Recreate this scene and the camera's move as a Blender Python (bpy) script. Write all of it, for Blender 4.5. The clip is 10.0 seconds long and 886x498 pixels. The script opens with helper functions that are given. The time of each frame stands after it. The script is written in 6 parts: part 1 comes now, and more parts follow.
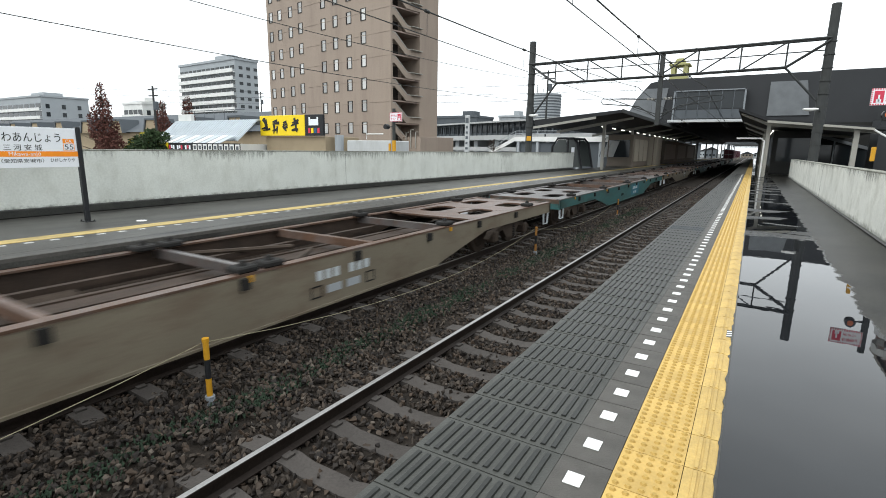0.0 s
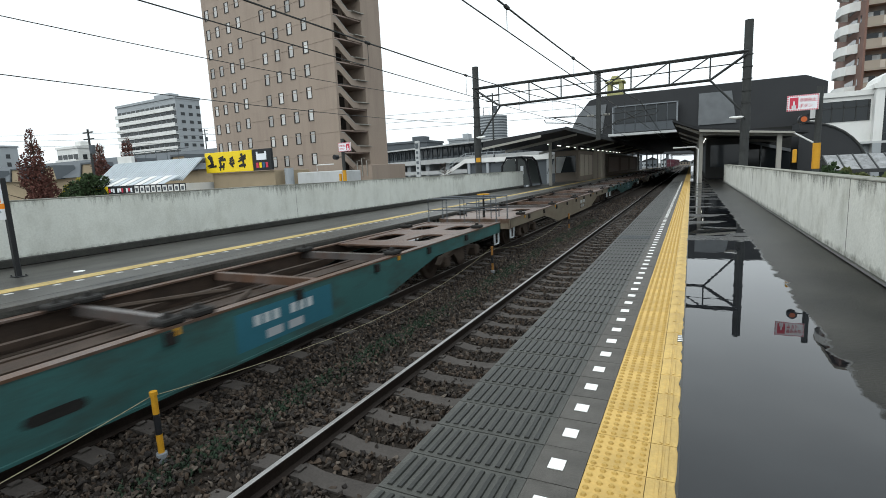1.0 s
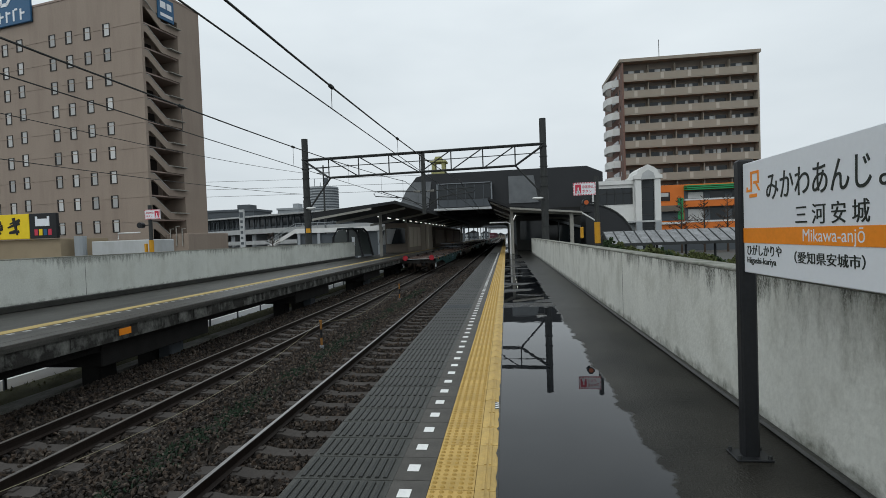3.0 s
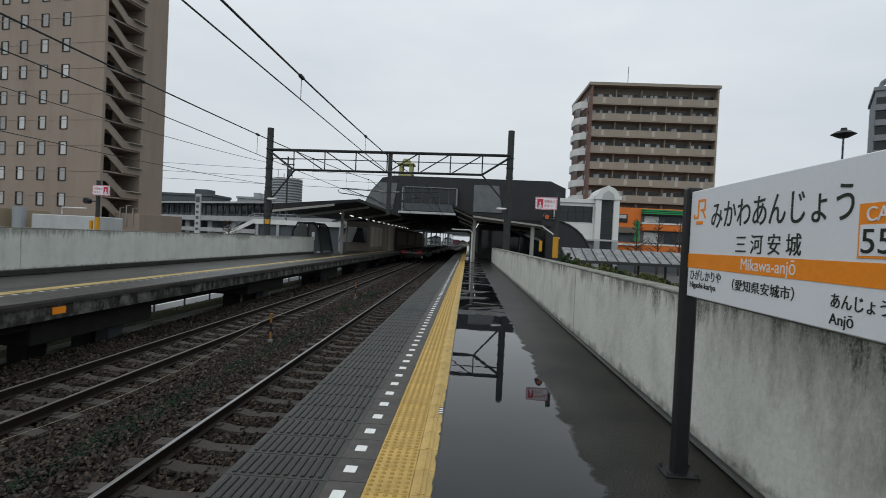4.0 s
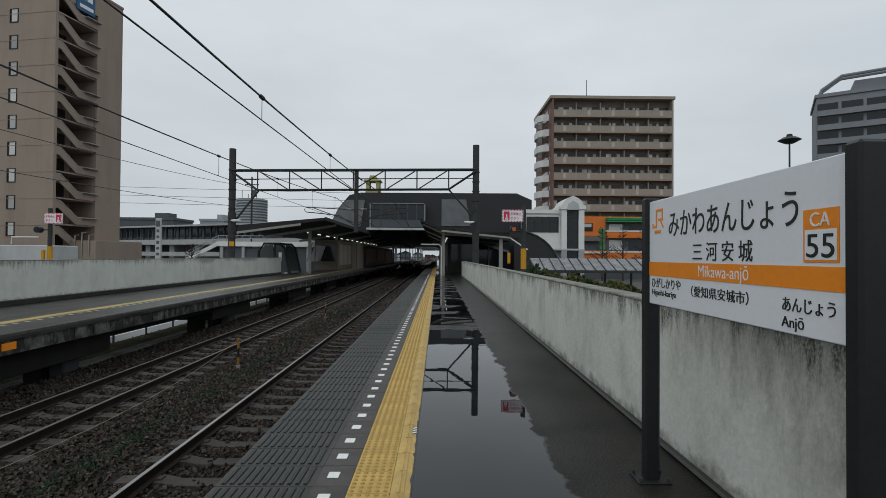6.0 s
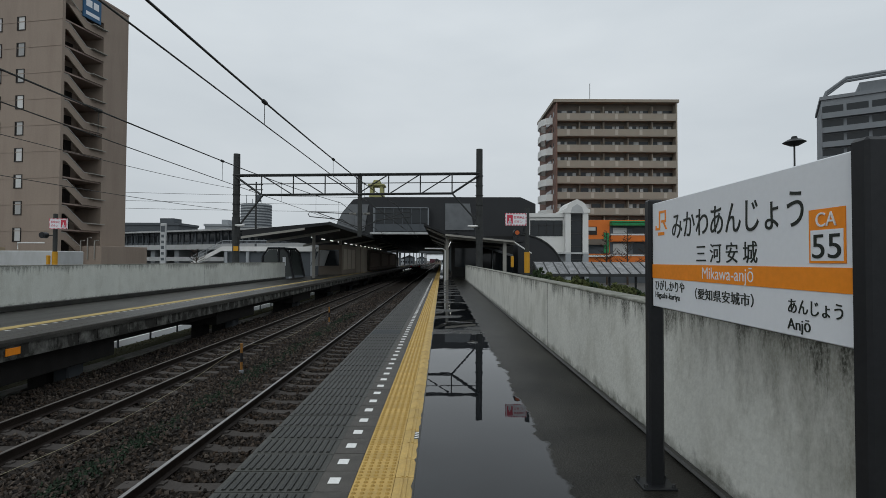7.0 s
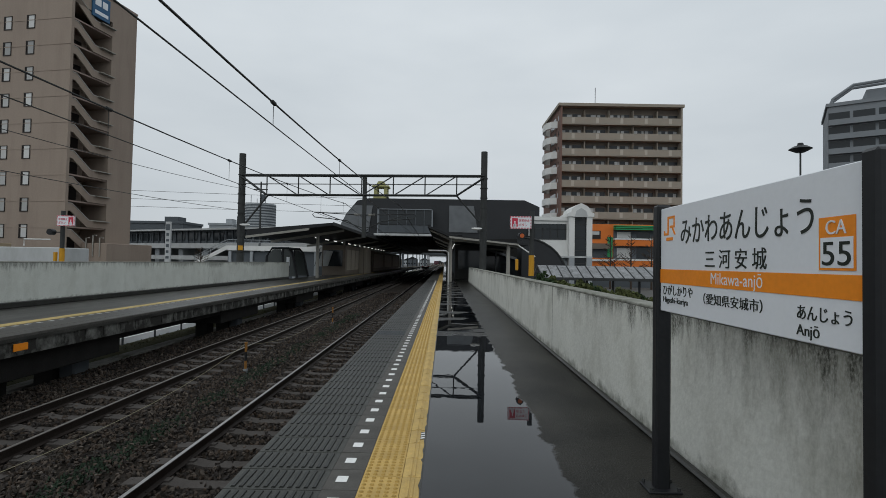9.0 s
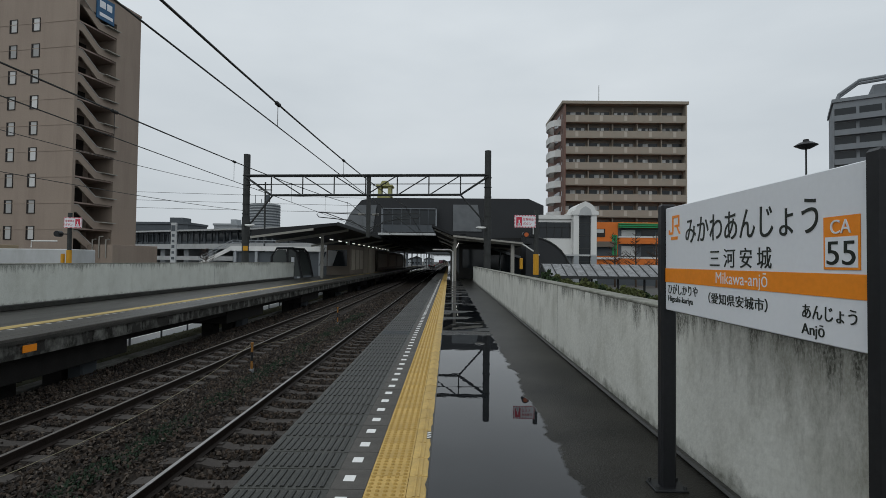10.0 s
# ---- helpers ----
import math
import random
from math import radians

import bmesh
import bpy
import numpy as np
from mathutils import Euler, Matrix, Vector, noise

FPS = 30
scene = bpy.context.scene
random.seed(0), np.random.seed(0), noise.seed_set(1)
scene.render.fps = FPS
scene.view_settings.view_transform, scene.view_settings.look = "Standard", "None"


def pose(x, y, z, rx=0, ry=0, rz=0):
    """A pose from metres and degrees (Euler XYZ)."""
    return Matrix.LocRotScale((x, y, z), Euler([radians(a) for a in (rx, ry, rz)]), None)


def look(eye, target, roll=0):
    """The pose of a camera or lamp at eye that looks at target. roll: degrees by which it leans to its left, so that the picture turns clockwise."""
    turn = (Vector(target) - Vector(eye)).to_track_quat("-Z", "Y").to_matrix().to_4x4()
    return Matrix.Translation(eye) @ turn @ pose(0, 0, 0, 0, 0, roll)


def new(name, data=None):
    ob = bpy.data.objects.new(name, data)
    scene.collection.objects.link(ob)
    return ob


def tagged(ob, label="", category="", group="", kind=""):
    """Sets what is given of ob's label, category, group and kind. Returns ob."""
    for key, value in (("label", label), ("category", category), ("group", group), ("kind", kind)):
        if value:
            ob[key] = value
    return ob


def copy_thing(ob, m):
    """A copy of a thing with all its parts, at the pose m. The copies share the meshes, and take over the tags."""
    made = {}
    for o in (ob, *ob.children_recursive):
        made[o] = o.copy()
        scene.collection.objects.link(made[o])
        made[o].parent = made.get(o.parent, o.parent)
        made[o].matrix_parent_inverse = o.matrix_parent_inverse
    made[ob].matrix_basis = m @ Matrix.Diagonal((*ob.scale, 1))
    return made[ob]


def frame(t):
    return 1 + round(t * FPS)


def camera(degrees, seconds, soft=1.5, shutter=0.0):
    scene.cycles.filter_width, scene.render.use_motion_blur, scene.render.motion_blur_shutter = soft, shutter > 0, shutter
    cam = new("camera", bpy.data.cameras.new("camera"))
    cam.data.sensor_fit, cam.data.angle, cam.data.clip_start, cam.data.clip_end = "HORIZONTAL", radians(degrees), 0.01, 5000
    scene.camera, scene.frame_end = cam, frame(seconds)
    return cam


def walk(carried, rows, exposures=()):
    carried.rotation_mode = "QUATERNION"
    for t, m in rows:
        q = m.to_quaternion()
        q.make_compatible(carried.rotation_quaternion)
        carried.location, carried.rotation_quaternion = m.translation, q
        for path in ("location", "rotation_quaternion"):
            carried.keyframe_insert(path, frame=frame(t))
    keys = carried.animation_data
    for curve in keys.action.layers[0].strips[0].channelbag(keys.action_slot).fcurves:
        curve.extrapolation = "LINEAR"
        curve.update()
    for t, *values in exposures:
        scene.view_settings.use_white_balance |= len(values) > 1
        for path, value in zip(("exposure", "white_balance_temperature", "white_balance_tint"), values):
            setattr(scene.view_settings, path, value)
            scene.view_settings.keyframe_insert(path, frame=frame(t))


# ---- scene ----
# world: x to the right of the platform, y along the track, z up from the platform surface
EYE_Z = 1.48
RAIL_Z = -1.15
TRACK_NEAR, TRACK_FAR = -2.93, -6.48
EDGE_NEAR, EDGE_FAR = -1.40, -7.88
WALL_R, WALL_L = 1.87, -12.0
PITCH = 0.318
EXPOSURES = [(0.0, 1.14, 6420, 6), (0.5, 0.94, 6380, 5), (1.0, 0.81, 6290, 4), (1.5, 0.69, 6270, 4), (2.0, 0.33, 6230, 4), (2.5, 0.15, 6220, 4),
             (4.0, -0.02, 6250, 6), (7.0, -0.19, 6250, 6), (10.0, -0.19, 6250, 6)]
cam = camera(83.07, 10.0, soft=0.6, shutter=0.15)

PATH = [
    (0.0, pose(-0.145, -0.14, 1.422, 78.67, -0.88, 31.44)),
    (0.5, pose(-0.128, -0.117, 1.436, 81.35, 1.43, 28.68)),
    (1.0, pose(-0.104, -0.098, 1.447, 81.32, 2.64, 26.08)),
    (1.5, pose(-0.07, -0.088, 1.454, 83.48, 2.55, 22.95)),
    (2.0, pose(-0.055, -0.085, 1.463, 87.51, 1.66, 14.7)),
    (2.5, pose(-0.03, -0.003, 1.48, 88.61, 4.13, 9.89)),
    (2.7, pose(-0.031, -0.004, 1.482, 88.70, 3.42, 8.02)),
    (3.8, pose(0.005, 0.005, 1.474, 88.20, -1.72, 5.78)),
    (4.0, pose(0.012, 0.009, 1.472, 89.05, -2.69, 2.85)),
    (4.5, pose(0.054, 0.061, 1.476, 89.54, -2.59, -0.02)),
    (5.0, pose(0.079, 0.088, 1.484, 89.36, -2.02, -0.88)),
    (5.5, pose(0.027, -0.006, 1.497, 89.66, -0.99, -0.62)),
    (5.7, pose(0.030, 0.000, 1.496, 90.42, -0.30, -0.60)),
    (6.8, pose(0.053, 0.035, 1.487, 91.15, -0.90, -0.58)),
    (7.0, pose(0.057, 0.039, 1.486, 91.29, -0.21, -0.14)),
    (7.5, pose(0.040, 0.024, 1.486, 91.12, -0.28, -0.10)),
    (8.0, pose(0.032, 0.020, 1.481, 91.08, -0.60, -0.05)),
    (8.5, pose(0.024, 0.023, 1.483, 91.15, -0.86, -0.39)),
    (9.0, pose(0.011, 0.003, 1.485, 91.52, -1.00, 0.19)),
    (9.5, pose(0.005, -0.007, 1.484, 91.59, -1.02, 0.51)),
    (10.0, pose(0.003, -0.017, 1.495, 91.40, -0.65, 0.67)),
]
walk(cam, PATH, exposures=EXPOSURES)


# ---- sky and light ----
world = bpy.data.worlds.new("overcast")
scene.world = world
world.use_nodes = True
wn, wl = world.node_tree.nodes, world.node_tree.links
wn.clear()
sky = wn.new("ShaderNodeTexSky")
sky.sky_type, sky.sun_disc = "NISHITA", False
sky.sun_elevation, sky.sun_rotation = radians(48), radians(200)
sky.air_density, sky.dust_density = 1.0, 3.0
hsv = wn.new("ShaderNodeHueSaturation")
hsv.inputs["Saturation"].default_value = 0.12
wl.new(sky.outputs[0], hsv.inputs["Color"])
clouds = wn.new("ShaderNodeTexNoise")
clouds.inputs["Scale"].default_value, clouds.inputs["Detail"].default_value = 2.2, 4
wco = wn.new("ShaderNodeTexCoord")
wmap = wn.new("ShaderNodeMapping")
wmap.inputs["Scale"].default_value = (1, 1, 3)
wl.new(wco.outputs["Generated"], wmap.inputs["Vector"])
wl.new(wmap.outputs[0], clouds.inputs["Vector"])
ramp = wn.new("ShaderNodeValToRGB")
ramp.color_ramp.elements[0].position, ramp.color_ramp.elements[0].color = 0.3, (6.9, 7.2, 7.6, 1)
ramp.color_ramp.elements[1].position, ramp.color_ramp.elements[1].color = 0.75, (8.4, 8.6, 8.9, 1)
wl.new(clouds.outputs["Fac"], ramp.inputs[0])
mix = wn.new("ShaderNodeMix")
mix.data_type = "RGBA"
mix.inputs["Factor"].default_value = 0.85
wl.new(hsv.outputs[0], mix.inputs["A"])
wl.new(ramp.outputs[0], mix.inputs["B"])
wsep = wn.new("ShaderNodeSeparateXYZ")
wl.new(wco.outputs["Generated"], wsep.inputs[0])
lift = wn.new("ShaderNodeMapRange")
lift.inputs["From Min"].default_value, lift.inputs["From Max"].default_value = 0.0, 0.5
lift.inputs["To Min"].default_value, lift.inputs["To Max"].default_value = 0.90, 1.12
wl.new(wsep.outputs["Z"], lift.inputs["Value"])
zenith = wn.new("ShaderNodeVectorMath")
zenith.operation = "SCALE"
wl.new(mix.outputs["Result"], zenith.inputs[0])
wl.new(lift.outputs[0], zenith.inputs["Scale"])
bg = wn.new("ShaderNodeBackground")
bg.inputs["Strength"].default_value = 0.1
wl.new(zenith.outputs[0], bg.inputs["Color"])
wo = wn.new("ShaderNodeOutputWorld")
wl.new(bg.outputs[0], wo.inputs[0])
sun = new("sun", bpy.data.lights.new("sun", "SUN"))
sun.data.energy, sun.data.angle, sun.data.color = 0.5, radians(60), (1.0, 0.97, 0.93)
sun.matrix_world = look((0, 0, 50), (0.34 * 40, 0.94 * 40, 50 - 45))


# ---- materials ----
def material(name, base, rough=0.7, metal=0.0, var=0.25, scale=3.0, bump=0.1, spec=0.22, fine=40.0, dirt=None, dirt_amount=0.5, dirt_scale=(1, 1, 1), coat=0.0, per_object=0.0):
    """A procedural surface: coarse and fine colour variation, optional dirt patches, fine relief."""
    m = bpy.data.materials.new(name)
    m.use_nodes = True
    n, l = m.node_tree.nodes, m.node_tree.links
    p = n["Principled BSDF"]
    p.inputs["Roughness"].default_value, p.inputs["Metallic"].default_value = rough, metal
    p.inputs["Specular IOR Level"].default_value = spec
    p.inputs["Coat Weight"].default_value = coat
    p.inputs["Coat Roughness"].default_value = 0.08
    co = n.new("ShaderNodeTexCoord")
    big = n.new("ShaderNodeTexNoise")
    big.inputs["Scale"].default_value, big.inputs["Detail"].default_value = scale, 6
    small = n.new("ShaderNodeTexNoise")
    small.inputs["Scale"].default_value, small.inputs["Detail"].default_value = fine, 4
    l.new(co.outputs["Object"], big.inputs["Vector"])
    l.new(co.outputs["Object"], small.inputs["Vector"])
    add = n.new("ShaderNodeMath")
    add.operation = "ADD"
    l.new(big.outputs["Fac"], add.inputs[0])
    l.new(small.outputs["Fac"], add.inputs[1])
    rng = n.new("ShaderNodeMapRange")
    rng.inputs["From Min"].default_value, rng.inputs["From Max"].default_value = 0.6, 1.4
    rng.inputs["To Min"].default_value, rng.inputs["To Max"].default_value = 1 - var, 1 + var
    l.new(add.outputs[0], rng.inputs["Value"])
    value = rng.outputs[0]
    if per_object:
        info = n.new("ShaderNodeObjectInfo")
        r2 = n.new("ShaderNodeMapRange")
        r2.inputs["To Min"].default_value, r2.inputs["To Max"].default_value = 1 - per_object, 1 + per_object
        l.new(info.outputs["Random"], r2.inputs["Value"])
        mul = n.new("ShaderNodeMath")
        mul.operation = "MULTIPLY"
        l.new(value, mul.inputs[0])
        l.new(r2.outputs[0], mul.inputs[1])
        value = mul.outputs[0]
    col = n.new("ShaderNodeVectorMath")
    col.operation = "SCALE"
    col.inputs[0].default_value = base
    l.new(value, col.inputs["Scale"])
    colour = col.outputs[0]
    if dirt:
        mp = n.new("ShaderNodeMapping")
        mp.inputs["Scale"].default_value = dirt_scale
        l.new(co.outputs["Object"], mp.inputs["Vector"])
        dn = n.new("ShaderNodeTexNoise")
        dn.inputs["Scale"].default_value, dn.inputs["Detail"].default_value, dn.inputs["Roughness"].default_value = 1.0, 9, 0.65
        l.new(mp.outputs[0], dn.inputs["Vector"])
        dr = n.new("ShaderNodeMapRange")
        dr.inputs["From Min"].default_value, dr.inputs["From Max"].default_value = 0.47, 0.72
        dr.inputs["To Max"].default_value = dirt_amount
        l.new(dn.outputs["Fac"], dr.inputs["Value"])
        dm = n.new("ShaderNodeMix")
        dm.data_type = "RGBA"
        l.new(dr.outputs[0], dm.inputs["Factor"])
        l.new(colour, dm.inputs["A"])
        dm.inputs["B"].default_value = (*dirt, 1)
        colour = dm.outputs["Result"]
    l.new(colour, p.inputs["Base Color"])
    if bump:
        bp = n.new("ShaderNodeBump")
        bp.inputs["Strength"].default_value, bp.inputs["Distance"].default_value = bump, 0.02
        l.new(small.outputs["Fac"], bp.inputs["Height"])
        l.new(bp.outputs[0], p.inputs["Normal"])
    return m


def glow(name, colour, strength):
    m = bpy.data.materials.new(name)
    m.use_nodes = True
    p = m.node_tree.nodes["Principled BSDF"]
    p.inputs["Base Color"].default_value = (*colour, 1)
    p.inputs["Emission Color"].default_value = (*colour, 1)
    p.inputs["Emission Strength"].default_value = strength
    return m


def wet_floor():
    """Dark worn asphalt under a sheet of rain water: mirror-flat in the hollows, rougher where the crown drains."""
    m = bpy.data.materials.new("wet_asphalt")
    m.use_nodes = True
    n, l = m.node_tree.nodes, m.node_tree.links
    p = n["Principled BSDF"]
    co = n.new("ShaderNodeTexCoord")
    mp = n.new("ShaderNodeMapping")
    mp.inputs["Scale"].default_value = (0.45, 1.0, 1.0)
    l.new(co.outputs["Object"], mp.inputs["Vector"])
    hollow = n.new("ShaderNodeTexNoise")
    hollow.inputs["Scale"].default_value, hollow.inputs["Detail"].default_value = 1.1, 5
    l.new(mp.outputs[0], hollow.inputs["Vector"])
    sep = n.new("ShaderNodeSeparateXYZ")
    l.new(co.outputs["Object"], sep.inputs[0])
    edge_noise = n.new("ShaderNodeTexNoise")      # the deep puddle ends ragged, a metre short of the wall and nine metres on
    edge_noise.inputs["Scale"].default_value, edge_noise.inputs["Detail"].default_value, edge_noise.inputs["Roughness"].default_value = 3.0, 10, 0.60
    l.new(co.outputs["Object"], edge_noise.inputs["Vector"])
    ex = n.new("ShaderNodeMath")
    ex.operation = "MULTIPLY_ADD"
    ex.inputs[1].default_value, ex.inputs[2].default_value = 0.34, 0.73
    l.new(edge_noise.outputs["Fac"], ex.inputs[0])
    dx = n.new("ShaderNodeMath")
    dx.operation = "SUBTRACT"
    l.new(ex.outputs[0], dx.inputs[0])
    l.new(sep.outputs["X"], dx.inputs[1])
    inside = n.new("ShaderNodeMapRange")
    inside.inputs["From Min"].default_value, inside.inputs["From Max"].default_value = -0.01, 0.02
    l.new(dx.outputs[0], inside.inputs["Value"])
    far = n.new("ShaderNodeMapRange")
    far.inputs["From Min"].default_value, far.inputs["From Max"].default_value = 8.6, 10.2
    far.inputs["To Min"].default_value, far.inputs["To Max"].default_value = 0.55, 0.055
    l.new(sep.outputs["Y"], far.inputs["Value"])
    add = n.new("ShaderNodeMath")
    add.operation = "ADD"
    l.new(hollow.outputs["Fac"], add.inputs[0])
    l.new(far.outputs[0], add.inputs[1])
    pool = n.new("ShaderNodeMapRange")
    pool.inputs["From Min"].default_value, pool.inputs["From Max"].default_value = 0.50, 0.53
    l.new(add.outputs[0], pool.inputs["Value"])
    wet = n.new("ShaderNodeMath")
    wet.operation = "MULTIPLY"
    l.new(pool.outputs[0], wet.inputs[0])
    l.new(inside.outputs[0], wet.inputs[1])
    rough = n.new("ShaderNodeMapRange")
    rough.inputs["To Min"].default_value, rough.inputs["To Max"].default_value = 0.33, 0.012
    l.new(wet.outputs[0], rough.inputs["Value"])
    l.new(rough.outputs[0], p.inputs["Roughness"])
    grain = n.new("ShaderNodeTexNoise")
    grain.inputs["Scale"].default_value, grain.inputs["Detail"].default_value = 60, 5
    l.new(co.outputs["Object"], grain.inputs["Vector"])
    stain = n.new("ShaderNodeTexNoise")
    stain.inputs["Scale"].default_value, stain.inputs["Detail"].default_value = 1.1, 9
    l.new(co.outputs["Object"], stain.inputs["Vector"])
    ramp = n.new("ShaderNodeValToRGB")
    ramp.color_ramp.elements[0].position, ramp.color_ramp.elements[0].color = 0.35, (0.0042, 0.005, 0.0066, 1)
    ramp.color_ramp.elements[1].position, ramp.color_ramp.elements[1].color = 0.70, (0.013, 0.0145, 0.0165, 1)
    l.new(stain.outputs["Fac"], ramp.inputs[0])
    film = n.new("ShaderNodeMix")                 # silt shows paler where only a film of water lies
    film.data_type = "RGBA"
    l.new(wet.outputs[0], film.inputs["Factor"])
    silt = n.new("ShaderNodeValToRGB")
    silt.color_ramp.elements[0].position, silt.color_ramp.elements[0].color = 0.35, (0.009, 0.0088, 0.0076, 1)
    silt.color_ramp.elements[1].position, silt.color_ramp.elements[1].color = 0.68, (0.036, 0.034, 0.029, 1)
    l.new(stain.outputs["Fac"], silt.inputs[0])
    l.new(silt.outputs[0], film.inputs["A"])
    l.new(ramp.outputs[0], film.inputs["B"])
    l.new(film.outputs["Result"], p.inputs["Base Color"])
    p.inputs["IOR"].default_value = 1.33
    gloss = n.new("ShaderNodeMapRange")
    gloss.inputs["To Min"].default_value, gloss.inputs["To Max"].default_value = 0.16, 0.5
    l.new(wet.outputs[0], gloss.inputs["Value"])
    l.new(gloss.outputs[0], p.inputs["Specular IOR Level"])
    dry = n.new("ShaderNodeMath")
    dry.operation = "SUBTRACT"
    dry.inputs[0].default_value = 1.0
    l.new(wet.outputs[0], dry.inputs[1])
    bp = n.new("ShaderNodeBump")
    bp.inputs["Distance"].default_value = 0.006
    l.new(dry.outputs[0], bp.inputs["Strength"])
    l.new(grain.outputs["Fac"], bp.inputs["Height"])
    rip = n.new("ShaderNodeTexNoise")
    rip.inputs["Scale"].default_value, rip.inputs["Detail"].default_value = 5, 2
    l.new(co.outputs["Object"], rip.inputs["Vector"])
    b2 = n.new("ShaderNodeBump")
    b2.inputs["Strength"].default_value, b2.inputs["Distance"].default_value = 0.025, 0.01
    l.new(rip.outputs["Fac"], b2.inputs["Height"])
    l.new(bp.outputs[0], b2.inputs["Normal"])
    l.new(b2.outputs[0], p.inputs["Normal"])
    return m


def stained_wall(name, base, height, algae, drip, rank=0.0, foot_z=0.16):
    """Pale old concrete: faint algae clouds, short speckled drips below the coping, a mossy foot, ranker growth near the name sign."""
    m = material(name, base, 0.88, var=0.13, scale=0.9, fine=26, bump=0.25, dirt=(0.24, 0.235, 0.185), dirt_amount=algae, dirt_scale=(2.2, 2.2, 1.4))
    n, l = m.node_tree.nodes, m.node_tree.links
    p = n["Principled BSDF"]
    co = n.new("ShaderNodeTexCoord")
    sep = n.new("ShaderNodeSeparateXYZ")
    l.new(co.outputs["Object"], sep.inputs[0])

    def noise(scale, detail, rough=0.6):
        mp = n.new("ShaderNodeMapping")
        mp.inputs["Scale"].default_value = scale
        l.new(co.outputs["Object"], mp.inputs["Vector"])
        t = n.new("ShaderNodeTexNoise")
        t.inputs["Scale"].default_value, t.inputs["Detail"].default_value, t.inputs["Roughness"].default_value = 1.0, detail, rough
        l.new(mp.outputs[0], t.inputs["Vector"])
        return t.outputs["Fac"]

    def span(value, a, b, c, d):
        r = n.new("ShaderNodeMapRange")
        r.inputs["From Min"].default_value, r.inputs["From Max"].default_value = a, b
        r.inputs["To Min"].default_value, r.inputs["To Max"].default_value = c, d
        l.new(value, r.inputs["Value"])
        return r.outputs[0]

    def math_node(op, a, b):
        r = n.new("ShaderNodeMath")
        r.operation = op
        l.new(a, r.inputs[0])
        l.new(b, r.inputs[1])
        return r.outputs[0]

    def layer(amount, colour):
        mx = n.new("ShaderNodeMix")
        mx.data_type = "RGBA"
        l.new(amount, mx.inputs["Factor"])
        l.new(p.inputs["Base Color"].links[0].from_socket, mx.inputs["A"])
        mx.inputs["B"].default_value = (*colour, 1)
        l.new(mx.outputs["Result"], p.inputs["Base Color"])

    speck = noise((75, 75, 45), 5)
    cloud = noise((0.55, 0.55, 0.2), 4)
    if rank:
        grow = math_node("ADD", noise((7, 7, 2.4), 9, 0.75), span(sep.outputs["Y"], 1.6, 5.2, 0.24, -0.22))
        grow = math_node("ADD", grow, span(sep.outputs["Z"], 0.35, 1.02, -0.24, 0.06))
        layer(math_node("MULTIPLY", span(grow, 0.42, 0.66, 0.0, rank), span(speck, 0.30, 0.60, 0.55, 1.0)), (0.13, 0.122, 0.085))
    top = math_node("ADD", noise((11, 11, 1.8), 10, 0.72), span(sep.outputs["Z"], height - 0.34, height - 0.01, -0.20, 0.11))
    top = math_node("ADD", top, span(cloud, 0.3, 0.7, -0.17, 0.17))
    layer(math_node("MULTIPLY", span(top, 0.50, 0.68, 0.0, drip), span(speck, 0.34, 0.56, 0.25, 1.0)), (0.055, 0.056, 0.044))
    foot = math_node("ADD", noise((5, 5, 5), 8, 0.7), span(sep.outputs["Z"], foot_z, foot_z + 0.14, 0.12, -0.26))
    layer(span(foot, 0.46, 0.74, 0.0, 0.75), (0.060, 0.062, 0.043))
    return m


def glass_mat(name, tint, rough=0.03):
    m = bpy.data.materials.new(name)
    m.use_nodes = True
    p = m.node_tree.nodes["Principled BSDF"]
    p.inputs["Base Color"].default_value = (*tint, 1)
    p.inputs["Roughness"].default_value, p.inputs["IOR"].default_value = rough, 1.4
    return m


M_CONC = stained_wall("weathered_concrete", (0.585, 0.60, 0.555), 1.27, 0.28, 0.75)
M_CONC_OLD = stained_wall("algae_stained_concrete", (0.62, 0.62, 0.57), 1.10, 0.45, 0.92, 0.52, 0.06)
M_CAP = material("stained_coping", (0.24, 0.24, 0.21), 0.9, var=0.35, scale=3, bump=0.3, dirt=(0.06, 0.07, 0.04), dirt_amount=0.8, dirt_scale=(5, 5, 5))
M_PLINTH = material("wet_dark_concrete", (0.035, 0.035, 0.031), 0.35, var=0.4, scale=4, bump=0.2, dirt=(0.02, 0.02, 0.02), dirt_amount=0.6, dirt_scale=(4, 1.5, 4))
M_SLAB = material("platform_slab", (0.045, 0.045, 0.042), 0.7, var=0.3, scale=2, bump=0.3, dirt=(0.12, 0.12, 0.11), dirt_amount=0.45, dirt_scale=(1.5, 2.5, 0.6))
M_WETFLOOR = wet_floor()
M_FARFLOOR = material("wet_platform", (0.058, 0.056, 0.050), 0.42, var=0.45, scale=1.6, bump=0.12, dirt=(0.010, 0.010, 0.010), dirt_amount=0.95, dirt_scale=(2.6, 0.35, 1))
M_FASCIA = material("streaked_fascia", (0.030, 0.029, 0.026), 0.8, var=0.4, scale=3, bump=0.3, dirt=(0.24, 0.24, 0.22), dirt_amount=0.8, dirt_scale=(3, 3.2, 2.2))
M_YELFAR = material("worn_yellow_line", (0.43, 0.32, 0.12), 0.6, var=0.2, scale=2, bump=0.1, dirt=(0.15, 0.12, 0.06), dirt_amount=0.75, dirt_scale=(5, 1.5, 5))
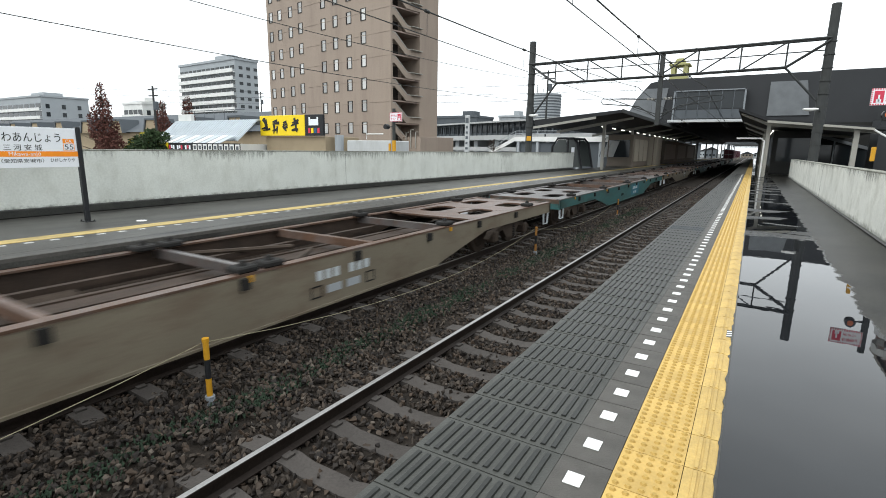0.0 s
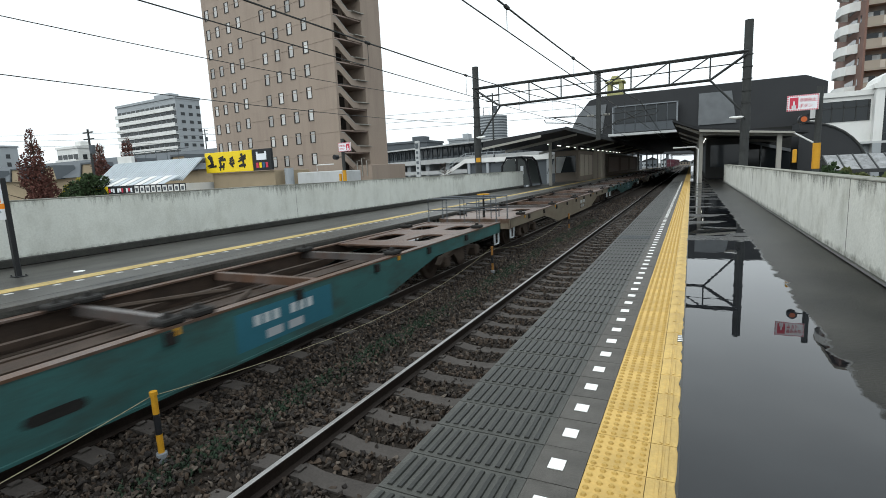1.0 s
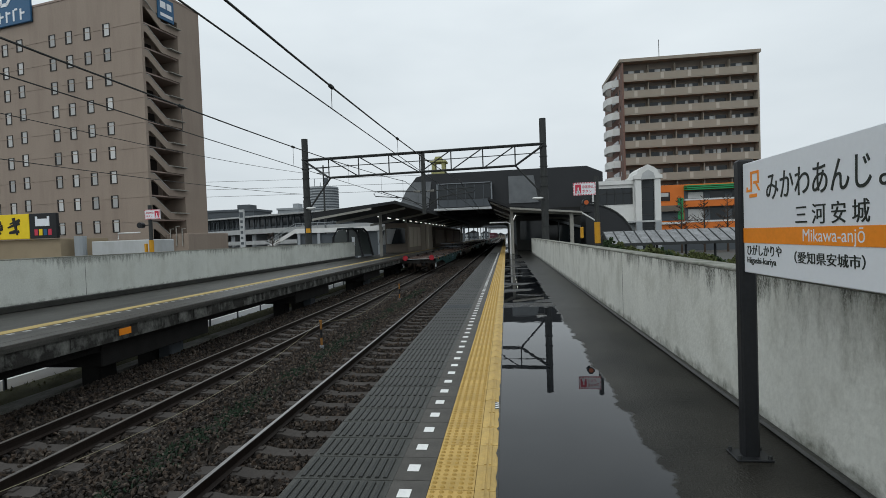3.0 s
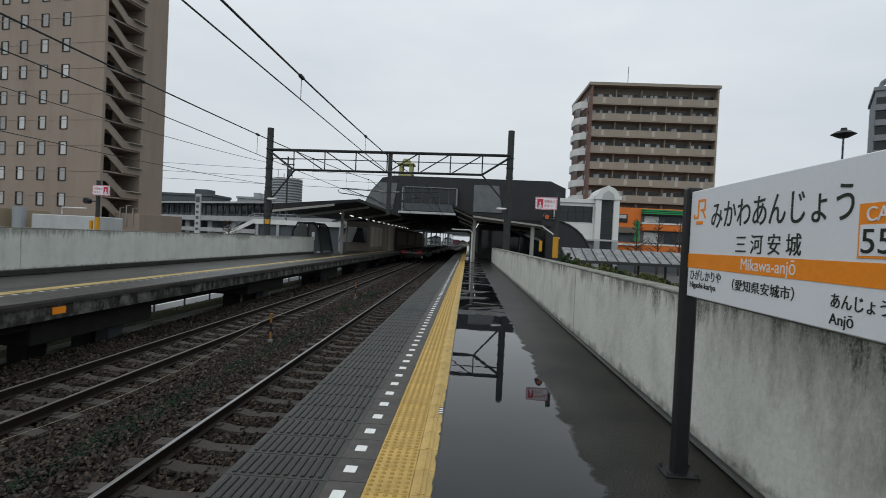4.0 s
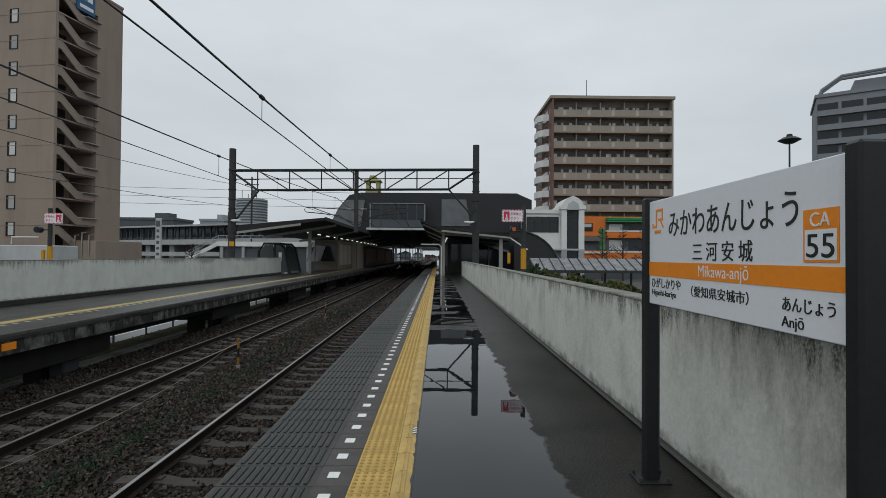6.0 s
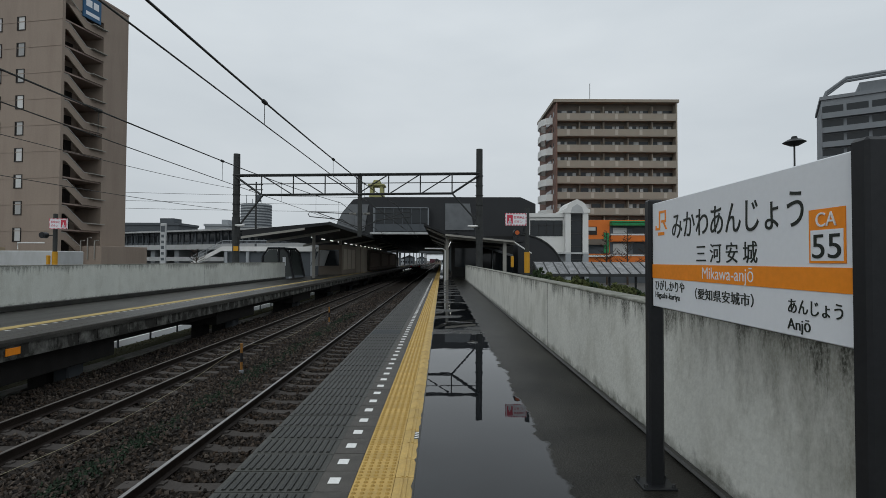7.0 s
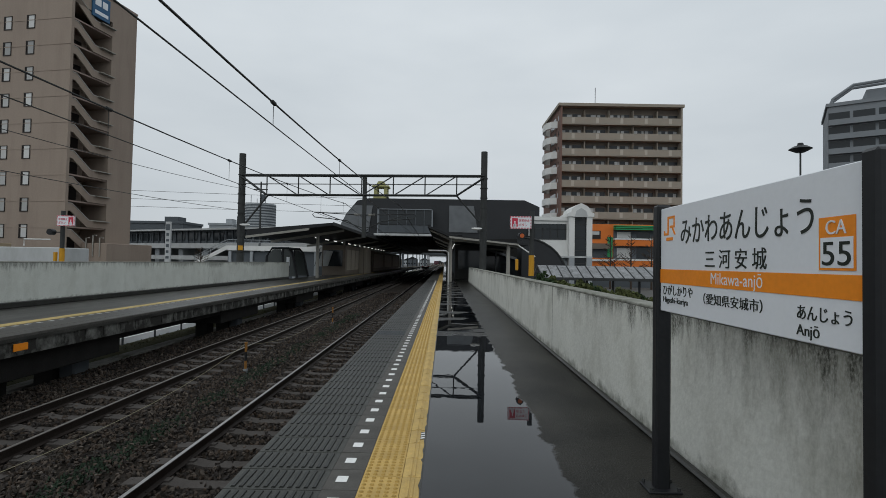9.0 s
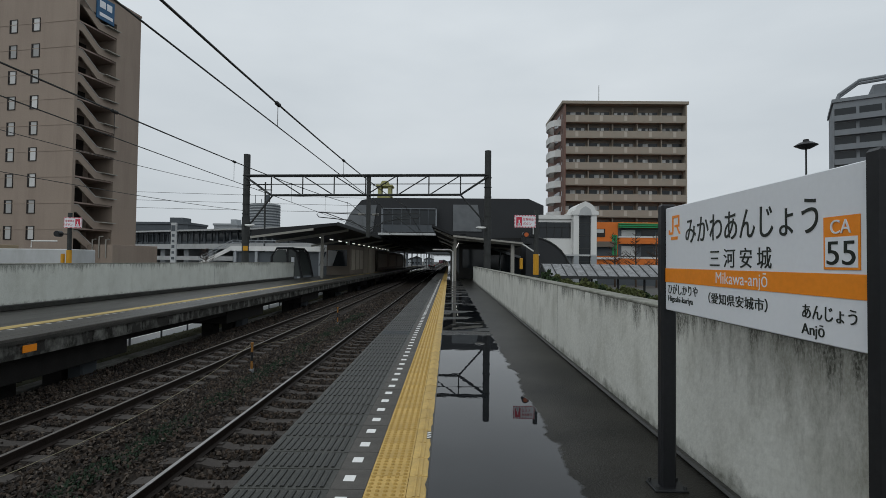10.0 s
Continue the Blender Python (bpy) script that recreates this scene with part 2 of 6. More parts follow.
M_MARKWORN = material("worn_white_mark", (0.45, 0.45, 0.43), 0.7, var=0.25, scale=9, bump=0.05)
M_PANEL = material("ribbed_panel", (0.056, 0.0565, 0.051), 0.5, var=0.30, scale=5, bump=0.25, fine=120, per_object=0.08)
M_RIB = material("dark_rib", (0.027, 0.028, 0.026), 0.45, var=0.35, scale=6, bump=0.1)
M_POSTRUST = material("rusted_orange_band", (0.24, 0.115, 0.03), 0.7, var=0.35, scale=14, bump=0.1)
M_PLAINPANEL = material("plain_panel", (0.078, 0.073, 0.066), 0.6, var=0.4, scale=7, bump=0.3, fine=150, per_object=0.08)
M_YELLOW = material("tactile_yellow", (0.50, 0.335, 0.105), 0.6, var=0.14, scale=2, bump=0.1, fine=60, dirt=(0.24, 0.17, 0.06), dirt_amount=0.5, dirt_scale=(6, 3, 6), per_object=0.07)
M_YELPALE = material("tactile_pale", (0.52, 0.36, 0.12), 0.6, var=0.16, scale=2, bump=0.1, fine=60, dirt=(0.25, 0.18, 0.08), dirt_amount=0.55, dirt_scale=(6, 3, 6), per_object=0.08)
M_WHITE = material("white_paint", (0.78, 0.78, 0.76), 0.6, var=0.08, scale=6, bump=0.05, dirt=(0.4, 0.4, 0.38), dirt_amount=0.3, dirt_scale=(9, 9, 9))
M_BALLAST = material("ballast_bed", (0.020, 0.0155, 0.012), 0.95, var=0.5, scale=1.2, bump=1.0, fine=22)
M_SLEEPER = material("concrete_sleeper", (0.062, 0.055, 0.050), 0.9, var=0.25, scale=3, bump=0.3, per_object=0.15)
M_KERB = material("mossy_kerb", (0.26, 0.255, 0.235), 0.85, var=0.3, scale=3, bump=0.25, dirt=(0.06, 0.07, 0.035), dirt_amount=0.8, dirt_scale=(4, 1.5, 4))
M_RAIL = material("rusty_rail", (0.022, 0.016, 0.013), 0.6, 0.2, var=0.4, scale=4, bump=0.2)
M_RAILDULL = material("dull_rail_head", (0.15, 0.137, 0.125), 0.45, 0.4, var=0.25, scale=5, bump=0.05)
M_INNER = material("rust_brown_inside", (0.044, 0.030, 0.022), 0.75, 0.0, var=0.45, scale=2.5, bump=0.2, dirt=(0.020, 0.016, 0.013), dirt_amount=0.8, dirt_scale=(3, 1.2, 4))
M_ROPE = material("yellow_black_rope", (0.25, 0.225, 0.15), 0.9, var=0.4, scale=30, bump=0)
M_RAILTOP = material("polished_rail_head", (0.33, 0.32, 0.31), 0.30, 0.9, var=0.15, scale=5, bump=0.0)
M_STEEL = material("dark_galvanised_steel", (0.040, 0.042, 0.042), 0.6, 0.1, var=0.25, scale=5, bump=0.05)
M_MAST = material("grey_mast", (0.040, 0.042, 0.041), 0.7, 0.0, var=0.3, scale=3, bump=0.1)
M_WIRE = material("cable", (0.035, 0.037, 0.036), 0.5, 0.3, var=0.1, bump=0)
M_BLACK = material("black_paint", (0.018, 0.019, 0.021), 0.4, var=0.2, scale=5, bump=0.02)
M_POSTYEL = material("post_yellow", (0.50, 0.255, 0.02), 0.5, var=0.12, scale=8, bump=0.02)
M_SIGN = material("sign_white", (0.74, 0.76, 0.79), 0.35, var=0.03, scale=2, bump=0)
M_ORANGE = material("sign_orange", (0.85, 0.27, 0.02), 0.4, var=0.08, scale=5, bump=0)
M_TEXT = material("sign_ink", (0.02, 0.025, 0.02), 0.4, var=0.05, bump=0)
M_PINK = material("faded_red", (0.52, 0.045, 0.08), 0.5, var=0.1, scale=6, bump=0)
M_RED = material("signal_red", (0.33, 0.022, 0.032), 0.5, var=0.15, scale=6, bump=0)
M_ROOF = material("dark_roof_sheet", (0.022, 0.023, 0.025), 0.65, 0.0, var=0.15, scale=1, bump=0.05)
M_BRIDGE = material("charcoal_cladding", (0.032, 0.0335, 0.036), 0.65, 0.0, var=0.12, scale=0.6, bump=0.05)
M_SILVER = material("silver_cladding", (0.135, 0.143, 0.15), 0.4, 0.2, var=0.25, scale=1.2, bump=0.03)
M_BEIGE = material("beige_steel", (0.30, 0.29, 0.26), 0.6, var=0.12, scale=2, bump=0.03)
# Near-black colour stands for shade under the roofs and bridge.
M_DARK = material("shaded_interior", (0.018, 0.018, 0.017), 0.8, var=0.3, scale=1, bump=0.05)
M_HOTEL = material("brown_tile_wall", (0.285, 0.230, 0.187), 0.75, var=0.07, scale=0.25, fine=6, bump=0.05, dirt=(0.16, 0.12, 0.10), dirt_amount=0.35, dirt_scale=(0.5, 0.5, 0.08))
M_HOTELTRIM = material("brown_trim", (0.27, 0.21, 0.18), 0.7, var=0.08, scale=1, bump=0.02)
M_CURTAIN = material("curtained_pane", (0.44, 0.44, 0.43), 0.2, var=0.2, scale=0.5, bump=0, per_object=0.35)
M_FRAME = material("bronze_frame", (0.035, 0.030, 0.027), 0.4, 0.3, var=0.1, bump=0)
M_BLUE = material("sign_blue", (0.03, 0.10, 0.20), 0.4, var=0.05, bump=0)
M_APT = material("brown_brick_tile", (0.17, 0.105, 0.085), 0.8, var=0.1, scale=0.5, fine=8, bump=0.05)
# Tan darkened in the colour for balcony recesses and under-roof walls.
M_RECESS = material("shaded_tan_wall", (0.16, 0.135, 0.11), 0.8, var=0.15, scale=0.6, bump=0.02)
M_PALEYEL = material("pale_yellow_render", (0.34, 0.33, 0.15), 0.7, var=0.15, scale=0.8, bump=0.03)
M_BALCPALE = material("pale_parapet_insert", (0.42, 0.385, 0.33), 0.75, var=0.08, scale=0.6, bump=0.02)
M_DOME = material("worn_dome", (0.385, 0.255, 0.07), 0.6, var=0.2, scale=3, bump=0.1)
M_BALC = material("beige_balcony", (0.285, 0.255, 0.21), 0.75, var=0.08, scale=0.6, bump=0.03, dirt=(0.27, 0.22, 0.18), dirt_amount=0.4, dirt_scale=(0.8, 0.8, 0.3))
M_WHITEWALL = material("white_render", (0.66, 0.66, 0.64), 0.7, var=0.06, scale=0.7, bump=0.03, dirt=(0.45, 0.45, 0.42), dirt_amount=0.4, dirt_scale=(0.8, 0.8, 0.25))
M_GREYPALE = material("pale_grey_panel", (0.44, 0.45, 0.45), 0.7, var=0.08, scale=0.6, bump=0.02, dirt=(0.28, 0.28, 0.26), dirt_amount=0.5, dirt_scale=(0.9, 0.9, 0.4))
M_MIDGREY = material("mid_grey_tile", (0.20, 0.215, 0.23), 0.75, var=0.1, scale=0.3, bump=0.02)
M_GREYWALL = material("grey_render", (0.31, 0.33, 0.345), 0.75, var=0.08, scale=0.3, bump=0.02)
M_GREYDARK = material("dark_grey_wall", (0.085, 0.095, 0.105), 0.7, var=0.1, scale=0.4, bump=0.02)
M_ORANGEWALL = material("orange_wall", (0.62, 0.17, 0.035), 0.7, var=0.1, scale=0.8, bump=0.02)
M_GREEN = material("green_awning", (0.04, 0.26, 0.10), 0.6, var=0.1, scale=2, bump=0.02)
M_GLASS = glass_mat("window_glass", (0.018, 0.022, 0.025), 0.08)
M_SHELTER = material("translucent_roof_panel", (0.20, 0.205, 0.21), 0.3, var=0.45, scale=2.5, bump=0.05, dirt=(0.045, 0.045, 0.045), dirt_amount=0.95, dirt_scale=(5, 3, 5), per_object=0.2)
M_PANE = glass_mat("hazy_pane", (0.055, 0.062, 0.06), 0.15)
M_YGREEN = material("winter_shrub_leaves", (0.080, 0.092, 0.034), 0.85, var=0.5, scale=2.5, bump=0.2)
M_SHEET = material("corrugated_sheet", (0.42, 0.46, 0.49), 0.45, 0.2, var=0.1, scale=1, bump=0.03)
M_TAN = material("tan_wall", (0.30, 0.24, 0.16), 0.8, var=0.12, scale=0.8, bump=0.05)
M_BOARDYEL = material("board_yellow", (0.80, 0.58, 0.02), 0.45, var=0.05, bump=0)
M_GROUND = material("town_ground", (0.10, 0.10, 0.095), 0.9, var=0.25, scale=0.1, bump=0.1)
M_ROAD = material("wet_road", (0.16, 0.165, 0.17), 0.3, var=0.12, scale=0.4, bump=0.1)
M_GRASS = material("grass_verge", (0.085, 0.085, 0.045), 0.95, var=0.5, scale=2, bump=0.8)
M_WEED = material("low_weeds", (0.026, 0.042, 0.026), 0.9, var=0.5, scale=8, bump=0)
M_VERGEGRASS = material("verge_blades", (0.10, 0.10, 0.05), 0.9, var=0.4, scale=3, bump=0)
M_BARK = material("bark", (0.06, 0.045, 0.035), 0.95, var=0.3, scale=5, bump=0.5)
M_LEAF = material("green_leaves", (0.030, 0.050, 0.020), 0.85, var=0.5, scale=1.5, bump=0.2)
M_RUSTLEAF = material("rust_red_needles", (0.115, 0.050, 0.040), 0.9, var=0.45, scale=1.2, bump=0.2)
M_YELLEAF = material("yellow_leaves", (0.30, 0.26, 0.04), 0.85, var=0.4, scale=1.5, bump=0.2)
M_DECK = material("wet_wagon_deck", (0.080, 0.072, 0.069), 0.34, 0.0, spec=0.45, var=0.45, scale=2.0, bump=0.2, dirt=(0.07, 0.035, 0.022), dirt_amount=0.85, dirt_scale=(2, 1, 2))
M_DECKRUST = material("rust_wagon_deck", (0.085, 0.048, 0.031), 0.42, 0.0, var=0.5, scale=2.2, bump=0.25, spec=0.35, dirt=(0.135, 0.115, 0.108), dirt_amount=0.7, dirt_scale=(2.5, 1.6, 2))
M_ENDRUST = material("orange_rust_plate", (0.125, 0.066, 0.040), 0.36, var=0.45, scale=1.4, bump=0.15, spec=0.45, dirt=(0.16, 0.145, 0.14), dirt_amount=0.95, dirt_scale=(1.6, 1.0, 1))
M_OLIVE = material("khaki_wagon_paint", (0.165, 0.142, 0.105), 0.5, var=0.18, scale=0.9, bump=0.08, dirt=(0.10, 0.065, 0.045), dirt_amount=0.7, dirt_scale=(1.5, 0.9, 3))
M_MARK = material("faded_white_mark", (0.42, 0.45, 0.46), 0.6, var=0.2, scale=6, bump=0)
M_TEAL = material("teal_wagon_paint", (0.035, 0.098, 0.095), 0.5, var=0.2, scale=0.9, bump=0.08, dirt=(0.035, 0.032, 0.026), dirt_amount=0.85, dirt_scale=(1.5, 0.8, 2.5))
M_TEALBLUE = material("blue_label_paint", (0.028, 0.112, 0.150), 0.5, var=0.15, scale=2, bump=0.03)
M_WHEEL = material("rusty_running_gear", (0.050, 0.037, 0.028), 0.8, 0.0, var=0.4, scale=4, bump=0.2)
# Oily wagon steel, also near-black for the shade under the far platform.
M_UNDER = material("oily_steel_and_underside_shade", (0.016, 0.015, 0.014), 0.8, 0.0, var=0.4, scale=3, bump=0.2)
M_CONTAINER = material("maroon_container", (0.085, 0.028, 0.038), 0.6, var=0.15, scale=1, bump=0.05)
M_LAMP = glow("lit_tube", (1.0, 0.97, 0.9), 0.9)
M_AMBER = glow("amber_lens", (0.40, 0.08, 0.01), 0.05)


# ---- mesh tools ----
def box(bm, x0, x1, y0, y1, z0, z1):
    v = [bm.verts.new(c) for c in ((x0, y0, z0), (x1, y0, z0), (x1, y1, z0), (x0, y1, z0), (x0, y0, z1), (x1, y0, z1), (x1, y1, z1), (x0, y1, z1))]
    for f in ((3, 2, 1, 0), (4, 5, 6, 7), (0, 1, 5, 4), (1, 2, 6, 5), (2, 3, 7, 6), (3, 0, 4, 7)):
        bm.faces.new([v[i] for i in f])
    return bm


def prism(bm, pts, axis, a, b):
    """A polygon in two coordinates, drawn out along the axis from a to b."""
    def place(p, d):
        return {"x": (d, p[0], p[1]), "y": (p[0], d, p[1]), "z": (p[0], p[1], d)}[axis]
    lo, hi = [bm.verts.new(place(p, a)) for p in pts], [bm.verts.new(place(p, b)) for p in pts]
    k = len(pts)
    faces = [bm.faces.new(lo[::-1]), bm.faces.new(hi)]
    for i in range(k):
        faces.append(bm.faces.new((lo[i], lo[(i + 1) % k], hi[(i + 1) % k], hi[i])))
    bmesh.ops.recalc_face_normals(bm, faces=faces)
    return bm


def tube(bm, p, q, r, r2=None, n=8):
    p, q = Vector(p), Vector(q)
    d = q - p
    rot = d.to_track_quat("Z", "Y").to_matrix()
    r2 = r if r2 is None else r2
    lo, hi = [], []
    for i in range(n):
        c, s = math.cos(2 * math.pi * i / n), math.sin(2 * math.pi * i / n)
        lo.append(bm.verts.new(p + rot @ Vector((c * r, s * r, 0))))
        hi.append(bm.verts.new(q + rot @ Vector((c * r2, s * r2, 0))))
    bm.faces.new(lo[::-1])
    bm.faces.new(hi)
    for i in range(n):
        bm.faces.new((lo[i], lo[(i + 1) % n], hi[(i + 1) % n], hi[i]))
    return bm


def chain(bm, pts, r, n=6):
    """One connected round bar along the points."""
    pts = [Vector(p) for p in pts]
    rings = []
    for i, p in enumerate(pts):
        d = (pts[min(i + 1, len(pts) - 1)] - pts[max(i - 1, 0)]).normalized()
        side = d.cross(Vector((0.31, 0.17, 0.93))).normalized()
        up = side.cross(d)
        rings.append([bm.verts.new(p + (side * math.cos(2 * math.pi * k / n) + up * math.sin(2 * math.pi * k / n)) * r) for k in range(n)])
    for a, b in zip(rings[:-1], rings[1:]):
        for k in range(n):
            bm.faces.new((a[k], a[(k + 1) % n], b[(k + 1) % n], b[k]))
    bm.faces.new(rings[0][::-1])
    bm.faces.new(rings[-1])
    return bm


def rounded(bm, width=0.01, segments=1):
    bmesh.ops.bevel(bm, geom=bm.edges[:], offset=width, segments=segments, affect="EDGES", clamp_overlap=True)
    return bm


def to_mesh(name, bm, *mats):
    me = bpy.data.meshes.new(name)
    bm.to_mesh(me)
    bm.free()
    for m in mats:
        me.materials.append(m)
    return me


def part(name, bm, mat, parent=None, label=""):
    """One mesh object, under a thing or a part."""
    me = to_mesh(name, bm, mat) if isinstance(bm, bmesh.types.BMesh) else bm
    ob = new(name, me)
    if parent:
        ob.parent = parent
    return tagged(ob, label)


def thing(name, m, label, category, group="", kind=""):
    ob = new(name)
    ob.matrix_basis = m
    return tagged(ob, label, category, group, kind)


def solid(name, bm, mat, label="", category="", group="", kind=""):
    return tagged(part(name, bm, mat), label, category, group, kind)


def lettering(name, text, size, m, mat, parent, width=None, label="", depth=0.0015, bold=0.0):
    """Text as a mesh, its left end of baseline at m; width squeezes it to that length."""
    cu = bpy.data.curves.new(name, "FONT")
    cu.body, cu.size, cu.extrude, cu.offset = text, size, depth, bold
    ob = bpy.data.objects.new(name, cu)
    scene.collection.objects.link(ob)
    me = bpy.data.meshes.new_from_object(ob.evaluated_get(bpy.context.evaluated_depsgraph_get()))
    bpy.data.objects.remove(ob)
    xs = [v.co.x for v in me.vertices]
    k = width / (max(xs) - min(xs)) if width else 1.0
    x0 = min(xs)
    for v in me.vertices:
        v.co = m @ Vector(((v.co.x - x0) * k, v.co.y, v.co.z))
    me.materials.clear()
    me.materials.append(mat)
    return part(name, me, mat, parent, label)


ORIGIN = Matrix.Identity(4)


# ---- the ground, road and track bed ----
def ground():
    bm = bmesh.new()
    box(bm, -1500, 1500, -300, 2500, -3.0, -1.75)
    solid("ground", bm, M_GROUND, "grey town ground reaching to the horizon", "ground", kind="structure")
    bm = bmesh.new()
    prism(bm, [(-10.05, -1.95), (-8.75, -1.42), (-7.9, -1.36), (EDGE_NEAR + 0.2, -1.36), (EDGE_NEAR + 0.2, -1.95)], "y", -60, 420)
    solid("ballast_bed", bm, M_BALLAST, "dark brown crushed-stone ballast bed under both tracks", "ballast", kind="structure")
    bm = box(bmesh.new(), -22, -11.55, -60, 200, -1.9, -1.735)
    solid("road", bm, M_ROAD, "wet grey road running behind the far platform", "road", kind="structure")
    bm = box(bmesh.new(), -11.53, -10.36, -60, 200, -1.9, -1.68)
    solid("grass_verge", bm, M_GRASS, "weedy verge between track bed and road", "verge", kind="structure")
    bm = rounded(box(bmesh.new(), -10.36, -9.95, -60, 200, -1.9, -1.64), 0.02)
    solid("concrete_kerb", bm, M_KERB, "mossy concrete kerb beside the ballast", "kerb", kind="structure")
    bm = box(bmesh.new(), -12.75, -12.6, -60, 120, -1.80, -1.728)
    solid("road_marking", bm, M_WHITE, "white painted edge line on the wet road", "road marking", kind="structure")


def ballast_stones():
    """Crushed stones, thick where the camera passes nearest."""
    rng = random.Random(5)
    verts, faces = [], []
    shapes = []
    for _ in range(10):
        b = bmesh.new()
        for _ in range(11):
            d = Vector((rng.uniform(-1, 1), rng.uniform(-1, 1), rng.uniform(-1, 1)))
            b.verts.new(d / max(abs(d.x), abs(d.y), abs(d.z)) * rng.uniform(0.75, 1.1))
        hull = bmesh.ops.convex_hull(b, input=b.verts[:])
        bmesh.ops.delete(b, geom=[g for g in hull["geom_interior"] if isinstance(g, bmesh.types.BMVert)], context="VERTS")
        b.verts.index_update()
        shapes.append(([tuple(v.co) for v in b.verts], [[v.index for v in f.verts] for f in b.faces]))
        b.free()
    def stone(x, y, z, s):
        vs, fs = rng.choice(shapes)
        e = Euler((rng.uniform(0, 6.3), rng.uniform(0, 6.3), rng.uniform(0, 6.3))).to_matrix()
        k = len(verts)
        sx, sy, sz = s * rng.uniform(0.8, 1.3), s * 0.9, s * rng.uniform(0.4, 0.8)
        for c in vs:
            p = e @ Vector((c[0] * sx, c[1] * sy, c[2] * sz))
            verts.append((x + p.x, y + p.y, z + p.z))
        faces.extend([[i + k for i in f] for f in fs])
    for y0, y1, count, s in ((-10, 1.0, 9000, 0.045), (1.0, 6, 17000, 0.031), (6, 12, 16000, 0.031), (12, 22, 13000, 0.035), (22, 45, 9000, 0.047)):
        for _ in range(count):
            x = rng.uniform(-9.9, EDGE_NEAR - 0.05)
            # sleepers of the near track stay mostly bare
            dy = rng.uniform(y0, y1)
            bare = min(abs(x - TRACK_NEAR), abs(x - TRACK_FAR)) < 0.92 and ((dy / 0.62) % 1.0) < 0.40
            if bare and rng.random() < 0.93:
                continue
            gap = -4.2 > x > -5.3
            z = -1.345 + rng.uniform(0, 0.022) + (0.02 if gap else 0.0) - max(0.0, -8.7 - x) * 0.38
            stone(x, dy, z, s * rng.uniform(0.65, 1.25))
    me = bpy.data.meshes.new("ballast_stones")
    me.from_pydata(verts, [], faces)
    m = bpy.data.materials.new("ballast_stone")
    m.use_nodes = True
    n, l = m.node_tree.nodes, m.node_tree.links
    p = n["Principled BSDF"]
    geo = n.new("ShaderNodeNewGeometry")
    ramp = n.new("ShaderNodeValToRGB")
    els = ramp.color_ramp.elements
    els[0].position, els[0].color = 0.0, (0.015, 0.012, 0.011, 1)
    els[1].position, els[1].color = 1.0, (0.105, 0.088, 0.072, 1)
    for pos, c in ((0.30, (0.026, 0.0208, 0.017, 1)), (0.60, (0.048, 0.0375, 0.0295, 1)), (0.88, (0.058, 0.040, 0.028, 1))):
        e = els.new(pos)
        e.color = c
    l.new(geo.outputs["Random Per Island"], ramp.inputs[0])
    l.new(ramp.outputs[0], p.inputs["Base Color"])
    p.inputs["Roughness"].default_value = 0.7
    p.inputs["Specular IOR Level"].default_value = 0.25
    me.materials.append(m)
    tagged(new("ballast_stones", me), "damp grey-brown crushed ballast stones around the sleepers", "ballast", kind="stuff")


def weeds():
    rng = random.Random(8)
    verts, faces = [], []
    for cx, cy in [(rng.gauss(-4.60, 0.07), rng.uniform(1.0, 26)) for _ in range(120)]:
        for _ in range(rng.randint(60, 260)):
            x, y = cx + rng.gauss(0, 0.09), cy + rng.gauss(0, 0.25)
            h, a = rng.uniform(0.015, 0.05), rng.uniform(0, 6.3)
            dx, dy = math.cos(a) * 0.010, math.sin(a) * 0.010
            k = len(verts)
            verts += [(x - dx, y - dy, -1.33), (x + dx, y + dy, -1.33), (x + dx + dy * 2, y + dy - dx * 2, -1.33 + h), (x - dx + dy * 2, y - dy - dx * 2, -1.33 + h * 0.9)]
            faces.append((k, k + 1, k + 2, k + 3))
    me = bpy.data.meshes.new("weeds")
    me.from_pydata(verts, [], faces)
    me.materials.append(M_WEED)
    tagged(new("weeds", me), "low green weeds growing in the ballast between the tracks", "weeds", kind="stuff")
    verts, faces = [], []
    for _ in range(2600):
        x, y = rng.uniform(-11.5, -10.3), rng.uniform(-2, 60)
        h, a = rng.uniform(0.02, 0.06), rng.uniform(0, 6.3)
        dx, dy = math.cos(a) * 0.02, math.sin(a) * 0.02
        k = len(verts)
        verts += [(x - dx, y - dy, -1.67), (x + dx, y + dy, -1.67), (x + dy * 3, y - dx * 3, -1.66 + h)]
        faces.append((k, k + 1, k + 2))
    me = bpy.data.meshes.new("verge_grass")
    me.from_pydata(verts, [], faces)
    me.materials.append(M_VERGEGRASS)
    tagged(new("verge_grass", me), "short rough grass on the verge beside the road", "grass", kind="stuff")


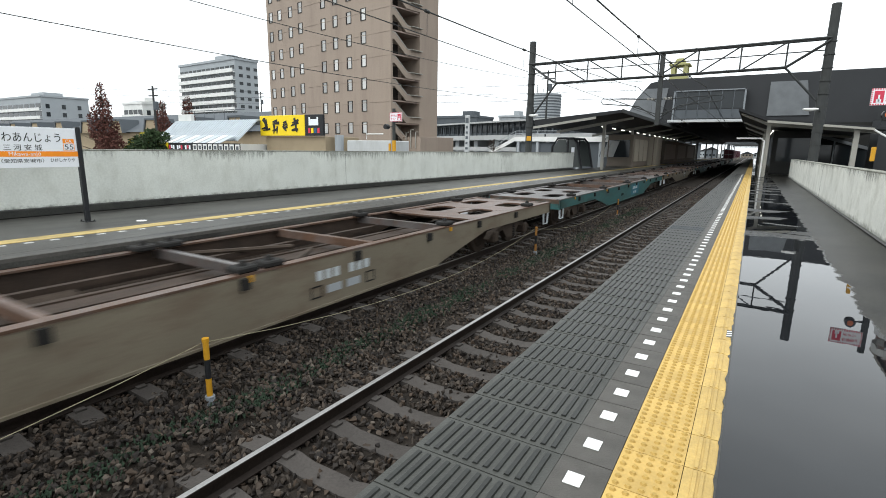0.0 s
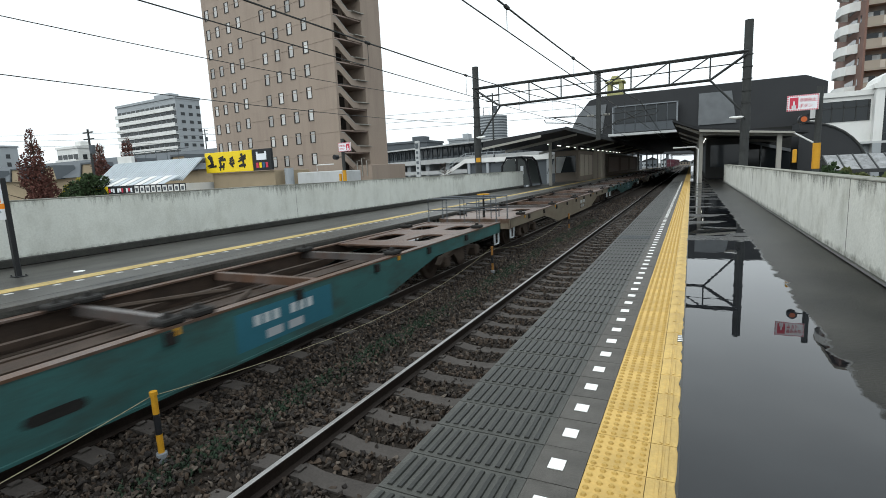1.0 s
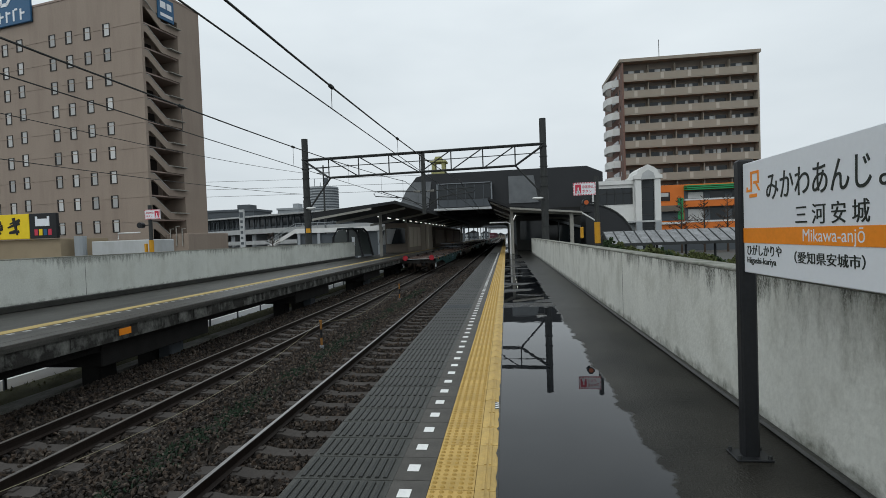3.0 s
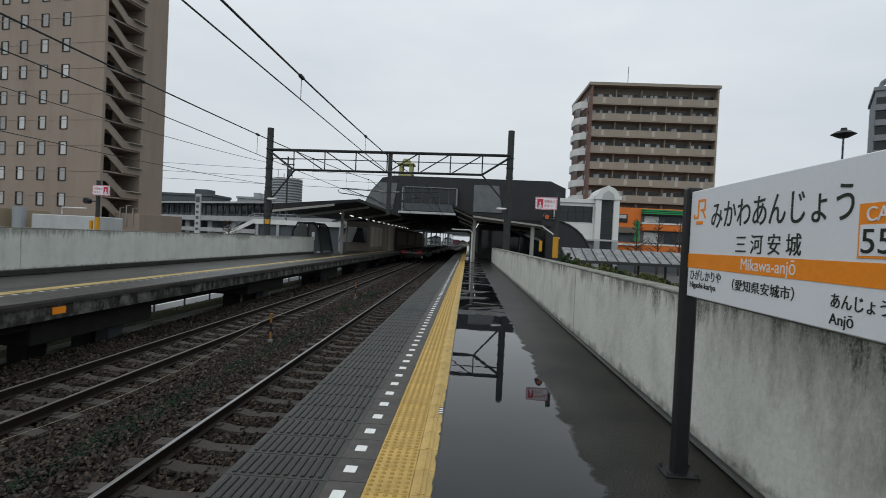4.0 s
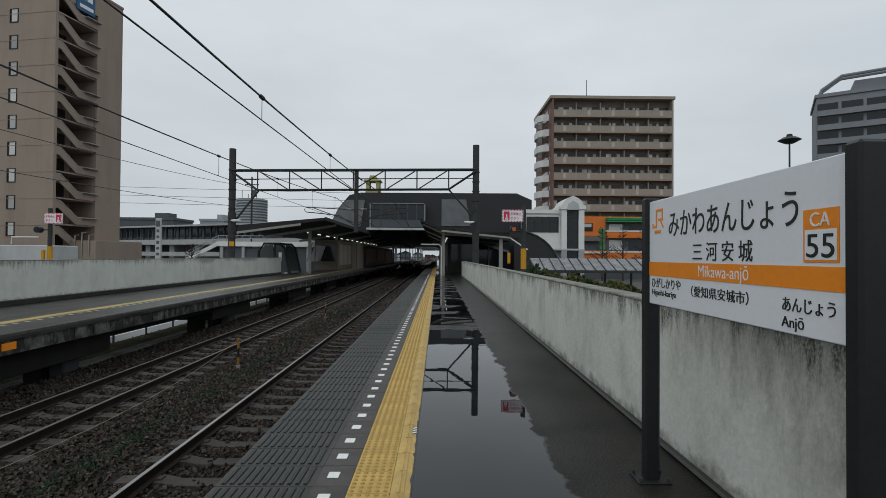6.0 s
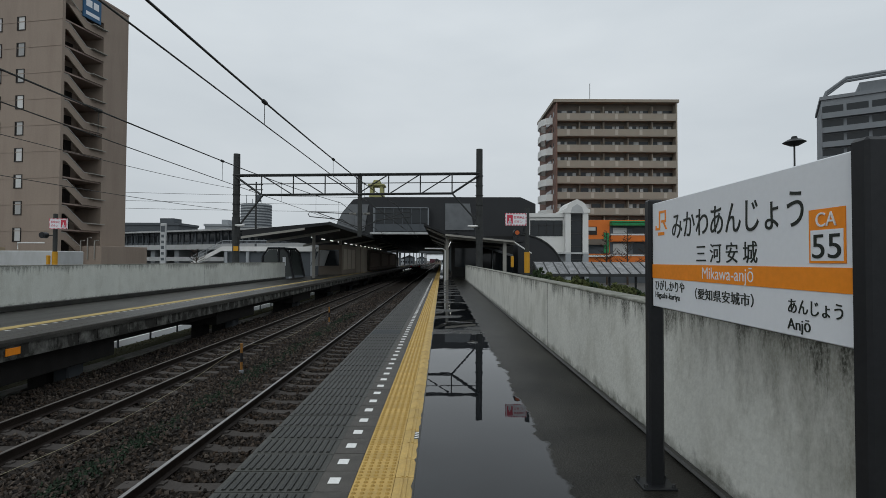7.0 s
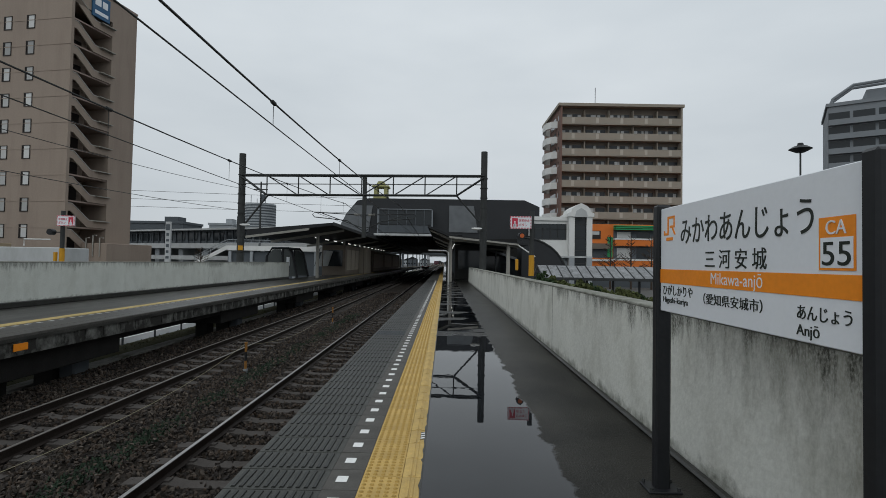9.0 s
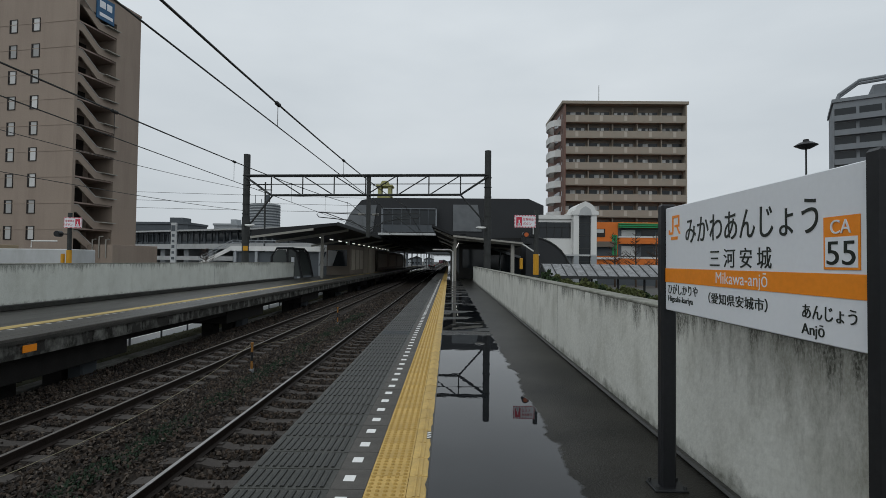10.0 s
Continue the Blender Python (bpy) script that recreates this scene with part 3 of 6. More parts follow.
def track(name, cx, label, head=None):
    t = thing(name, ORIGIN, label, "railway track", kind="structure")
    for side in (-1, 1):
        x = cx + side * 0.566
        bm = bmesh.new()
        z = RAIL_Z
        prism(bm, [(x - 0.065, z - 0.155), (x + 0.065, z - 0.155), (x + 0.065, z - 0.143), (x + 0.010, z - 0.125), (x + 0.010, z - 0.045), (x + 0.033, z - 0.035), (x + 0.033, z - 0.006),
                   (x - 0.033, z - 0.006), (x - 0.033, z - 0.035), (x - 0.010, z - 0.045), (x - 0.010, z - 0.125), (x - 0.065, z - 0.143)], "y", -40, 400)
        rail = part("rail", bm, M_RAIL, t, "rust-brown steel rail")
        bm = bmesh.new()
        prism(bm, [(x - 0.025, z - 0.006), (x + 0.025, z - 0.006), (x + 0.019, z), (x - 0.019, z)], "y", -40, 400)
        part("rail_head", bm, head or M_RAILTOP, rail, "worn running surface")
    bm = bmesh.new()
    prism(bm, [(-1.0, -0.17), (1.0, -0.17), (1.0, -0.01), (0.72, 0.0), (0.42, 0.0), (0.25, -0.035), (-0.25, -0.035), (-0.42, 0.0), (-0.72, 0.0), (-1.0, -0.01)], "y", -0.11, 0.11)
    for side in (-1, 1):
        for s in (-1, 1):
            x = side * 0.566 + s * 0.10
            box(bm, x - 0.035, x + 0.035, -0.05, 0.05, 0.0, 0.022)
    me = to_mesh("sleeper", bm, M_SLEEPER)
    for i in range(-24, 145):
        ob = part("sleeper", me, M_SLEEPER, t)
        ob.location = (cx, 0.12 + 0.62 * i, -1.305)
    return t


# ---- platforms ----
def near_platform():
    p = thing("platform_1", ORIGIN, "wet near platform with ribbed edge panels and yellow tactile strip", "platform", kind="structure")
    bm = box(bmesh.new(), -0.125, WALL_R + 0.02, -12, 170, -0.45, 0.0)
    part("floor_slab", bm, M_WETFLOOR, p, "dark asphalt flooded with rain water")
    bm = box(bmesh.new(), EDGE_NEAR + 0.012, -0.125, -12, 170, -0.40, -0.022)
    part("edge_slab", bm, M_SLAB, p, "stained concrete edge slab")
    bm = box(bmesh.new(), EDGE_NEAR + 0.45, EDGE_NEAR + 0.62, -12, 170, -1.36, -0.40)
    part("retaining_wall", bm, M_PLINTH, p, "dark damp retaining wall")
    # joints of the pieces sit at y = 3.28 + k * PITCH
    n0, n1 = -38, 118
    bm = box(bmesh.new(), EDGE_NEAR, -0.765, 0.004, PITCH - 0.004, -0.022, -0.006)
    k = 11
    w = (-0.785 - (EDGE_NEAR + 0.03)) / k
    for i in range(k):
        x = EDGE_NEAR + 0.03 + i * w
        prism(bm, [(x + 0.004, -0.006), (x + w * 0.62, -0.006), (x + w * 0.55, 0.003), (x + 0.010, 0.003)], "y", 0.03, PITCH - 0.03)
    # Raised ribs are coloured darker than the panel between them.
    for f in bm.faces:
        f.material_index = 1 if max(v.co.z for v in f.verts) > 0.0 else 0
    ribbed = to_mesh("ribbed_panel", bm, M_PANEL, M_RIB)
    bm = box(bmesh.new(), -0.761, -0.529, 0.003, PITCH - 0.003, -0.022, -0.001)
    plain = to_mesh("plain_panel", bm, M_PLAINPANEL)
    bm = box(bmesh.new(), -0.698, -0.622, 0.115, 0.205, -0.001, 0.002)
    square = to_mesh("white_mark", bm, M_WHITE)
    bm = box(bmesh.new(), -0.525, -0.257, 0.0025, PITCH - 0.0025, -0.022, 0.002)
    for i in range(5):
        for j in range(6):
            tube(bm, (-0.525 + 0.0268 + i * 0.0536, 0.0265 + j * 0.053, 0.002), (-0.525 + 0.0268 + i * 0.0536, 0.0265 + j * 0.053, 0.011), 0.0165, 0.010, 6)
    for f in bm.faces:
        f.material_index = 1 if max(v.co.z for v in f.verts) > 0.004 else 0
    dome = to_mesh("dome_tile", bm, M_YELLOW, M_DOME)
    bm = box(bmesh.new(), -0.254, -0.127, 0.003, PITCH - 0.003, -0.022, 0.0015)
    for x in (-0.206, -0.176):
        box(bm, x - 0.008, x + 0.008, 0.012, PITCH - 0.012, 0.0015, 0.007)
    line = to_mesh("line_tile", bm, M_YELPALE)
    rng = random.Random(3)
    for i in range(n0, n1):
        y = 3.28 + i * PITCH
        for nm, me, dy in (("ribbed_panel", ribbed, 0), ("plain_panel", plain, 0), ("white_mark", square, 0), ("dome_tile", dome, 0.21), ("line_tile", line, 0.21)):
            ob = part(nm, me, None, p)
            ob.location = (0, y + dy, rng.uniform(-0.001, 0.001) if nm != "white_mark" else 0.0008)
    # beyond the pieces the strips run on
    y = 3.28 + n1 * PITCH
    for nm, x0, x1, z, m in (("edge_strip", EDGE_NEAR, -0.765, -0.002, M_PANEL), ("plain_strip", -0.761, -0.529, -0.001, M_PLAINPANEL), ("tactile_strip", -0.525, -0.257, 0.004, M_YELLOW), ("line_strip", -0.254, -0.127, 0.003, M_YELPALE)):
        part(nm, box(bmesh.new(), x0, x1, y + 0.22, 170, -0.022, z), m, p)
    bm = bmesh.new()
    for j in range(3):
        prism(bm, [(-0.166, 4.235 + j * 0.055), (-0.128, 4.255 + j * 0.055), (-0.128, 4.280 + j * 0.055), (-0.166, 4.260 + j * 0.055)], "z", 0.002, 0.0045)
    part("striped_sticker", bm, M_WHITE, p, "small white striped sticker")
    bm = bmesh.new()
    for j in range(9):
        for i in range(24):
            box(bm, -1.36 + i * 0.024, -1.345 + i * 0.024, 10.15 + j * 0.06, 10.185 + j * 0.06, 0.003, 0.006)
    tagged(part("stud_field", bm, M_GREYDARK, p, "pale studded crossing strip"), kind="stuff")
    verts, y, lip = [], -2.0, []
    while y < 26:
        lip.append((-0.127 - max(0.0, rng.gauss(0.0, 0.006)), y))
        y += rng.uniform(0.03, 0.11)
    for x, yy in lip:
        verts += [(x, yy, 0.0062), (-0.118, yy, 0.0062), (x, yy, -0.01), (-0.118, yy, -0.01)]
    quads = []
    for i in range(len(lip) - 1):
        a, b = 4 * i, 4 * i + 4
        quads += [(a, a + 1, b + 1, b), (a, b, b + 2, a + 2), (a + 1, a + 3, b + 3, b + 1)]
    me = bpy.data.meshes.new("asphalt_lip")
    me.from_pydata(verts, [], quads)
    me.materials.append(M_PLINTH)
    part("asphalt_lip", me, None, p, "crumbled dark asphalt lip along the yellow strip")
    part("striped_sticker_backing", box(bmesh.new(), -0.168, -0.128, 4.225, 4.40, -0.002, 0.0028), M_BLACK, p)


def far_platform():
    p = thing("platform_2", ORIGIN, "wet far platform on piers with yellow safety line", "platform", kind="structure")
    y0, y1 = -25, 170
    part("floor_slab", box(bmesh.new(), WALL_L - 0.02, EDGE_FAR - 0.35, y0, y1, -0.32, 0.0), M_FARFLOOR, p, "wet grey platform floor")
    part("edge_slab", box(bmesh.new(), EDGE_FAR - 0.35, EDGE_FAR, y0, y1, -0.12, -0.002), M_FARFLOOR, p)
    part("edge_nosing", box(bmesh.new(), EDGE_FAR - 0.07, EDGE_FAR + 0.003, y0, y1, -0.05, 0.003), M_PLAINPANEL, p, "pale worn edge nosing")
    part("fascia", box(bmesh.new(), EDGE_FAR - 0.12, EDGE_FAR - 0.05, y0, y1, -0.40, -0.12), M_FASCIA, p, "stained concrete fascia with rusty brackets")
    bm = bmesh.new()
    y = 0.3
    rng = random.Random(2)
    while y < 60:
        box(bm, EDGE_FAR - 0.05, EDGE_FAR - 0.03, y, y + rng.uniform(0.1, 0.16), -0.34, -0.16)
        y += rng.choice((0.6, 0.6, 1.2))
    part("fascia_brackets", bm, M_FASCIA, p, "worn bracket plates")
    # Beams, caps and columns: underside shade put into a near-black colour.
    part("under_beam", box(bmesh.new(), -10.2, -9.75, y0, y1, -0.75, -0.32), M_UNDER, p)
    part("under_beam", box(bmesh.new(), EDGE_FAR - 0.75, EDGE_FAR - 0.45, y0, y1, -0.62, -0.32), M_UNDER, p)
    for i in range(-1, 12):
        y = 10.2 + 9.5 * (i - 1)
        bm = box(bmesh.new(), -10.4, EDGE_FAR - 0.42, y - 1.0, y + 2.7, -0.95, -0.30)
        pier = part("pier", rounded(bm, 0.02), M_UNDER, p, "concrete cap beam on two columns, coloured near-black for shade")
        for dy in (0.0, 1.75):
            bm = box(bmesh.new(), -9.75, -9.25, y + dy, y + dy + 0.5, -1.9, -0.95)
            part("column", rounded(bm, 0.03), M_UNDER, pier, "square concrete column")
        bm = box(bmesh.new(), -9.22, -8.85, y + 1.85, y + 2.4, -1.5, -0.72)
        part("junction_box", rounded(bm, 0.04), M_GREYDARK, pier, "dark grey steel junction box")
    part("safety_line", box(bmesh.new(), EDGE_FAR - 1.50, EDGE_FAR - 1.17, y0, y1, 0.0, 0.006), M_YELFAR, p, "yellow tactile safety line")
    me = to_mesh("white_mark", box(bmesh.new(), EDGE_FAR - 1.07, EDGE_FAR - 0.99, 0, 0.11, -0.002, 0.005), M_MARKWORN)
    for i in range(120):
        ob = part("white_mark", me, None, p)
        ob.location = (0, 0.2 + i * PITCH, 0)
    part("drain_cover", tube(bmesh.new(), (EDGE_FAR - 2.0, 4.9, 0.0), (EDGE_FAR - 2.0, 4.9, 0.008), 0.09, n=16), M_WHITE, p, "round pale cover plate")
    for yy in (9.2,):
        bm = box(bmesh.new(), EDGE_FAR - 0.045, EDGE_FAR - 0.02, yy + 0.04, yy + 0.36, -0.31, -0.17)
        part("orange_plate", rounded(bm, 0.006), M_ORANGE, p, "orange position plate on the fascia")


def side_wall(name, x0, x1, y0, y1, h, joints, label, surface, foot=(0.06, 0.17)):
    w = thing(name, ORIGIN, label, "wall", kind="structure")
    part("wall_body", box(bmesh.new(), x0, x1, y0, y1, -0.5, h - 0.03), surface, w)
    bm = box(bmesh.new(), x0 - 0.006, x1 + 0.006, y0 - 0.006, y1 + 0.006, h - 0.03, h)
    part("coping", rounded(bm, 0.008), M_CAP, w, "dark moss-stained coping")
    inner, sgn = (x0, -1) if x0 > 0 else (x1, 1)
    a, b = sorted((inner, inner + sgn * foot[0]))
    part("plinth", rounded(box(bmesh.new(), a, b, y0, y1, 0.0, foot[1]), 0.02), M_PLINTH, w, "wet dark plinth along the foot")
    for y in joints:
        a, b = sorted((inner + sgn * 0.0025, inner - sgn * 0.01))
        part("joint", box(bmesh.new(), a, b, y - 0.004, y + 0.004, foot[1], h - 0.03), M_UNDER, w)
    return w


ground()
track("track_1", TRACK_NEAR, "near track with rusty rails on concrete sleepers")
track("track_2", TRACK_FAR, "far track with rusty rails on concrete sleepers", M_RAILDULL)
near_platform()
far_platform()
side_wall("wall_east", WALL_R, WALL_R + 0.22, -12, 38.5, 1.13, (-4.0, 8.6, 20.9), "pale weather-stained concrete parapet wall behind the near platform", M_CONC_OLD, (0.07, 0.035))
side_wall("wall_west", WALL_L - 0.22, WALL_L, -25, 38.6, 1.30, (-1.0, 12.9, 25.5), "pale weather-stained concrete parapet wall behind the far platform", M_CONC)
ballast_stones()
weeds()


# ---- station things ----
def name_sign(m, texts, label, z0=1.19):
    """A station name board on two black posts. Board space: u along the text, v up, board face at w = 0 towards the reader."""
    s = thing("station_name_sign", m, label, "sign")
    W, H = 1.63, 0.675
    for u in (-0.075, W):
        bm = rounded(box(bmesh.new(), u, u + 0.075, 0.0, 0.10, 0.0, z0 + H + 0.03), 0.012)
        post = part("post", bm, M_BLACK, s, "black painted square post")
        bm = rounded(box(bmesh.new(), u - 0.05, u + 0.125, -0.06, 0.16, 0.0, 0.014), 0.004)
        part("foot_plate", bm, M_BLACK, post)
        for a in (u - 0.03, u + 0.105):
            for b in (-0.04, 0.14):
                part("anchor_bolt", tube(bmesh.new(), (a, b, 0.014), (a, b, 0.035), 0.012, n=6), M_STEEL, post)
    board = part("board", rounded(box(bmesh.new(), 0.0, W, 0.025, 0.065, z0, z0 + H), 0.004), M_SIGN, s, "glossy white name board")
    part("band", box(bmesh.new(), 0.0, W, 0.0225, 0.03, z0 + H - 0.49, z0 + H - 0.40), M_ORANGE, board, "orange stripe")
    def at(u, v):
        return Matrix(((1, 0, 0, u), (0, 0, -1, 0.0235), (0, 1, 0, z0 + H - v), (0, 0, 0, 1)))
    for body, u, v, size, width, mat, bold in texts:
        lettering("lettering", body, size, at(u, v), mat, board, width, bold=bold)
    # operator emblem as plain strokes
    bm = box(bmesh.new(), 0.05, 0.065, 0.0225, 0.026, z0 + H - 0.165, z0 + H - 0.15)
    box(bm, 0.05, 0.115, 0.0225, 0.026, z0 + H - 0.180, z0 + H - 0.165)
    box(bm, 0.10, 0.118, 0.0225, 0.026, z0 + H - 0.165, z0 + H - 0.075)
    box(bm, 0.10, 0.20, 0.0225, 0.026, z0 + H - 0.075, z0 + H - 0.060)
    box(bm, 0.185, 0.20, 0.0225, 0.026, z0 + H - 0.12, z0 + H - 0.075)
    box(bm, 0.135, 0.20, 0.0225, 0.026, z0 + H - 0.135, z0 + H - 0.12)
    prism(bm, [(0.16, z0 + H - 0.135), (0.178, z0 + H - 0.135), (0.215, z0 + H - 0.18), (0.195, z0 + H - 0.18)], "y", 0.0225, 0.026)
    part("emblem", bm, M_ORANGE, board, "orange operator emblem")
    part("emblem_caption", box(bmesh.new(), 0.085, 0.175, 0.0225, 0.025, z0 + H - 0.215, z0 + H - 0.195), M_ORANGE, board)
    # station number plate
    bm = box(bmesh.new(), 1.415, 1.588, 0.0222, 0.026, z0 + H - 0.385, z0 + H - 0.185)
    plate = part("number_plate", bm, M_ORANGE, board, "orange station number plate")
    part("number_field", box(bmesh.new(), 1.424, 1.579, 0.0212, 0.0222, z0 + H - 0.376, z0 + H - 0.262), M_SIGN, plate)
    def at2(u, v):
        return Matrix(((1, 0, 0, u), (0, 0, -1, 0.0205), (0, 1, 0, z0 + H - v), (0, 0, 0, 1)))
    lettering("lettering", "CA", 0.075, at2(1.453, 0.25), M_SIGN, plate, 0.097)
    lettering("lettering", "55", 0.128, at2(1.434, 0.366), M_TEXT, plate, 0.135)
    return s


SIGN_TEXTS = [
    ("みかわあんじょう", 0.285, 0.232, 0.172, 1.10, M_TEXT, 0.0),
    ("三 河 安 城", 0.57, 0.378, 0.108, 0.53, M_TEXT, 0.0),
    ("Mikawa-anjō", 0.632, 0.472, 0.088, 0.44, M_SIGN, 0.0),
    ("ひがしかりや", 0.045, 0.560, 0.070, 0.385, M_TEXT, 0.0),
    ("Higashi-kariya", 0.045, 0.612, 0.052, 0.33, M_TEXT, 0.0),
    ("（愛知県安城市）", 0.555, 0.580, 0.064, 0.515, M_TEXT, 0.0),
    ("あんじょう", 1.295, 0.580, 0.066, 0.275, M_TEXT, 0.0),
    ("Anjō", 1.29, 0.648, 0.062, 0.125, M_TEXT, 0.0),
]
SIGN_TEXTS_FAR = SIGN_TEXTS[:3] + [
    ("あんじょう", 0.045, 0.570, 0.068, 0.295, M_TEXT, 0.0),
    ("（愛知県安城市）", 0.525, 0.583, 0.070, 0.58, M_TEXT, 0.0),
    ("ひがしかりや", 1.20, 0.575, 0.070, 0.37, M_TEXT, 0.0),
]


def gantry(y):
    """Catenary portal: two round masts, a truss beam with a drop post, cantilever arms and insulators."""
    g = thing("catenary_portal", pose(0, y, 0), "dark grey steel catenary portal with lattice beam over both tracks", "catenary portal")
    xl, xr = -13.1, 2.45
    zt, zb = 6.86, 5.62          # beam chords
    def top(x):
        return zt + 0.012 * (x - xl)
    for x, h in ((xl, 8.25), (xr, 8.62)):
        bm = tube(bmesh.new(), (x, 0, -1.75), (x, 0, h), 0.225, 0.205, 14)
        for k in range(9):
            z = 1.9 + k * 0.62
            tube(bm, (x, 0, z), (x, 0, z + 0.05), 0.25, n=14)
        mast = part("mast", bm, M_MAST, g, "weathered round mast with clamp bands")
        bm = prism(bmesh.new(), [(x - 0.05, -0.255), (x + 0.25, -0.245), (x + 0.25, -0.225), (x - 0.05, -0.225)], "z", 2.03, 2.33)
        part("band", bm, M_POSTYEL, mast, "yellow marking plate") if x < 0 else bm.free()
        bm = tube(bmesh.new(), (x, 0, 2.9), (x, 0, 4.2), 0.245, n=14)
        part("cable_sleeve", bm, M_STEEL, mast)
    bm = bmesh.new()
    for dy in (-0.22, 0.22):
        tube(bm, (xl, dy, zt), (xr, dy, top(xr)), 0.06, n=6)
    for dy in (-0.22, 0.22):
        tube(bm, (xl + 1.6, dy, zb), (xr - 1.75, dy, zb + 0.15), 0.05, n=6)
        tube(bm, (xl, dy, top(xl) - 0.1), (xl + 1.6, dy, zb), 0.05, n=6)
        tube(bm, (xr, dy, top(xr) - 0.1), (xr - 1.75, dy, zb + 0.15), 0.05, n=6)
    part("chord", bm, M_STEEL, g, "twin beam chords")
    bm = tube(bmesh.new(), (xl, 0, zt - 0.55), (xr, 0, top(xr) - 0.55), 0.03, n=6)
    part("pipe", bm, M_STEEL, g)
    xs = [xl + 1.6 + i * (xr - 1.75 - xl - 1.6) / 6 for i in range(7)]
    bm = bmesh.new()
    for i, x in enumerate(xs):
        tube(bm, (x, 0, zb + 0.02 * i), (x, 0, top(x)), 0.04, n=6)
        if i < 6:
            x2 = xs[i + 1]
            if i < 3:
                tube(bm, (x, 0, top(x)), (x2, 0, zb + 0.02 * i), 0.04, n=6)
            else:
                tube(bm, (x, 0, zb + 0.02 * i), (x2, 0, top(x2)), 0.04, n=6)
    part("lattice", bm, M_STEEL, g, "lattice braces")
    part("knee_brace", tube(bmesh.new(), (xl, 0, 3.4), (xl + 1.7, 0, zb), 0.06, n=6), M_STEEL, g, "diagonal knee brace")
    part("knee_brace", tube(bmesh.new(), (xr, 0, 3.8), (xr - 1.75, 0, zb + 0.15), 0.06, n=6), M_STEEL, g, "diagonal knee brace")
    bm = rounded(box(bmesh.new(), -5.32, -5.08, -0.14, 0.14, 2.95, 6.95), 0.02)
    drop = part("drop_post", bm, M_MAST, g, "square drop post between the tracks")
    for x, s in ((-5.2, -1), (-5.2, 1)):
        bm = bmesh.new()
        e = x + s * 3.2
        chain(bm, [(x, 0, 4.42), (e, 0, 4.55), (e + s * 0.12, 0, 4.42), (e, 0, 4.25), (x + s * 1.1, 0, 4.05), (x, 0, 3.35)], 0.03)
        tube(bm, (x, 0, 3.55), (e - s * 0.5, 0, 4.5), 0.03, n=6)
        arm = part("cantilever_arm", bm, M_STEEL, g, "hinged registration arm")
        bm = bmesh.new()
        for k in range(6):
            a = Vector((x + s * 0.25, 0, 4.43)) + Vector((s * 0.075 * k, 0, 0.004 * k))
            tube(bm, a, a + Vector((s * 0.03, 0, 0)), 0.075, n=10)
        part("insulator", bm, M_BEIGE, arm, "pale ribbed insulator")
    for x, s in ((xl, 1), (xr, -1)):
        bm = tube(bmesh.new(), (x, 0, 3.5), (x + s * 0.1, -0.5, 3.6), 0.03, n=6)
        lampb = part("lamp_bracket", bm, M_STEEL, g)
        bm = bmesh.new()
        bmesh.ops.create_uvsphere(bm, u_segments=12, v_segments=8, radius=0.2)
        for v in bm.verts:
            v.co = Vector((v.co.x * 1.7, v.co.y * 0.7, v.co.z * 0.42 + abs(v.co.x) * 0.15)) + Vector((x + s * 0.45, -0.5, 3.62))
        part("floodlight", bm, M_WHITEWALL, lampb, "white floodlight head")


def overhead_wires():
    """Messenger, contact wire and droppers over each track."""
    for cx, zc, zm, first in ((TRACK_NEAR, 3.86, 4.24, 3.4), (TRACK_FAR, 3.86, 4.34, 4.3)):
        w = thing("overhead_line", ORIGIN, "black catenary line with messenger, droppers and contact wire", "overhead line", "overhead lines over the tracks")
        def sag(y):
            u = (y + 23) % 55 - 27.5
            return zm + 0.00105 * u * u
        def side(y):
            return cx - 0.17 * math.cos(y * math.pi / 50)
        ys = [-18 + 2.5 * i for i in range(76)]
        part("messenger_wire", chain(bmesh.new(), [(side(y), y, sag(y)) for y in ys], 0.017), M_WIRE, w)
        part("contact_wire", chain(bmesh.new(), [(side(y), y, zc) for y in ys], 0.011), M_WIRE, w)
        for i in range(12):
            y = first + 5.4 * i
            bm = tube(bmesh.new(), (side(y), y, sag(y)), (side(y), y, zc), 0.006, n=5)
            d = part("dropper", bm, M_WIRE, w)
            bm = tube(bmesh.new(), (side(y), y - 0.07, sag(y)), (side(y), y + 0.07, sag(y)), 0.038, n=8)
            part("clamp", bm, M_WIRE, d)


def feeder_wires():
    for x, z, sagz, r in ((-13.1, 6.0, 0.9, 0.012), (-13.1, 4.6, 0.7, 0.012)):
        pts = []
        for k in range(40):
            y = -18 + k * 1.282 + 0.0
            u = (y + 18) / 50
            pts.append((x, y, z - sagz * 4 * u * (1 - u)))
        w = solid("feeder_wire", chain(bmesh.new(), pts, r), M_WIRE, "thin black feeder cable along the far platform", "cable", "feeder cables behind the far wall")


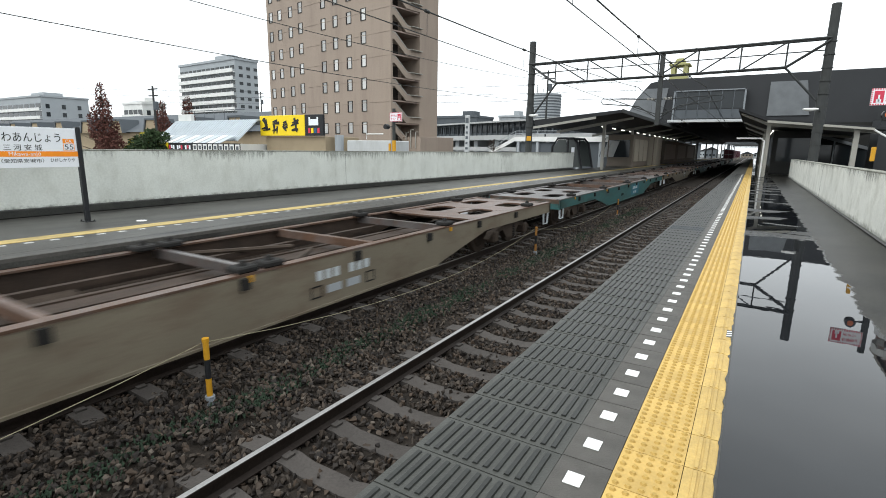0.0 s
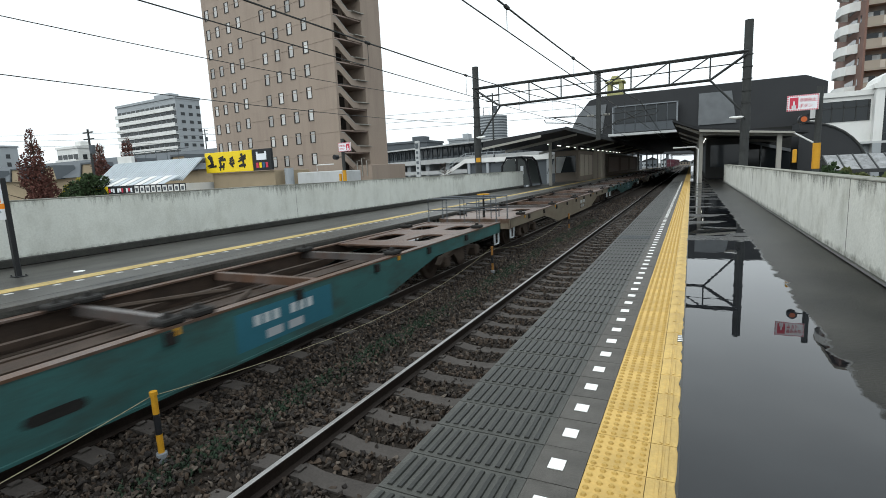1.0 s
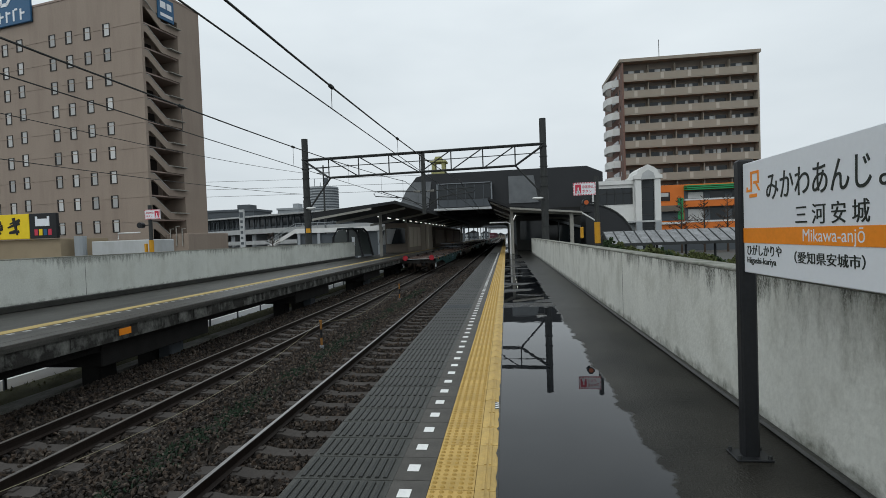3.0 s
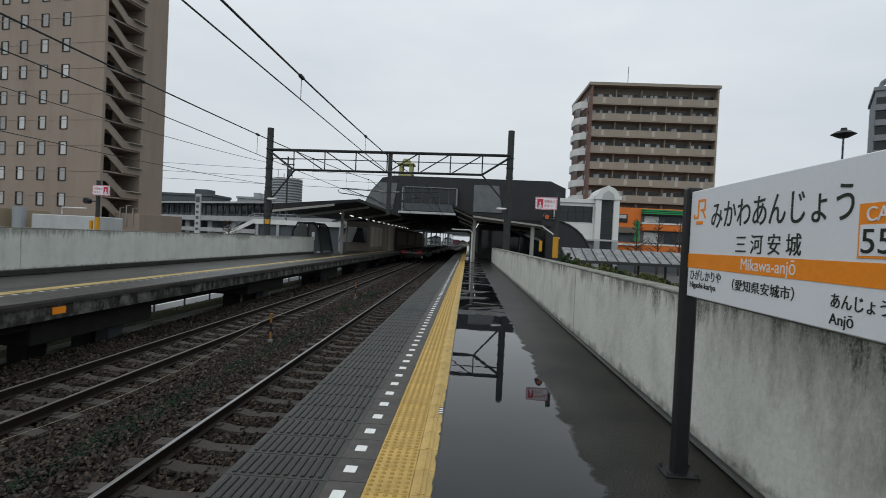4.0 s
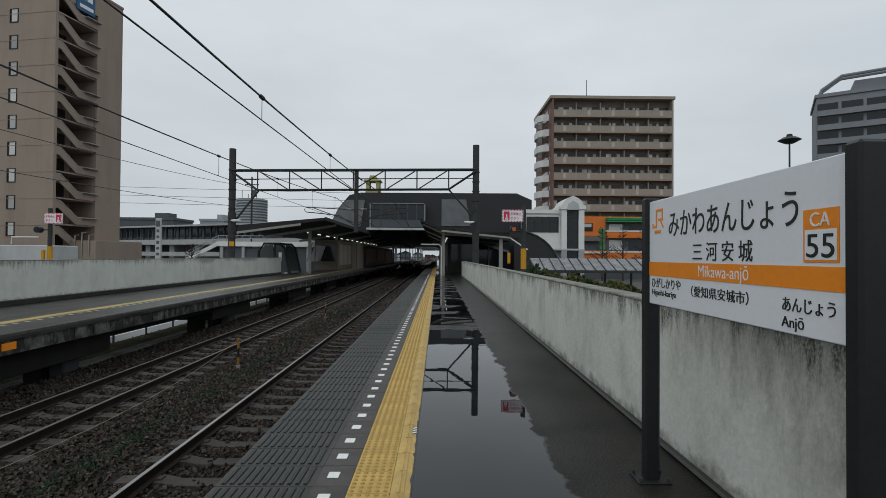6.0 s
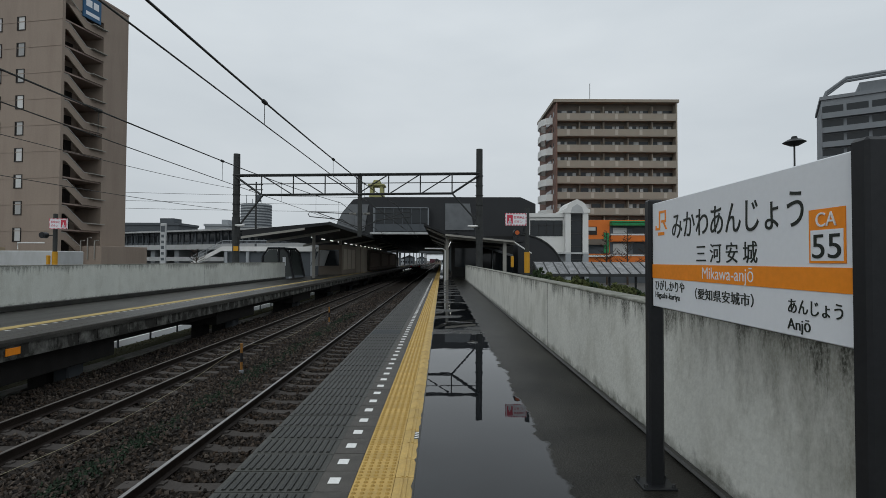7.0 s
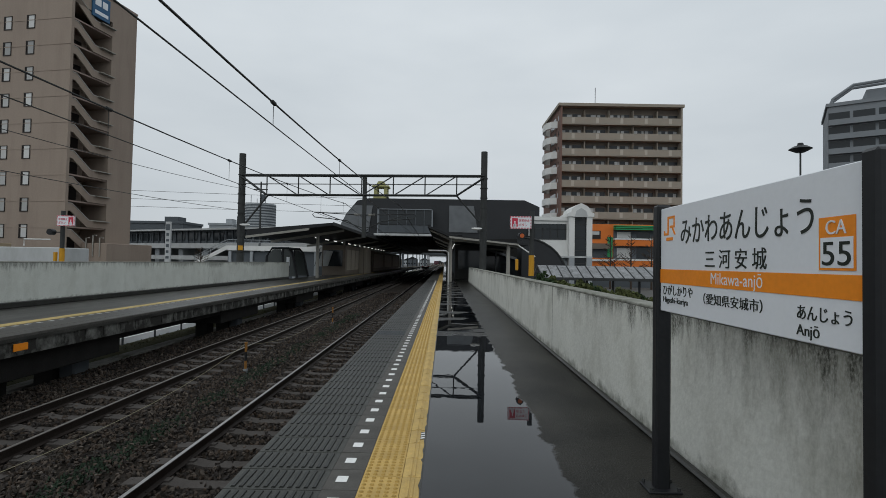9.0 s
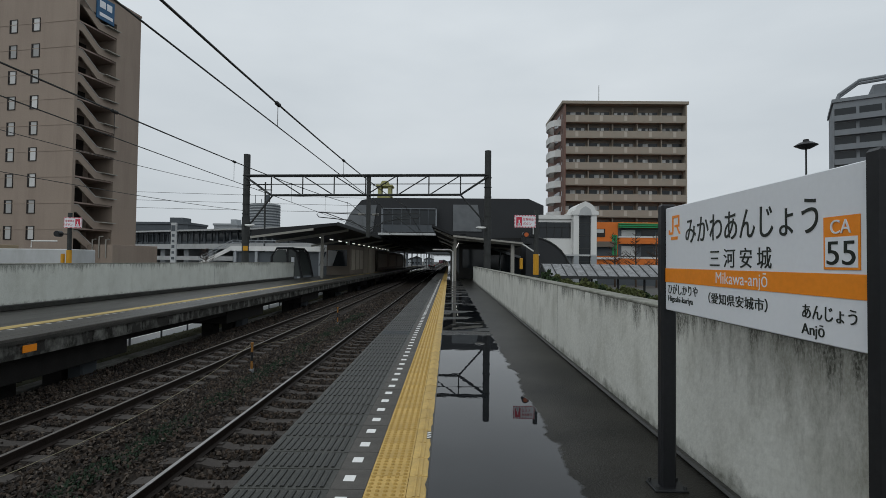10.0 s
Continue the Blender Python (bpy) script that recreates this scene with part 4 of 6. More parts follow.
def emergency_post(m, left, label):
    """A post with an emergency-stop sign, a lamp and a button box."""
    e = thing("emergency_post", m, label, "emergency post", "emergency stop posts behind the walls")
    part("pole", tube(bmesh.new(), (0, 0, -1.75), (0, 0, 2.95), 0.065, n=12), M_MAST, e, "dark round pole")
    part("sleeve", tube(bmesh.new(), (0, 0, 1.15), (0, 0, 1.72), 0.078, n=12), M_POSTYEL, e, "yellow sleeve")
    s = -1 if not left else 1
    x0, x1 = (-0.62, -0.03) if not left else (-0.12, 0.47)
    zc = 2.62
    bm = box(bmesh.new(), x0, x1, -0.11, -0.09, zc - 0.17, zc + 0.17)
    plate = part("sign_plate", bm, M_SIGN, e, "white emergency stop sign with a red saw-tooth border")
    bm = bmesh.new()
    k = 14
    for i in range(k):
        a = x0 + (x1 - x0) * i / k
        b = a + (x1 - x0) / k * 0.55
        for z in (zc - 0.17, zc + 0.142):
            box(bm, a, b, -0.114, -0.11, z, z + 0.028)
    for i in range(8):
        z = zc - 0.155 + i * 0.04
        for a in (x0, x1 - 0.03):
            box(bm, a, a + 0.025, -0.114, -0.11, z, z + 0.02)
    part("sign_border", bm, M_PINK, plate)
    fx = x0 + 0.05 if not left else x1 - 0.21
    part("hand_symbol", rounded(box(bmesh.new(), fx, fx + 0.16, -0.116, -0.11, zc - 0.12, zc + 0.12), 0.002), M_PINK, plate, "red pictogram field")
    bm = box(bmesh.new(), fx + 0.065, fx + 0.095, -0.119, -0.116, zc - 0.10, zc + 0.04)
    box(bm, fx + 0.04, fx + 0.12, -0.119, -0.116, zc - 0.12, zc - 0.05)
    part("pictogram", bm, M_SIGN, plate)
    tx = x0 + 0.235 if not left else x0 + 0.05
    for body, dz, h, wd in (("非常停止", 0.02, 0.09, 0.30), ("ボタン", -0.10, 0.095, 0.24)):
        mm = Matrix(((1, 0, 0, tx), (0, 0, -1, -0.112), (0, 1, 0, zc + dz), (0, 0, 0, 1)))
        lettering("lettering", body, h, mm, M_PINK, plate, wd, bold=0.001)
    lx = -0.3 if not left else -0.28
    bm = tube(bmesh.new(), (lx, -0.2, 2.25), (lx, -0.02, 2.25), 0.10, 0.10, 14)
    tube(bm, (lx, 0, 2.25), (0, 0, 2.25), 0.02, n=6)
    lamp = part("warning_lamp", bm, M_BLACK, e, "round warning lamp hood")
    part("lens", tube(bmesh.new(), (lx, -0.21, 2.25), (lx, -0.195, 2.25), 0.06, n=14), M_BLACK if left else M_AMBER, lamp, "unlit dark lens" if left else "amber lens")
    bx = -0.46 if not left else -0.165
    part("button_box", rounded(box(bmesh.new(), bx, bx + 0.075, -0.16, -0.05, 1.3, 1.6), 0.012), M_POSTYEL, e, "yellow push-button box")


def trackside_post(m, label="yellow and black post with a rope between the tracks", paint=None):
    paint = paint or M_POSTYEL
    p = thing("trackside_post", m, label, "marker post", "rope posts between the tracks")
    r = 0.031
    for z0, z1, mt in ((0.10, 0.30, paint), (0.30, 0.52, M_BLACK), (0.52, 0.72, paint)):
        part("band", tube(bmesh.new(), (0, 0, z0), (0, 0, z1), r, n=12), mt, p, "black band" if mt is M_BLACK else "yellow band" if mt is M_POSTYEL else "rusted orange band")
    part("cap", tube(bmesh.new(), (0, 0, 0.72), (0, 0, 0.76), 0.038, n=12), paint, p, "painted cap")
    part("base_block", rounded(tube(bmesh.new(), (0, 0, -0.06), (0, 0, 0.10), 0.055, n=12), 0.008), M_MIDGREY, p, "concrete socket")


def platform_canopy(left):
    """Steel platform roof on posts, from the wall's end onwards."""
    if left:
        c = thing("platform_canopy", ORIGIN, "dark sheet roof on beige posts over the far platform", "platform roof", "platform roofs")
        y0, y1 = 36.0, 112
        prof = [(-8.1, 4.2), (-8.1, 4.02), (-14.3, 3.18), (-14.3, 3.62)]
        posts_x = (-10.3,)
    else:
        c = thing("platform_canopy", ORIGIN, "dark sheet roof on beige posts over the near platform", "platform roof", "platform roofs")
        y0, y1 = 36.0, 112
        prof = [(-1.25, 4.15), (-1.25, 3.98), (0.4, 3.30), (6.0, 2.78), (6.0, 2.92), (0.4, 3.48)]
        posts_x = (0.45,)
    part("roof", prism(bmesh.new(), prof, "y", y0, y1), M_ROOF, c, "dark folded sheet roof")
    for i in range(8):
        y = y0 + (4.5 + i * 10.6 if left else 1.2 + i * 10.0)
        for x in posts_x:
            h = 3.5 if left else 3.25
            bm = rounded(box(bmesh.new(), x - 0.11, x + 0.11, y - 0.11, y + 0.11, 0.0, h), 0.02)
            post = part("post", bm, M_BEIGE, c, "beige steel post")
            bm = bmesh.new()
            if left:
                prism(bm, [(-8.2, 4.0), (-8.2, 3.84), (-10.3, 3.44), (-14.1, 2.82), (-14.1, 3.02)], "y", y - 0.08, y + 0.08)
            else:
                prism(bm, [(-1.1, 3.9), (-1.1, 3.78), (0.4, 3.10), (5.8, 2.62), (5.8, 2.78), (0.4, 3.30)], "y", y - 0.08, y + 0.08)
            part("rafter", bm, M_BEIGE, post)
    for i in range(14):
        y = y0 + 6 + i * 3.6
        x = -10.9 if left else 0.8
        z = 3.42 if left else 3.05
        part("tube_light", box(bmesh.new(), x - 0.03, x + 0.03, y, y + 1.2, z - 0.08, z), M_LAMP, c, "lit fluorescent tube")
    if left:
        bm = prism(bmesh.new(), [(-8.02, 4.24), (-8.02, 4.0), (-8.1, 4.0), (-8.1, 4.24)], "y", y0, y1)
        part("gutter", bm, M_STEEL, c)
        bm = prism(bmesh.new(), [(-14.35, 2.99), (-9.8, 3.62), (-9.8, 3.78), (-14.35, 3.15)], "y", y0 - 0.12, y0 - 0.02)
        part("front_beam", bm, M_BEIGE, c, "pale beam across the roof's end")
    else:
        bm = chain(bmesh.new(), [(0.3, y0 + 1.0, 0.0), (0.3, y0 + 1.0, 2.2), (0.1, y0 + 1.0, 2.35), (-1.2, y0 + 1.0, 2.35)], 0.05)
        part("downpipe", bm, M_WHITEWALL, c, "white downpipe")
        bm = prism(bmesh.new(), [(0.3, 3.24), (5.3, 2.78), (5.3, 2.90), (0.3, 3.38)], "y", y0 - 0.12, y0 - 0.02)
        part("front_beam", bm, M_BEIGE, c, "pale beam across the roof's end")
        part("end_bracket", chain(bmesh.new(), [(5.2, y0 - 0.05, 2.85), (6.5, y0 - 0.05, 2.0)], 0.05), M_WHITEWALL, c, "white sloping end bracket")
        part("end_post", box(bmesh.new(), 4.5, 4.75, y0 + 0.3, y0 + 0.55, 0.0, 2.85), M_BEIGE, c, "pale end post")


def platform_rooms():
    """Stair blocks and kiosks under the roofs."""
    # Blocks that close off the sky under the roofs, shade put into colour.
    for nm, x0, x1, y0, y1, h, m, lab in (("waiting_room", -12.3, -10.0, 70, 110, 2.9, M_RECESS, "long brown waiting room under the platform roof"),
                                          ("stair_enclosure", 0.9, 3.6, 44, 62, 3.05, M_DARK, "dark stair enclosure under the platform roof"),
                                          ("stair_enclosure", -12.2, -9.9, 50, 58, 3.0, M_RECESS, "brown stair enclosure on the far platform")):
        t = thing(nm, ORIGIN, lab, "enclosure")
        part("wall", rounded(box(bmesh.new(), x0, x1, y0, y1, 0, h), 0.03), m, t)
        for i in range(3):
            y = y0 + 0.6 + i * (y1 - y0 - 1) / 3
            xs = x1 if x0 < 0 else x0 - 0.04
            part("window", box(bmesh.new(), xs, xs + 0.04, y, y + (y1 - y0) / 4, 0.5, h - 0.4), M_BALC if x0 < 0 else M_GREYDARK, t, "dull wall panel")
        part("end_window", box(bmesh.new(), x0 + 0.3, x1 - 0.3, y0 - 0.04, y0, 0.9, h - 0.5), M_GLASS, t)
    e = thing("entrance_block", ORIGIN, "dark glazed station entrance block beside the near platform", "station entrance")
    # Shade beneath the roofs put into the near-black wall.
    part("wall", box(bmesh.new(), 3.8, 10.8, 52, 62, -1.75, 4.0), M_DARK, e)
    for i in range(5):
        part("window", box(bmesh.new(), 4.1 + i * 1.3, 5.2 + i * 1.3, 51.95, 52, -0.2 + 0.35 * (i % 2), 2.2), M_GLASS, e, "dark glazed panel")
        part("mullion", box(bmesh.new(), 3.98 + i * 1.3, 4.08 + i * 1.3, 51.9, 52, -1.7, 2.6), M_GREYWALL, e)
    part("stair_rail", prism(bmesh.new(), [(4.0, 2.9), (10.2, 1.0), (10.2, 1.25), (4.0, 3.15)], "y", 51.7, 51.85), M_SILVER, e, "pale sloping handrail")
    k = thing("stair_block", ORIGIN, "white outdoor stair rising to a landing behind the far platform roof", "stair")
    # Dark box in place of the shade below the landing.
    part("wall", box(bmesh.new(), -24.4, -12.4, 56.2, 72, -1.75, 2.3), M_GREYDARK, k, "dark wall standing for the shade under the landing")
    part("flight", prism(bmesh.new(), [(-28.2, 0.45), (-24.4, 2.5), (-24.4, 2.95), (-28.2, 0.95)], "y", 55.8, 56.0), M_WHITEWALL, k, "white sloping parapet")
    part("landing", box(bmesh.new(), -24.4, -12.4, 55.8, 56.2, 2.42, 2.95), M_WHITEWALL, k, "white landing parapet")
    for dz in (0.35, 0.65):
        part("handrail", chain(bmesh.new(), [(-28.2, 55.9, 0.95 + dz), (-24.4, 55.9, 2.95 + dz), (-19.0, 55.9, 2.95 + dz)], 0.035), M_GREYWALL, k, "pipe handrail")
    for i in range(9):
        x = -28.0 + i * 0.9
        part("baluster", tube(bmesh.new(), (x, 55.9, min(2.9, 1.0 + 0.526 * (x + 28.2))), (x, 55.9, min(3.6, 1.62 + 0.526 * (x + 28.2))), 0.03, n=5), M_GREYWALL, k)
    for i in range(5):
        part("pillar", box(bmesh.new(), -24.2 + i * 2.4, -23.9 + i * 2.4, 55.9, 56.2, -1.75, 2.42), M_GREYWALL, k)
    b = thing("waiting_shelter", ORIGIN, "glazed shelter with thick black rounded frames behind the far wall", "shelter")
    outline = [(-14.6, -0.3), (-14.6, 1.75), (-14.15, 2.42), (-12.85, 2.42), (-12.5, 2.05), (-12.05, 0.0)]
    for y in (41.0, 44.2):
        part("frame", chain(bmesh.new(), [(x, y, z) for x, z in outline], 0.10, 8), M_BLACK, b, "black rounded frame")
        part("mid_post", box(bmesh.new(), -13.35, -13.22, y - 0.06, y + 0.06, 0.0, 2.38), M_BLACK, b)
        part("pane", prism(bmesh.new(), [(-14.5, 0.1), (-13.4, 0.1), (-13.4, 2.32), (-14.1, 2.32), (-14.5, 1.7)], "y", y - 0.01, y + 0.01), M_PANE, b, "greyish glass pane")
        part("pane", prism(bmesh.new(), [(-13.2, 0.1), (-12.15, 0.1), (-12.6, 2.0), (-12.9, 2.32), (-13.2, 2.32)], "y", y - 0.01, y + 0.01), M_PANE, b)
    part("roof", box(bmesh.new(), -14.15, -12.85, 40.9, 44.3, 2.43, 2.5), M_GREYDARK, b, "flat dark roof sheet")
    part("notice", box(bmesh.new(), -12.95, -12.7, 40.95, 40.98, 1.0, 1.7), M_SIGN, b, "small white notice")
    for y0, pts, m, lab in ((47.0, [(-12.0, 0.9), (-11.65, 0.9), (-11.15, 2.4), (-11.5, 2.4)], M_GREYPALE, "pale sloping stairway side under the far roof"),
                            (58.5, [(-10.9, 0.0), (-9.15, 0.0), (-9.15, 3.0), (-10.15, 3.0)], M_BALC, "beige stairway enclosure with a sloping front")):
        e = thing("stairway", ORIGIN, lab, "stairway")
        part("panel", prism(bmesh.new(), pts, "y", y0, y0 + 3.5), m, e)
        part("handrail", chain(bmesh.new(), [(pts[0][0] - 0.2, y0 - 0.1, 0.9), (pts[3][0] - 0.2, y0 - 0.1, 2.6)], 0.04), M_SILVER, e, "metal handrail")
        part("jamb", box(bmesh.new(), pts[2][0] - 0.35, pts[2][0] - 0.27, y0 - 0.03, y0, 0.0, 2.9), M_RECESS, e, "dark vertical joint strip")


def station_bridge():
    """The station building that spans the tracks."""
    b = thing("station_bridge", ORIGIN, "charcoal station concourse building spanning both tracks", "station building")
    y0, y1 = 60, 175
    zb, zt = 4.75, 9.05
    prof = [(-12.9, 5.2), (-11.9, 7.2), (-10.6, zt - 0.3), (-9.2, zt), (9.5, zt + 0.05), (11.3, zt - 0.75), (11.3, 3.9), (2.6, 3.9), (2.0, zb), (-7.6, zb), (-8.6, 4.0), (-12.9, 4.0)]
    part("shell", prism(bmesh.new(), prof, "y", y0, y1), M_BRIDGE, b, "charcoal folded cladding")
    # window bay with a white sill beam
    bm = rounded(box(bmesh.new(), -8.4, -1.2, y0 - 1.3, y0 - 0.01, zb - 0.25, zb + 0.02), 0.03)
    part("sill_beam", bm, M_GREYPALE, b, "pale projecting sill beam")
    bay = part("window_bay", box(bmesh.new(), -8.0, -1.5, y0 - 1.1, y0 - 0.01, zb + 0.02, zb + 2.95), M_BRIDGE, b)
    for i in range(6):
        x = -7.75 + i * 1.05
        pane = part("pane", box(bmesh.new(), x + 0.05, x + 1.0, y0 - 1.13, y0 - 1.1, zb + 1.1, zb + 2.7), M_GLASS, bay, "dark window pane")
        part("spandrel", box(bmesh.new(), x + 0.05, x + 1.0, y0 - 1.125, y0 - 1.1, zb + 0.15, zb + 1.0), M_GREYDARK, bay)
        part("mullion", box(bmesh.new(), x - 0.03, x + 0.05, y0 - 1.17, y0 - 1.1, zb + 0.1, zb + 2.85), M_GREYDARK, bay)
    bm = bmesh.new()
    box(bm, -8.02, -7.86, y0 - 1.2, y0 - 1.1, zb, zb + 2.95)
    box(bm, -1.62, -1.46, y0 - 1.2, y0 - 1.1, zb, zb + 2.95)
    box(bm, -8.0, -1.48, y0 - 1.2, y0 - 1.1, zb + 2.85, zb + 2.95)
    part("bay_frame", bm, M_MIDGREY, bay, "grey window frame")
    for pts in ([(-12.8, 5.3), (-11.85, 7.2), (-10.9, 8.15), (-8.75, 8.15), (-9.2, 5.0), (-10.6, 4.6)], [(0.45, 5.1), (3.9, 5.1), (3.4, 8.3), (0.45, 8.3)]):
        part("silver_panel", prism(bmesh.new(), pts, "y", y0 - 0.12, y0 - 0.01), M_SILVER, b, "brushed silver cladding panel")
    # Near-black beam carries the shade under the concourse in its colour.
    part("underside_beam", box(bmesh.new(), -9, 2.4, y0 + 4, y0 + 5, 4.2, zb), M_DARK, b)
    bm = prism(bmesh.new(), [(2.6, 4.0), (9.5, 4.0), (6.1, 5.6)], "y", y0 - 8, y0)
    part("entrance_gable", bm, M_BRIDGE, b, "dark gabled stair roof")
    bm = prism(bmesh.new(), [(8.8, 5.0), (12.6, 0.4), (12.6, -0.2), (8.8, 4.2)], "y", 50, 54)
    part("stair_flight_roof", bm, M_ROOF, b)
    sh = thing("sign_tower", ORIGIN, "pale yellow tower with an open lantern behind the station building", "tower")
    part("tower_body", rounded(box(bmesh.new(), -13.1, -10.5, 90, 92.6, 8, 13.4), 0.1), M_PALEYEL, sh, "pale yellow shaft")
    for x in (-13.0, -11.2):
        for y in (90.1, 91.9):
            part("corner_pier", box(bmesh.new(), x, x + 0.6, y, y + 0.6, 13.4, 14.9), M_PALEYEL, sh)
    part("cornice", rounded(box(bmesh.new(), -13.3, -10.3, 89.8, 92.8, 14.9, 15.2), 0.05), M_PALEYEL, sh)
    part("cap", prism(bmesh.new(), [(-12.7, 15.2), (-10.9, 15.2), (-11.3, 16.0), (-12.3, 16.0)], "y", 90.4, 92.2), M_PALEYEL, sh)


def distant_track():
    """Masts, low buildings and an added fill bridge down the line."""
    rng = random.Random(12)
    base = thing("catenary_portal", pose(0, 125, 0), "distant catenary portal down the line", "catenary portal", "portals down the line")
    bm = bmesh.new()
    for x in (-11, 1.5):
        tube(bm, (x, 0, -1.7), (x, 0, 7.0), 0.18, n=8)
    tube(bm, (-11, 0, 6.0), (1.5, 0, 6.0), 0.12, n=6)
    tube(bm, (-11, 0, 5.2), (1.5, 0, 5.2), 0.1, n=6)
    part("frame", bm, M_STEEL, base)
    for i in range(1, 11):
        copy_thing(base, pose(0, 125 + 24 * i, 0))
    # Invented span: a dark fill for the bright gap under the concourse.
    fb = thing("footbridge", ORIGIN, "added grey bridge that fills the bright gap down the line", "footbridge")
    part("deck", box(bmesh.new(), -40, 30, 255, 259, 5.2, 6.4), M_GREYDARK, fb)
    for x in (-22, -10.5, 1.8, 14):
        part("pier", box(bmesh.new(), x, x + 1.0, 256, 258, -1.75, 5.2), M_GREYDARK, fb)
    for i in range(14):
        x0 = -60 + i * 9 + rng.uniform(-2, 2)
        h = rng.uniform(2.5, 5.5)
        t = thing("distant_house", pose(x0, 390 + rng.uniform(0, 80), -1.75), "pale distant house at the end of the line", "house", "distant houses")
        part("wall", box(bmesh.new(), -4, 4, -4, 4, 0, h), rng.choice((M_GREYDARK, M_GREYWALL, M_RECESS)), t)
        part("roof", prism(bmesh.new(), [(-4.4, h), (4.4, h), (0, h + 2)], "y", -4.3, 4.3), M_ROOF, t)
        for k in range(3):
            part("window", box(bmesh.new(), -3 + k * 2.2, -1.8 + k * 2.2, -4.03, -4.0, 1.2, 2.4), M_GLASS, t)


name_sign(Matrix(((0, 1, 0, 1.43), (-1, 0, 0, 3.35), (0, 0, 1, 0), (0, 0, 0, 1))), SIGN_TEXTS, "white station name sign with orange stripe on black posts")
name_sign(Matrix(((0, -1, 0, -10.5), (1, 0, 0, 2.62), (0, 0, 1, 0), (0, 0, 0, 1))), SIGN_TEXTS_FAR, "white station name sign on black posts before the far wall", 1.0)
gantry(32)
overhead_wires()
feeder_wires()
emergency_post(pose(2.42, 13.9, 0), False, "dark post with emergency stop sign behind the near wall")
emergency_post(pose(-12.5, 16.3, 0), True, "dark post with emergency stop sign behind the far wall")
for k in range(3):
    trackside_post(pose(-4.92, 2.86 + 9.7 * k, -1.36), paint=M_POSTRUST if k else None)
rope = bmesh.new()
pts = []
for k in range(-1, 2):
    for j in range(10):
        u = j / 10
        pts.append((-4.92 - 0.045, 2.86 + 9.7 * (k + u), -0.66 - 0.42 * 4 * u * (1 - u) * 0.9))
solid("rope", chain(rope, pts, 0.0045, 5), M_ROPE, "thin yellow and black rope strung between the marker posts", "rope")
platform_canopy(True)
platform_canopy(False)
platform_rooms()
station_bridge()
distant_track()


# ---- the town ----
def hotel():
    h = thing("hotel", pose(-41.7, 54.51, -1.75, 0, 0, -10), "tall brown tiled hotel with small windows and an open zigzag stair", "hotel")
    L, D, H = 29.8, 9.1, 34.2
    part("wall", box(bmesh.new(), -L, -3.6, 0, D, 0, H), M_HOTEL, h, "brown tiled facade")
    part("front_wall", box(bmesh.new(), -3.6, 0, 0, 0.35, 0, H), M_HOTEL, h)
    part("side_wall", box(bmesh.new(), -3.6, 0, 5.4, D, 0, H), M_HOTEL, h)
    part("stair_head", box(bmesh.new(), -3.6, 0, 0.35, 5.4, H - 2.6, H), M_HOTEL, h)
    bm = box(bmesh.new(), -L - 0.06, 0.06, -0.06, D + 0.06, H, H + 0.25)
    part("parapet_cap", bm, M_HOTELTRIM, h)
    for i in range(10):
        bm = box(bmesh.new(), -L - 0.02, -0.0, -0.035, 0.0, 3.35 + 2.92 * i, 3.43 + 2.92 * i)
        part("floor_band", bm, M_HOTEL, h)
    # windows: dark frame, pale curtained pane, small sill
    fr = bmesh.new()
    for a in ((-0.55, -0.48, 0, 1.55), (0.48, 0.55, 0, 1.55), (-0.55, 0.55, 1.48, 1.55), (-0.55, 0.55, 0, 0.09)):
        box(fr, a[0], a[1], -0.07, 0.03, a[2], a[3])
    box(fr, -0.50, -0.30, -0.02, 0.03, 0.05, 1.5)
    frame_me = to_mesh("window_frame", fr, M_FRAME)
    pane_me = to_mesh("pane", box(bmesh.new(), -0.30, 0.48, -0.02, 0.03, 0.09, 1.48), M_CURTAIN)
    for row in range(10):
        for col in (28.5, 25.9, 22.85, 20.15, 14.35, 11.5, 8.45, 5.35):
            w = part("window", frame_me, None, h, "dark framed narrow window")
            w.location = (-col, 0, 28.72 - 2.95 * row + (0.25 if col == 20.15 else 0.0))
            part("pane", pane_me, None, w)
    # stair parapets: a sloping flight and a landing on each floor
    for i in range(11):
        z = 1.2 + 2.92 * i
        bm = prism(bmesh.new(), [(0.35, z + 2.0), (0.8, z + 2.0), (3.0, z + 0.3), (5.4, z + 0.3), (5.4, z - 0.5), (2.85, z - 0.5), (0.7, z + 1.2), (0.35, z + 1.2)], "x", -0.16, 0.0)
        flight = part("stair_parapet", bm, M_HOTEL, h, "brown sloping stair parapet")
        bm = prism(bmesh.new(), [(0.35, z + 2.0), (0.82, z + 2.0), (3.02, z + 0.3), (5.4, z + 0.3), (5.4, z + 0.39), (3.05, z + 0.39), (0.85, z + 2.09), (0.35, z + 2.09)], "x", -0.20, 0.03)
        part("coping", bm, M_BEIGE, flight, "pale coping")
        part("landing", box(bmesh.new(), -3.6, -0.16, 0.36, 5.39, z - 0.68, z - 0.52), M_HOTELTRIM, flight)
        part("stair_door", box(bmesh.new(), -3.6, -3.5, 3.7, 4.6, z - 0.5, z + 1.5), M_FRAME, flight)
        part("ledge", box(bmesh.new(), 0.0, 0.45, 3.6, 5.6, z + 0.25, z + 0.33), M_BEIGE, flight, "pale ledge")
    # roof signs as plain shapes
    sg = part("roof_sign", rounded(box(bmesh.new(), -27.6, -17.4, -0.35, -0.07, H - 1.8, H + 4.6), 0.05), M_BLUE, h, "large dark blue roof sign with white shapes")
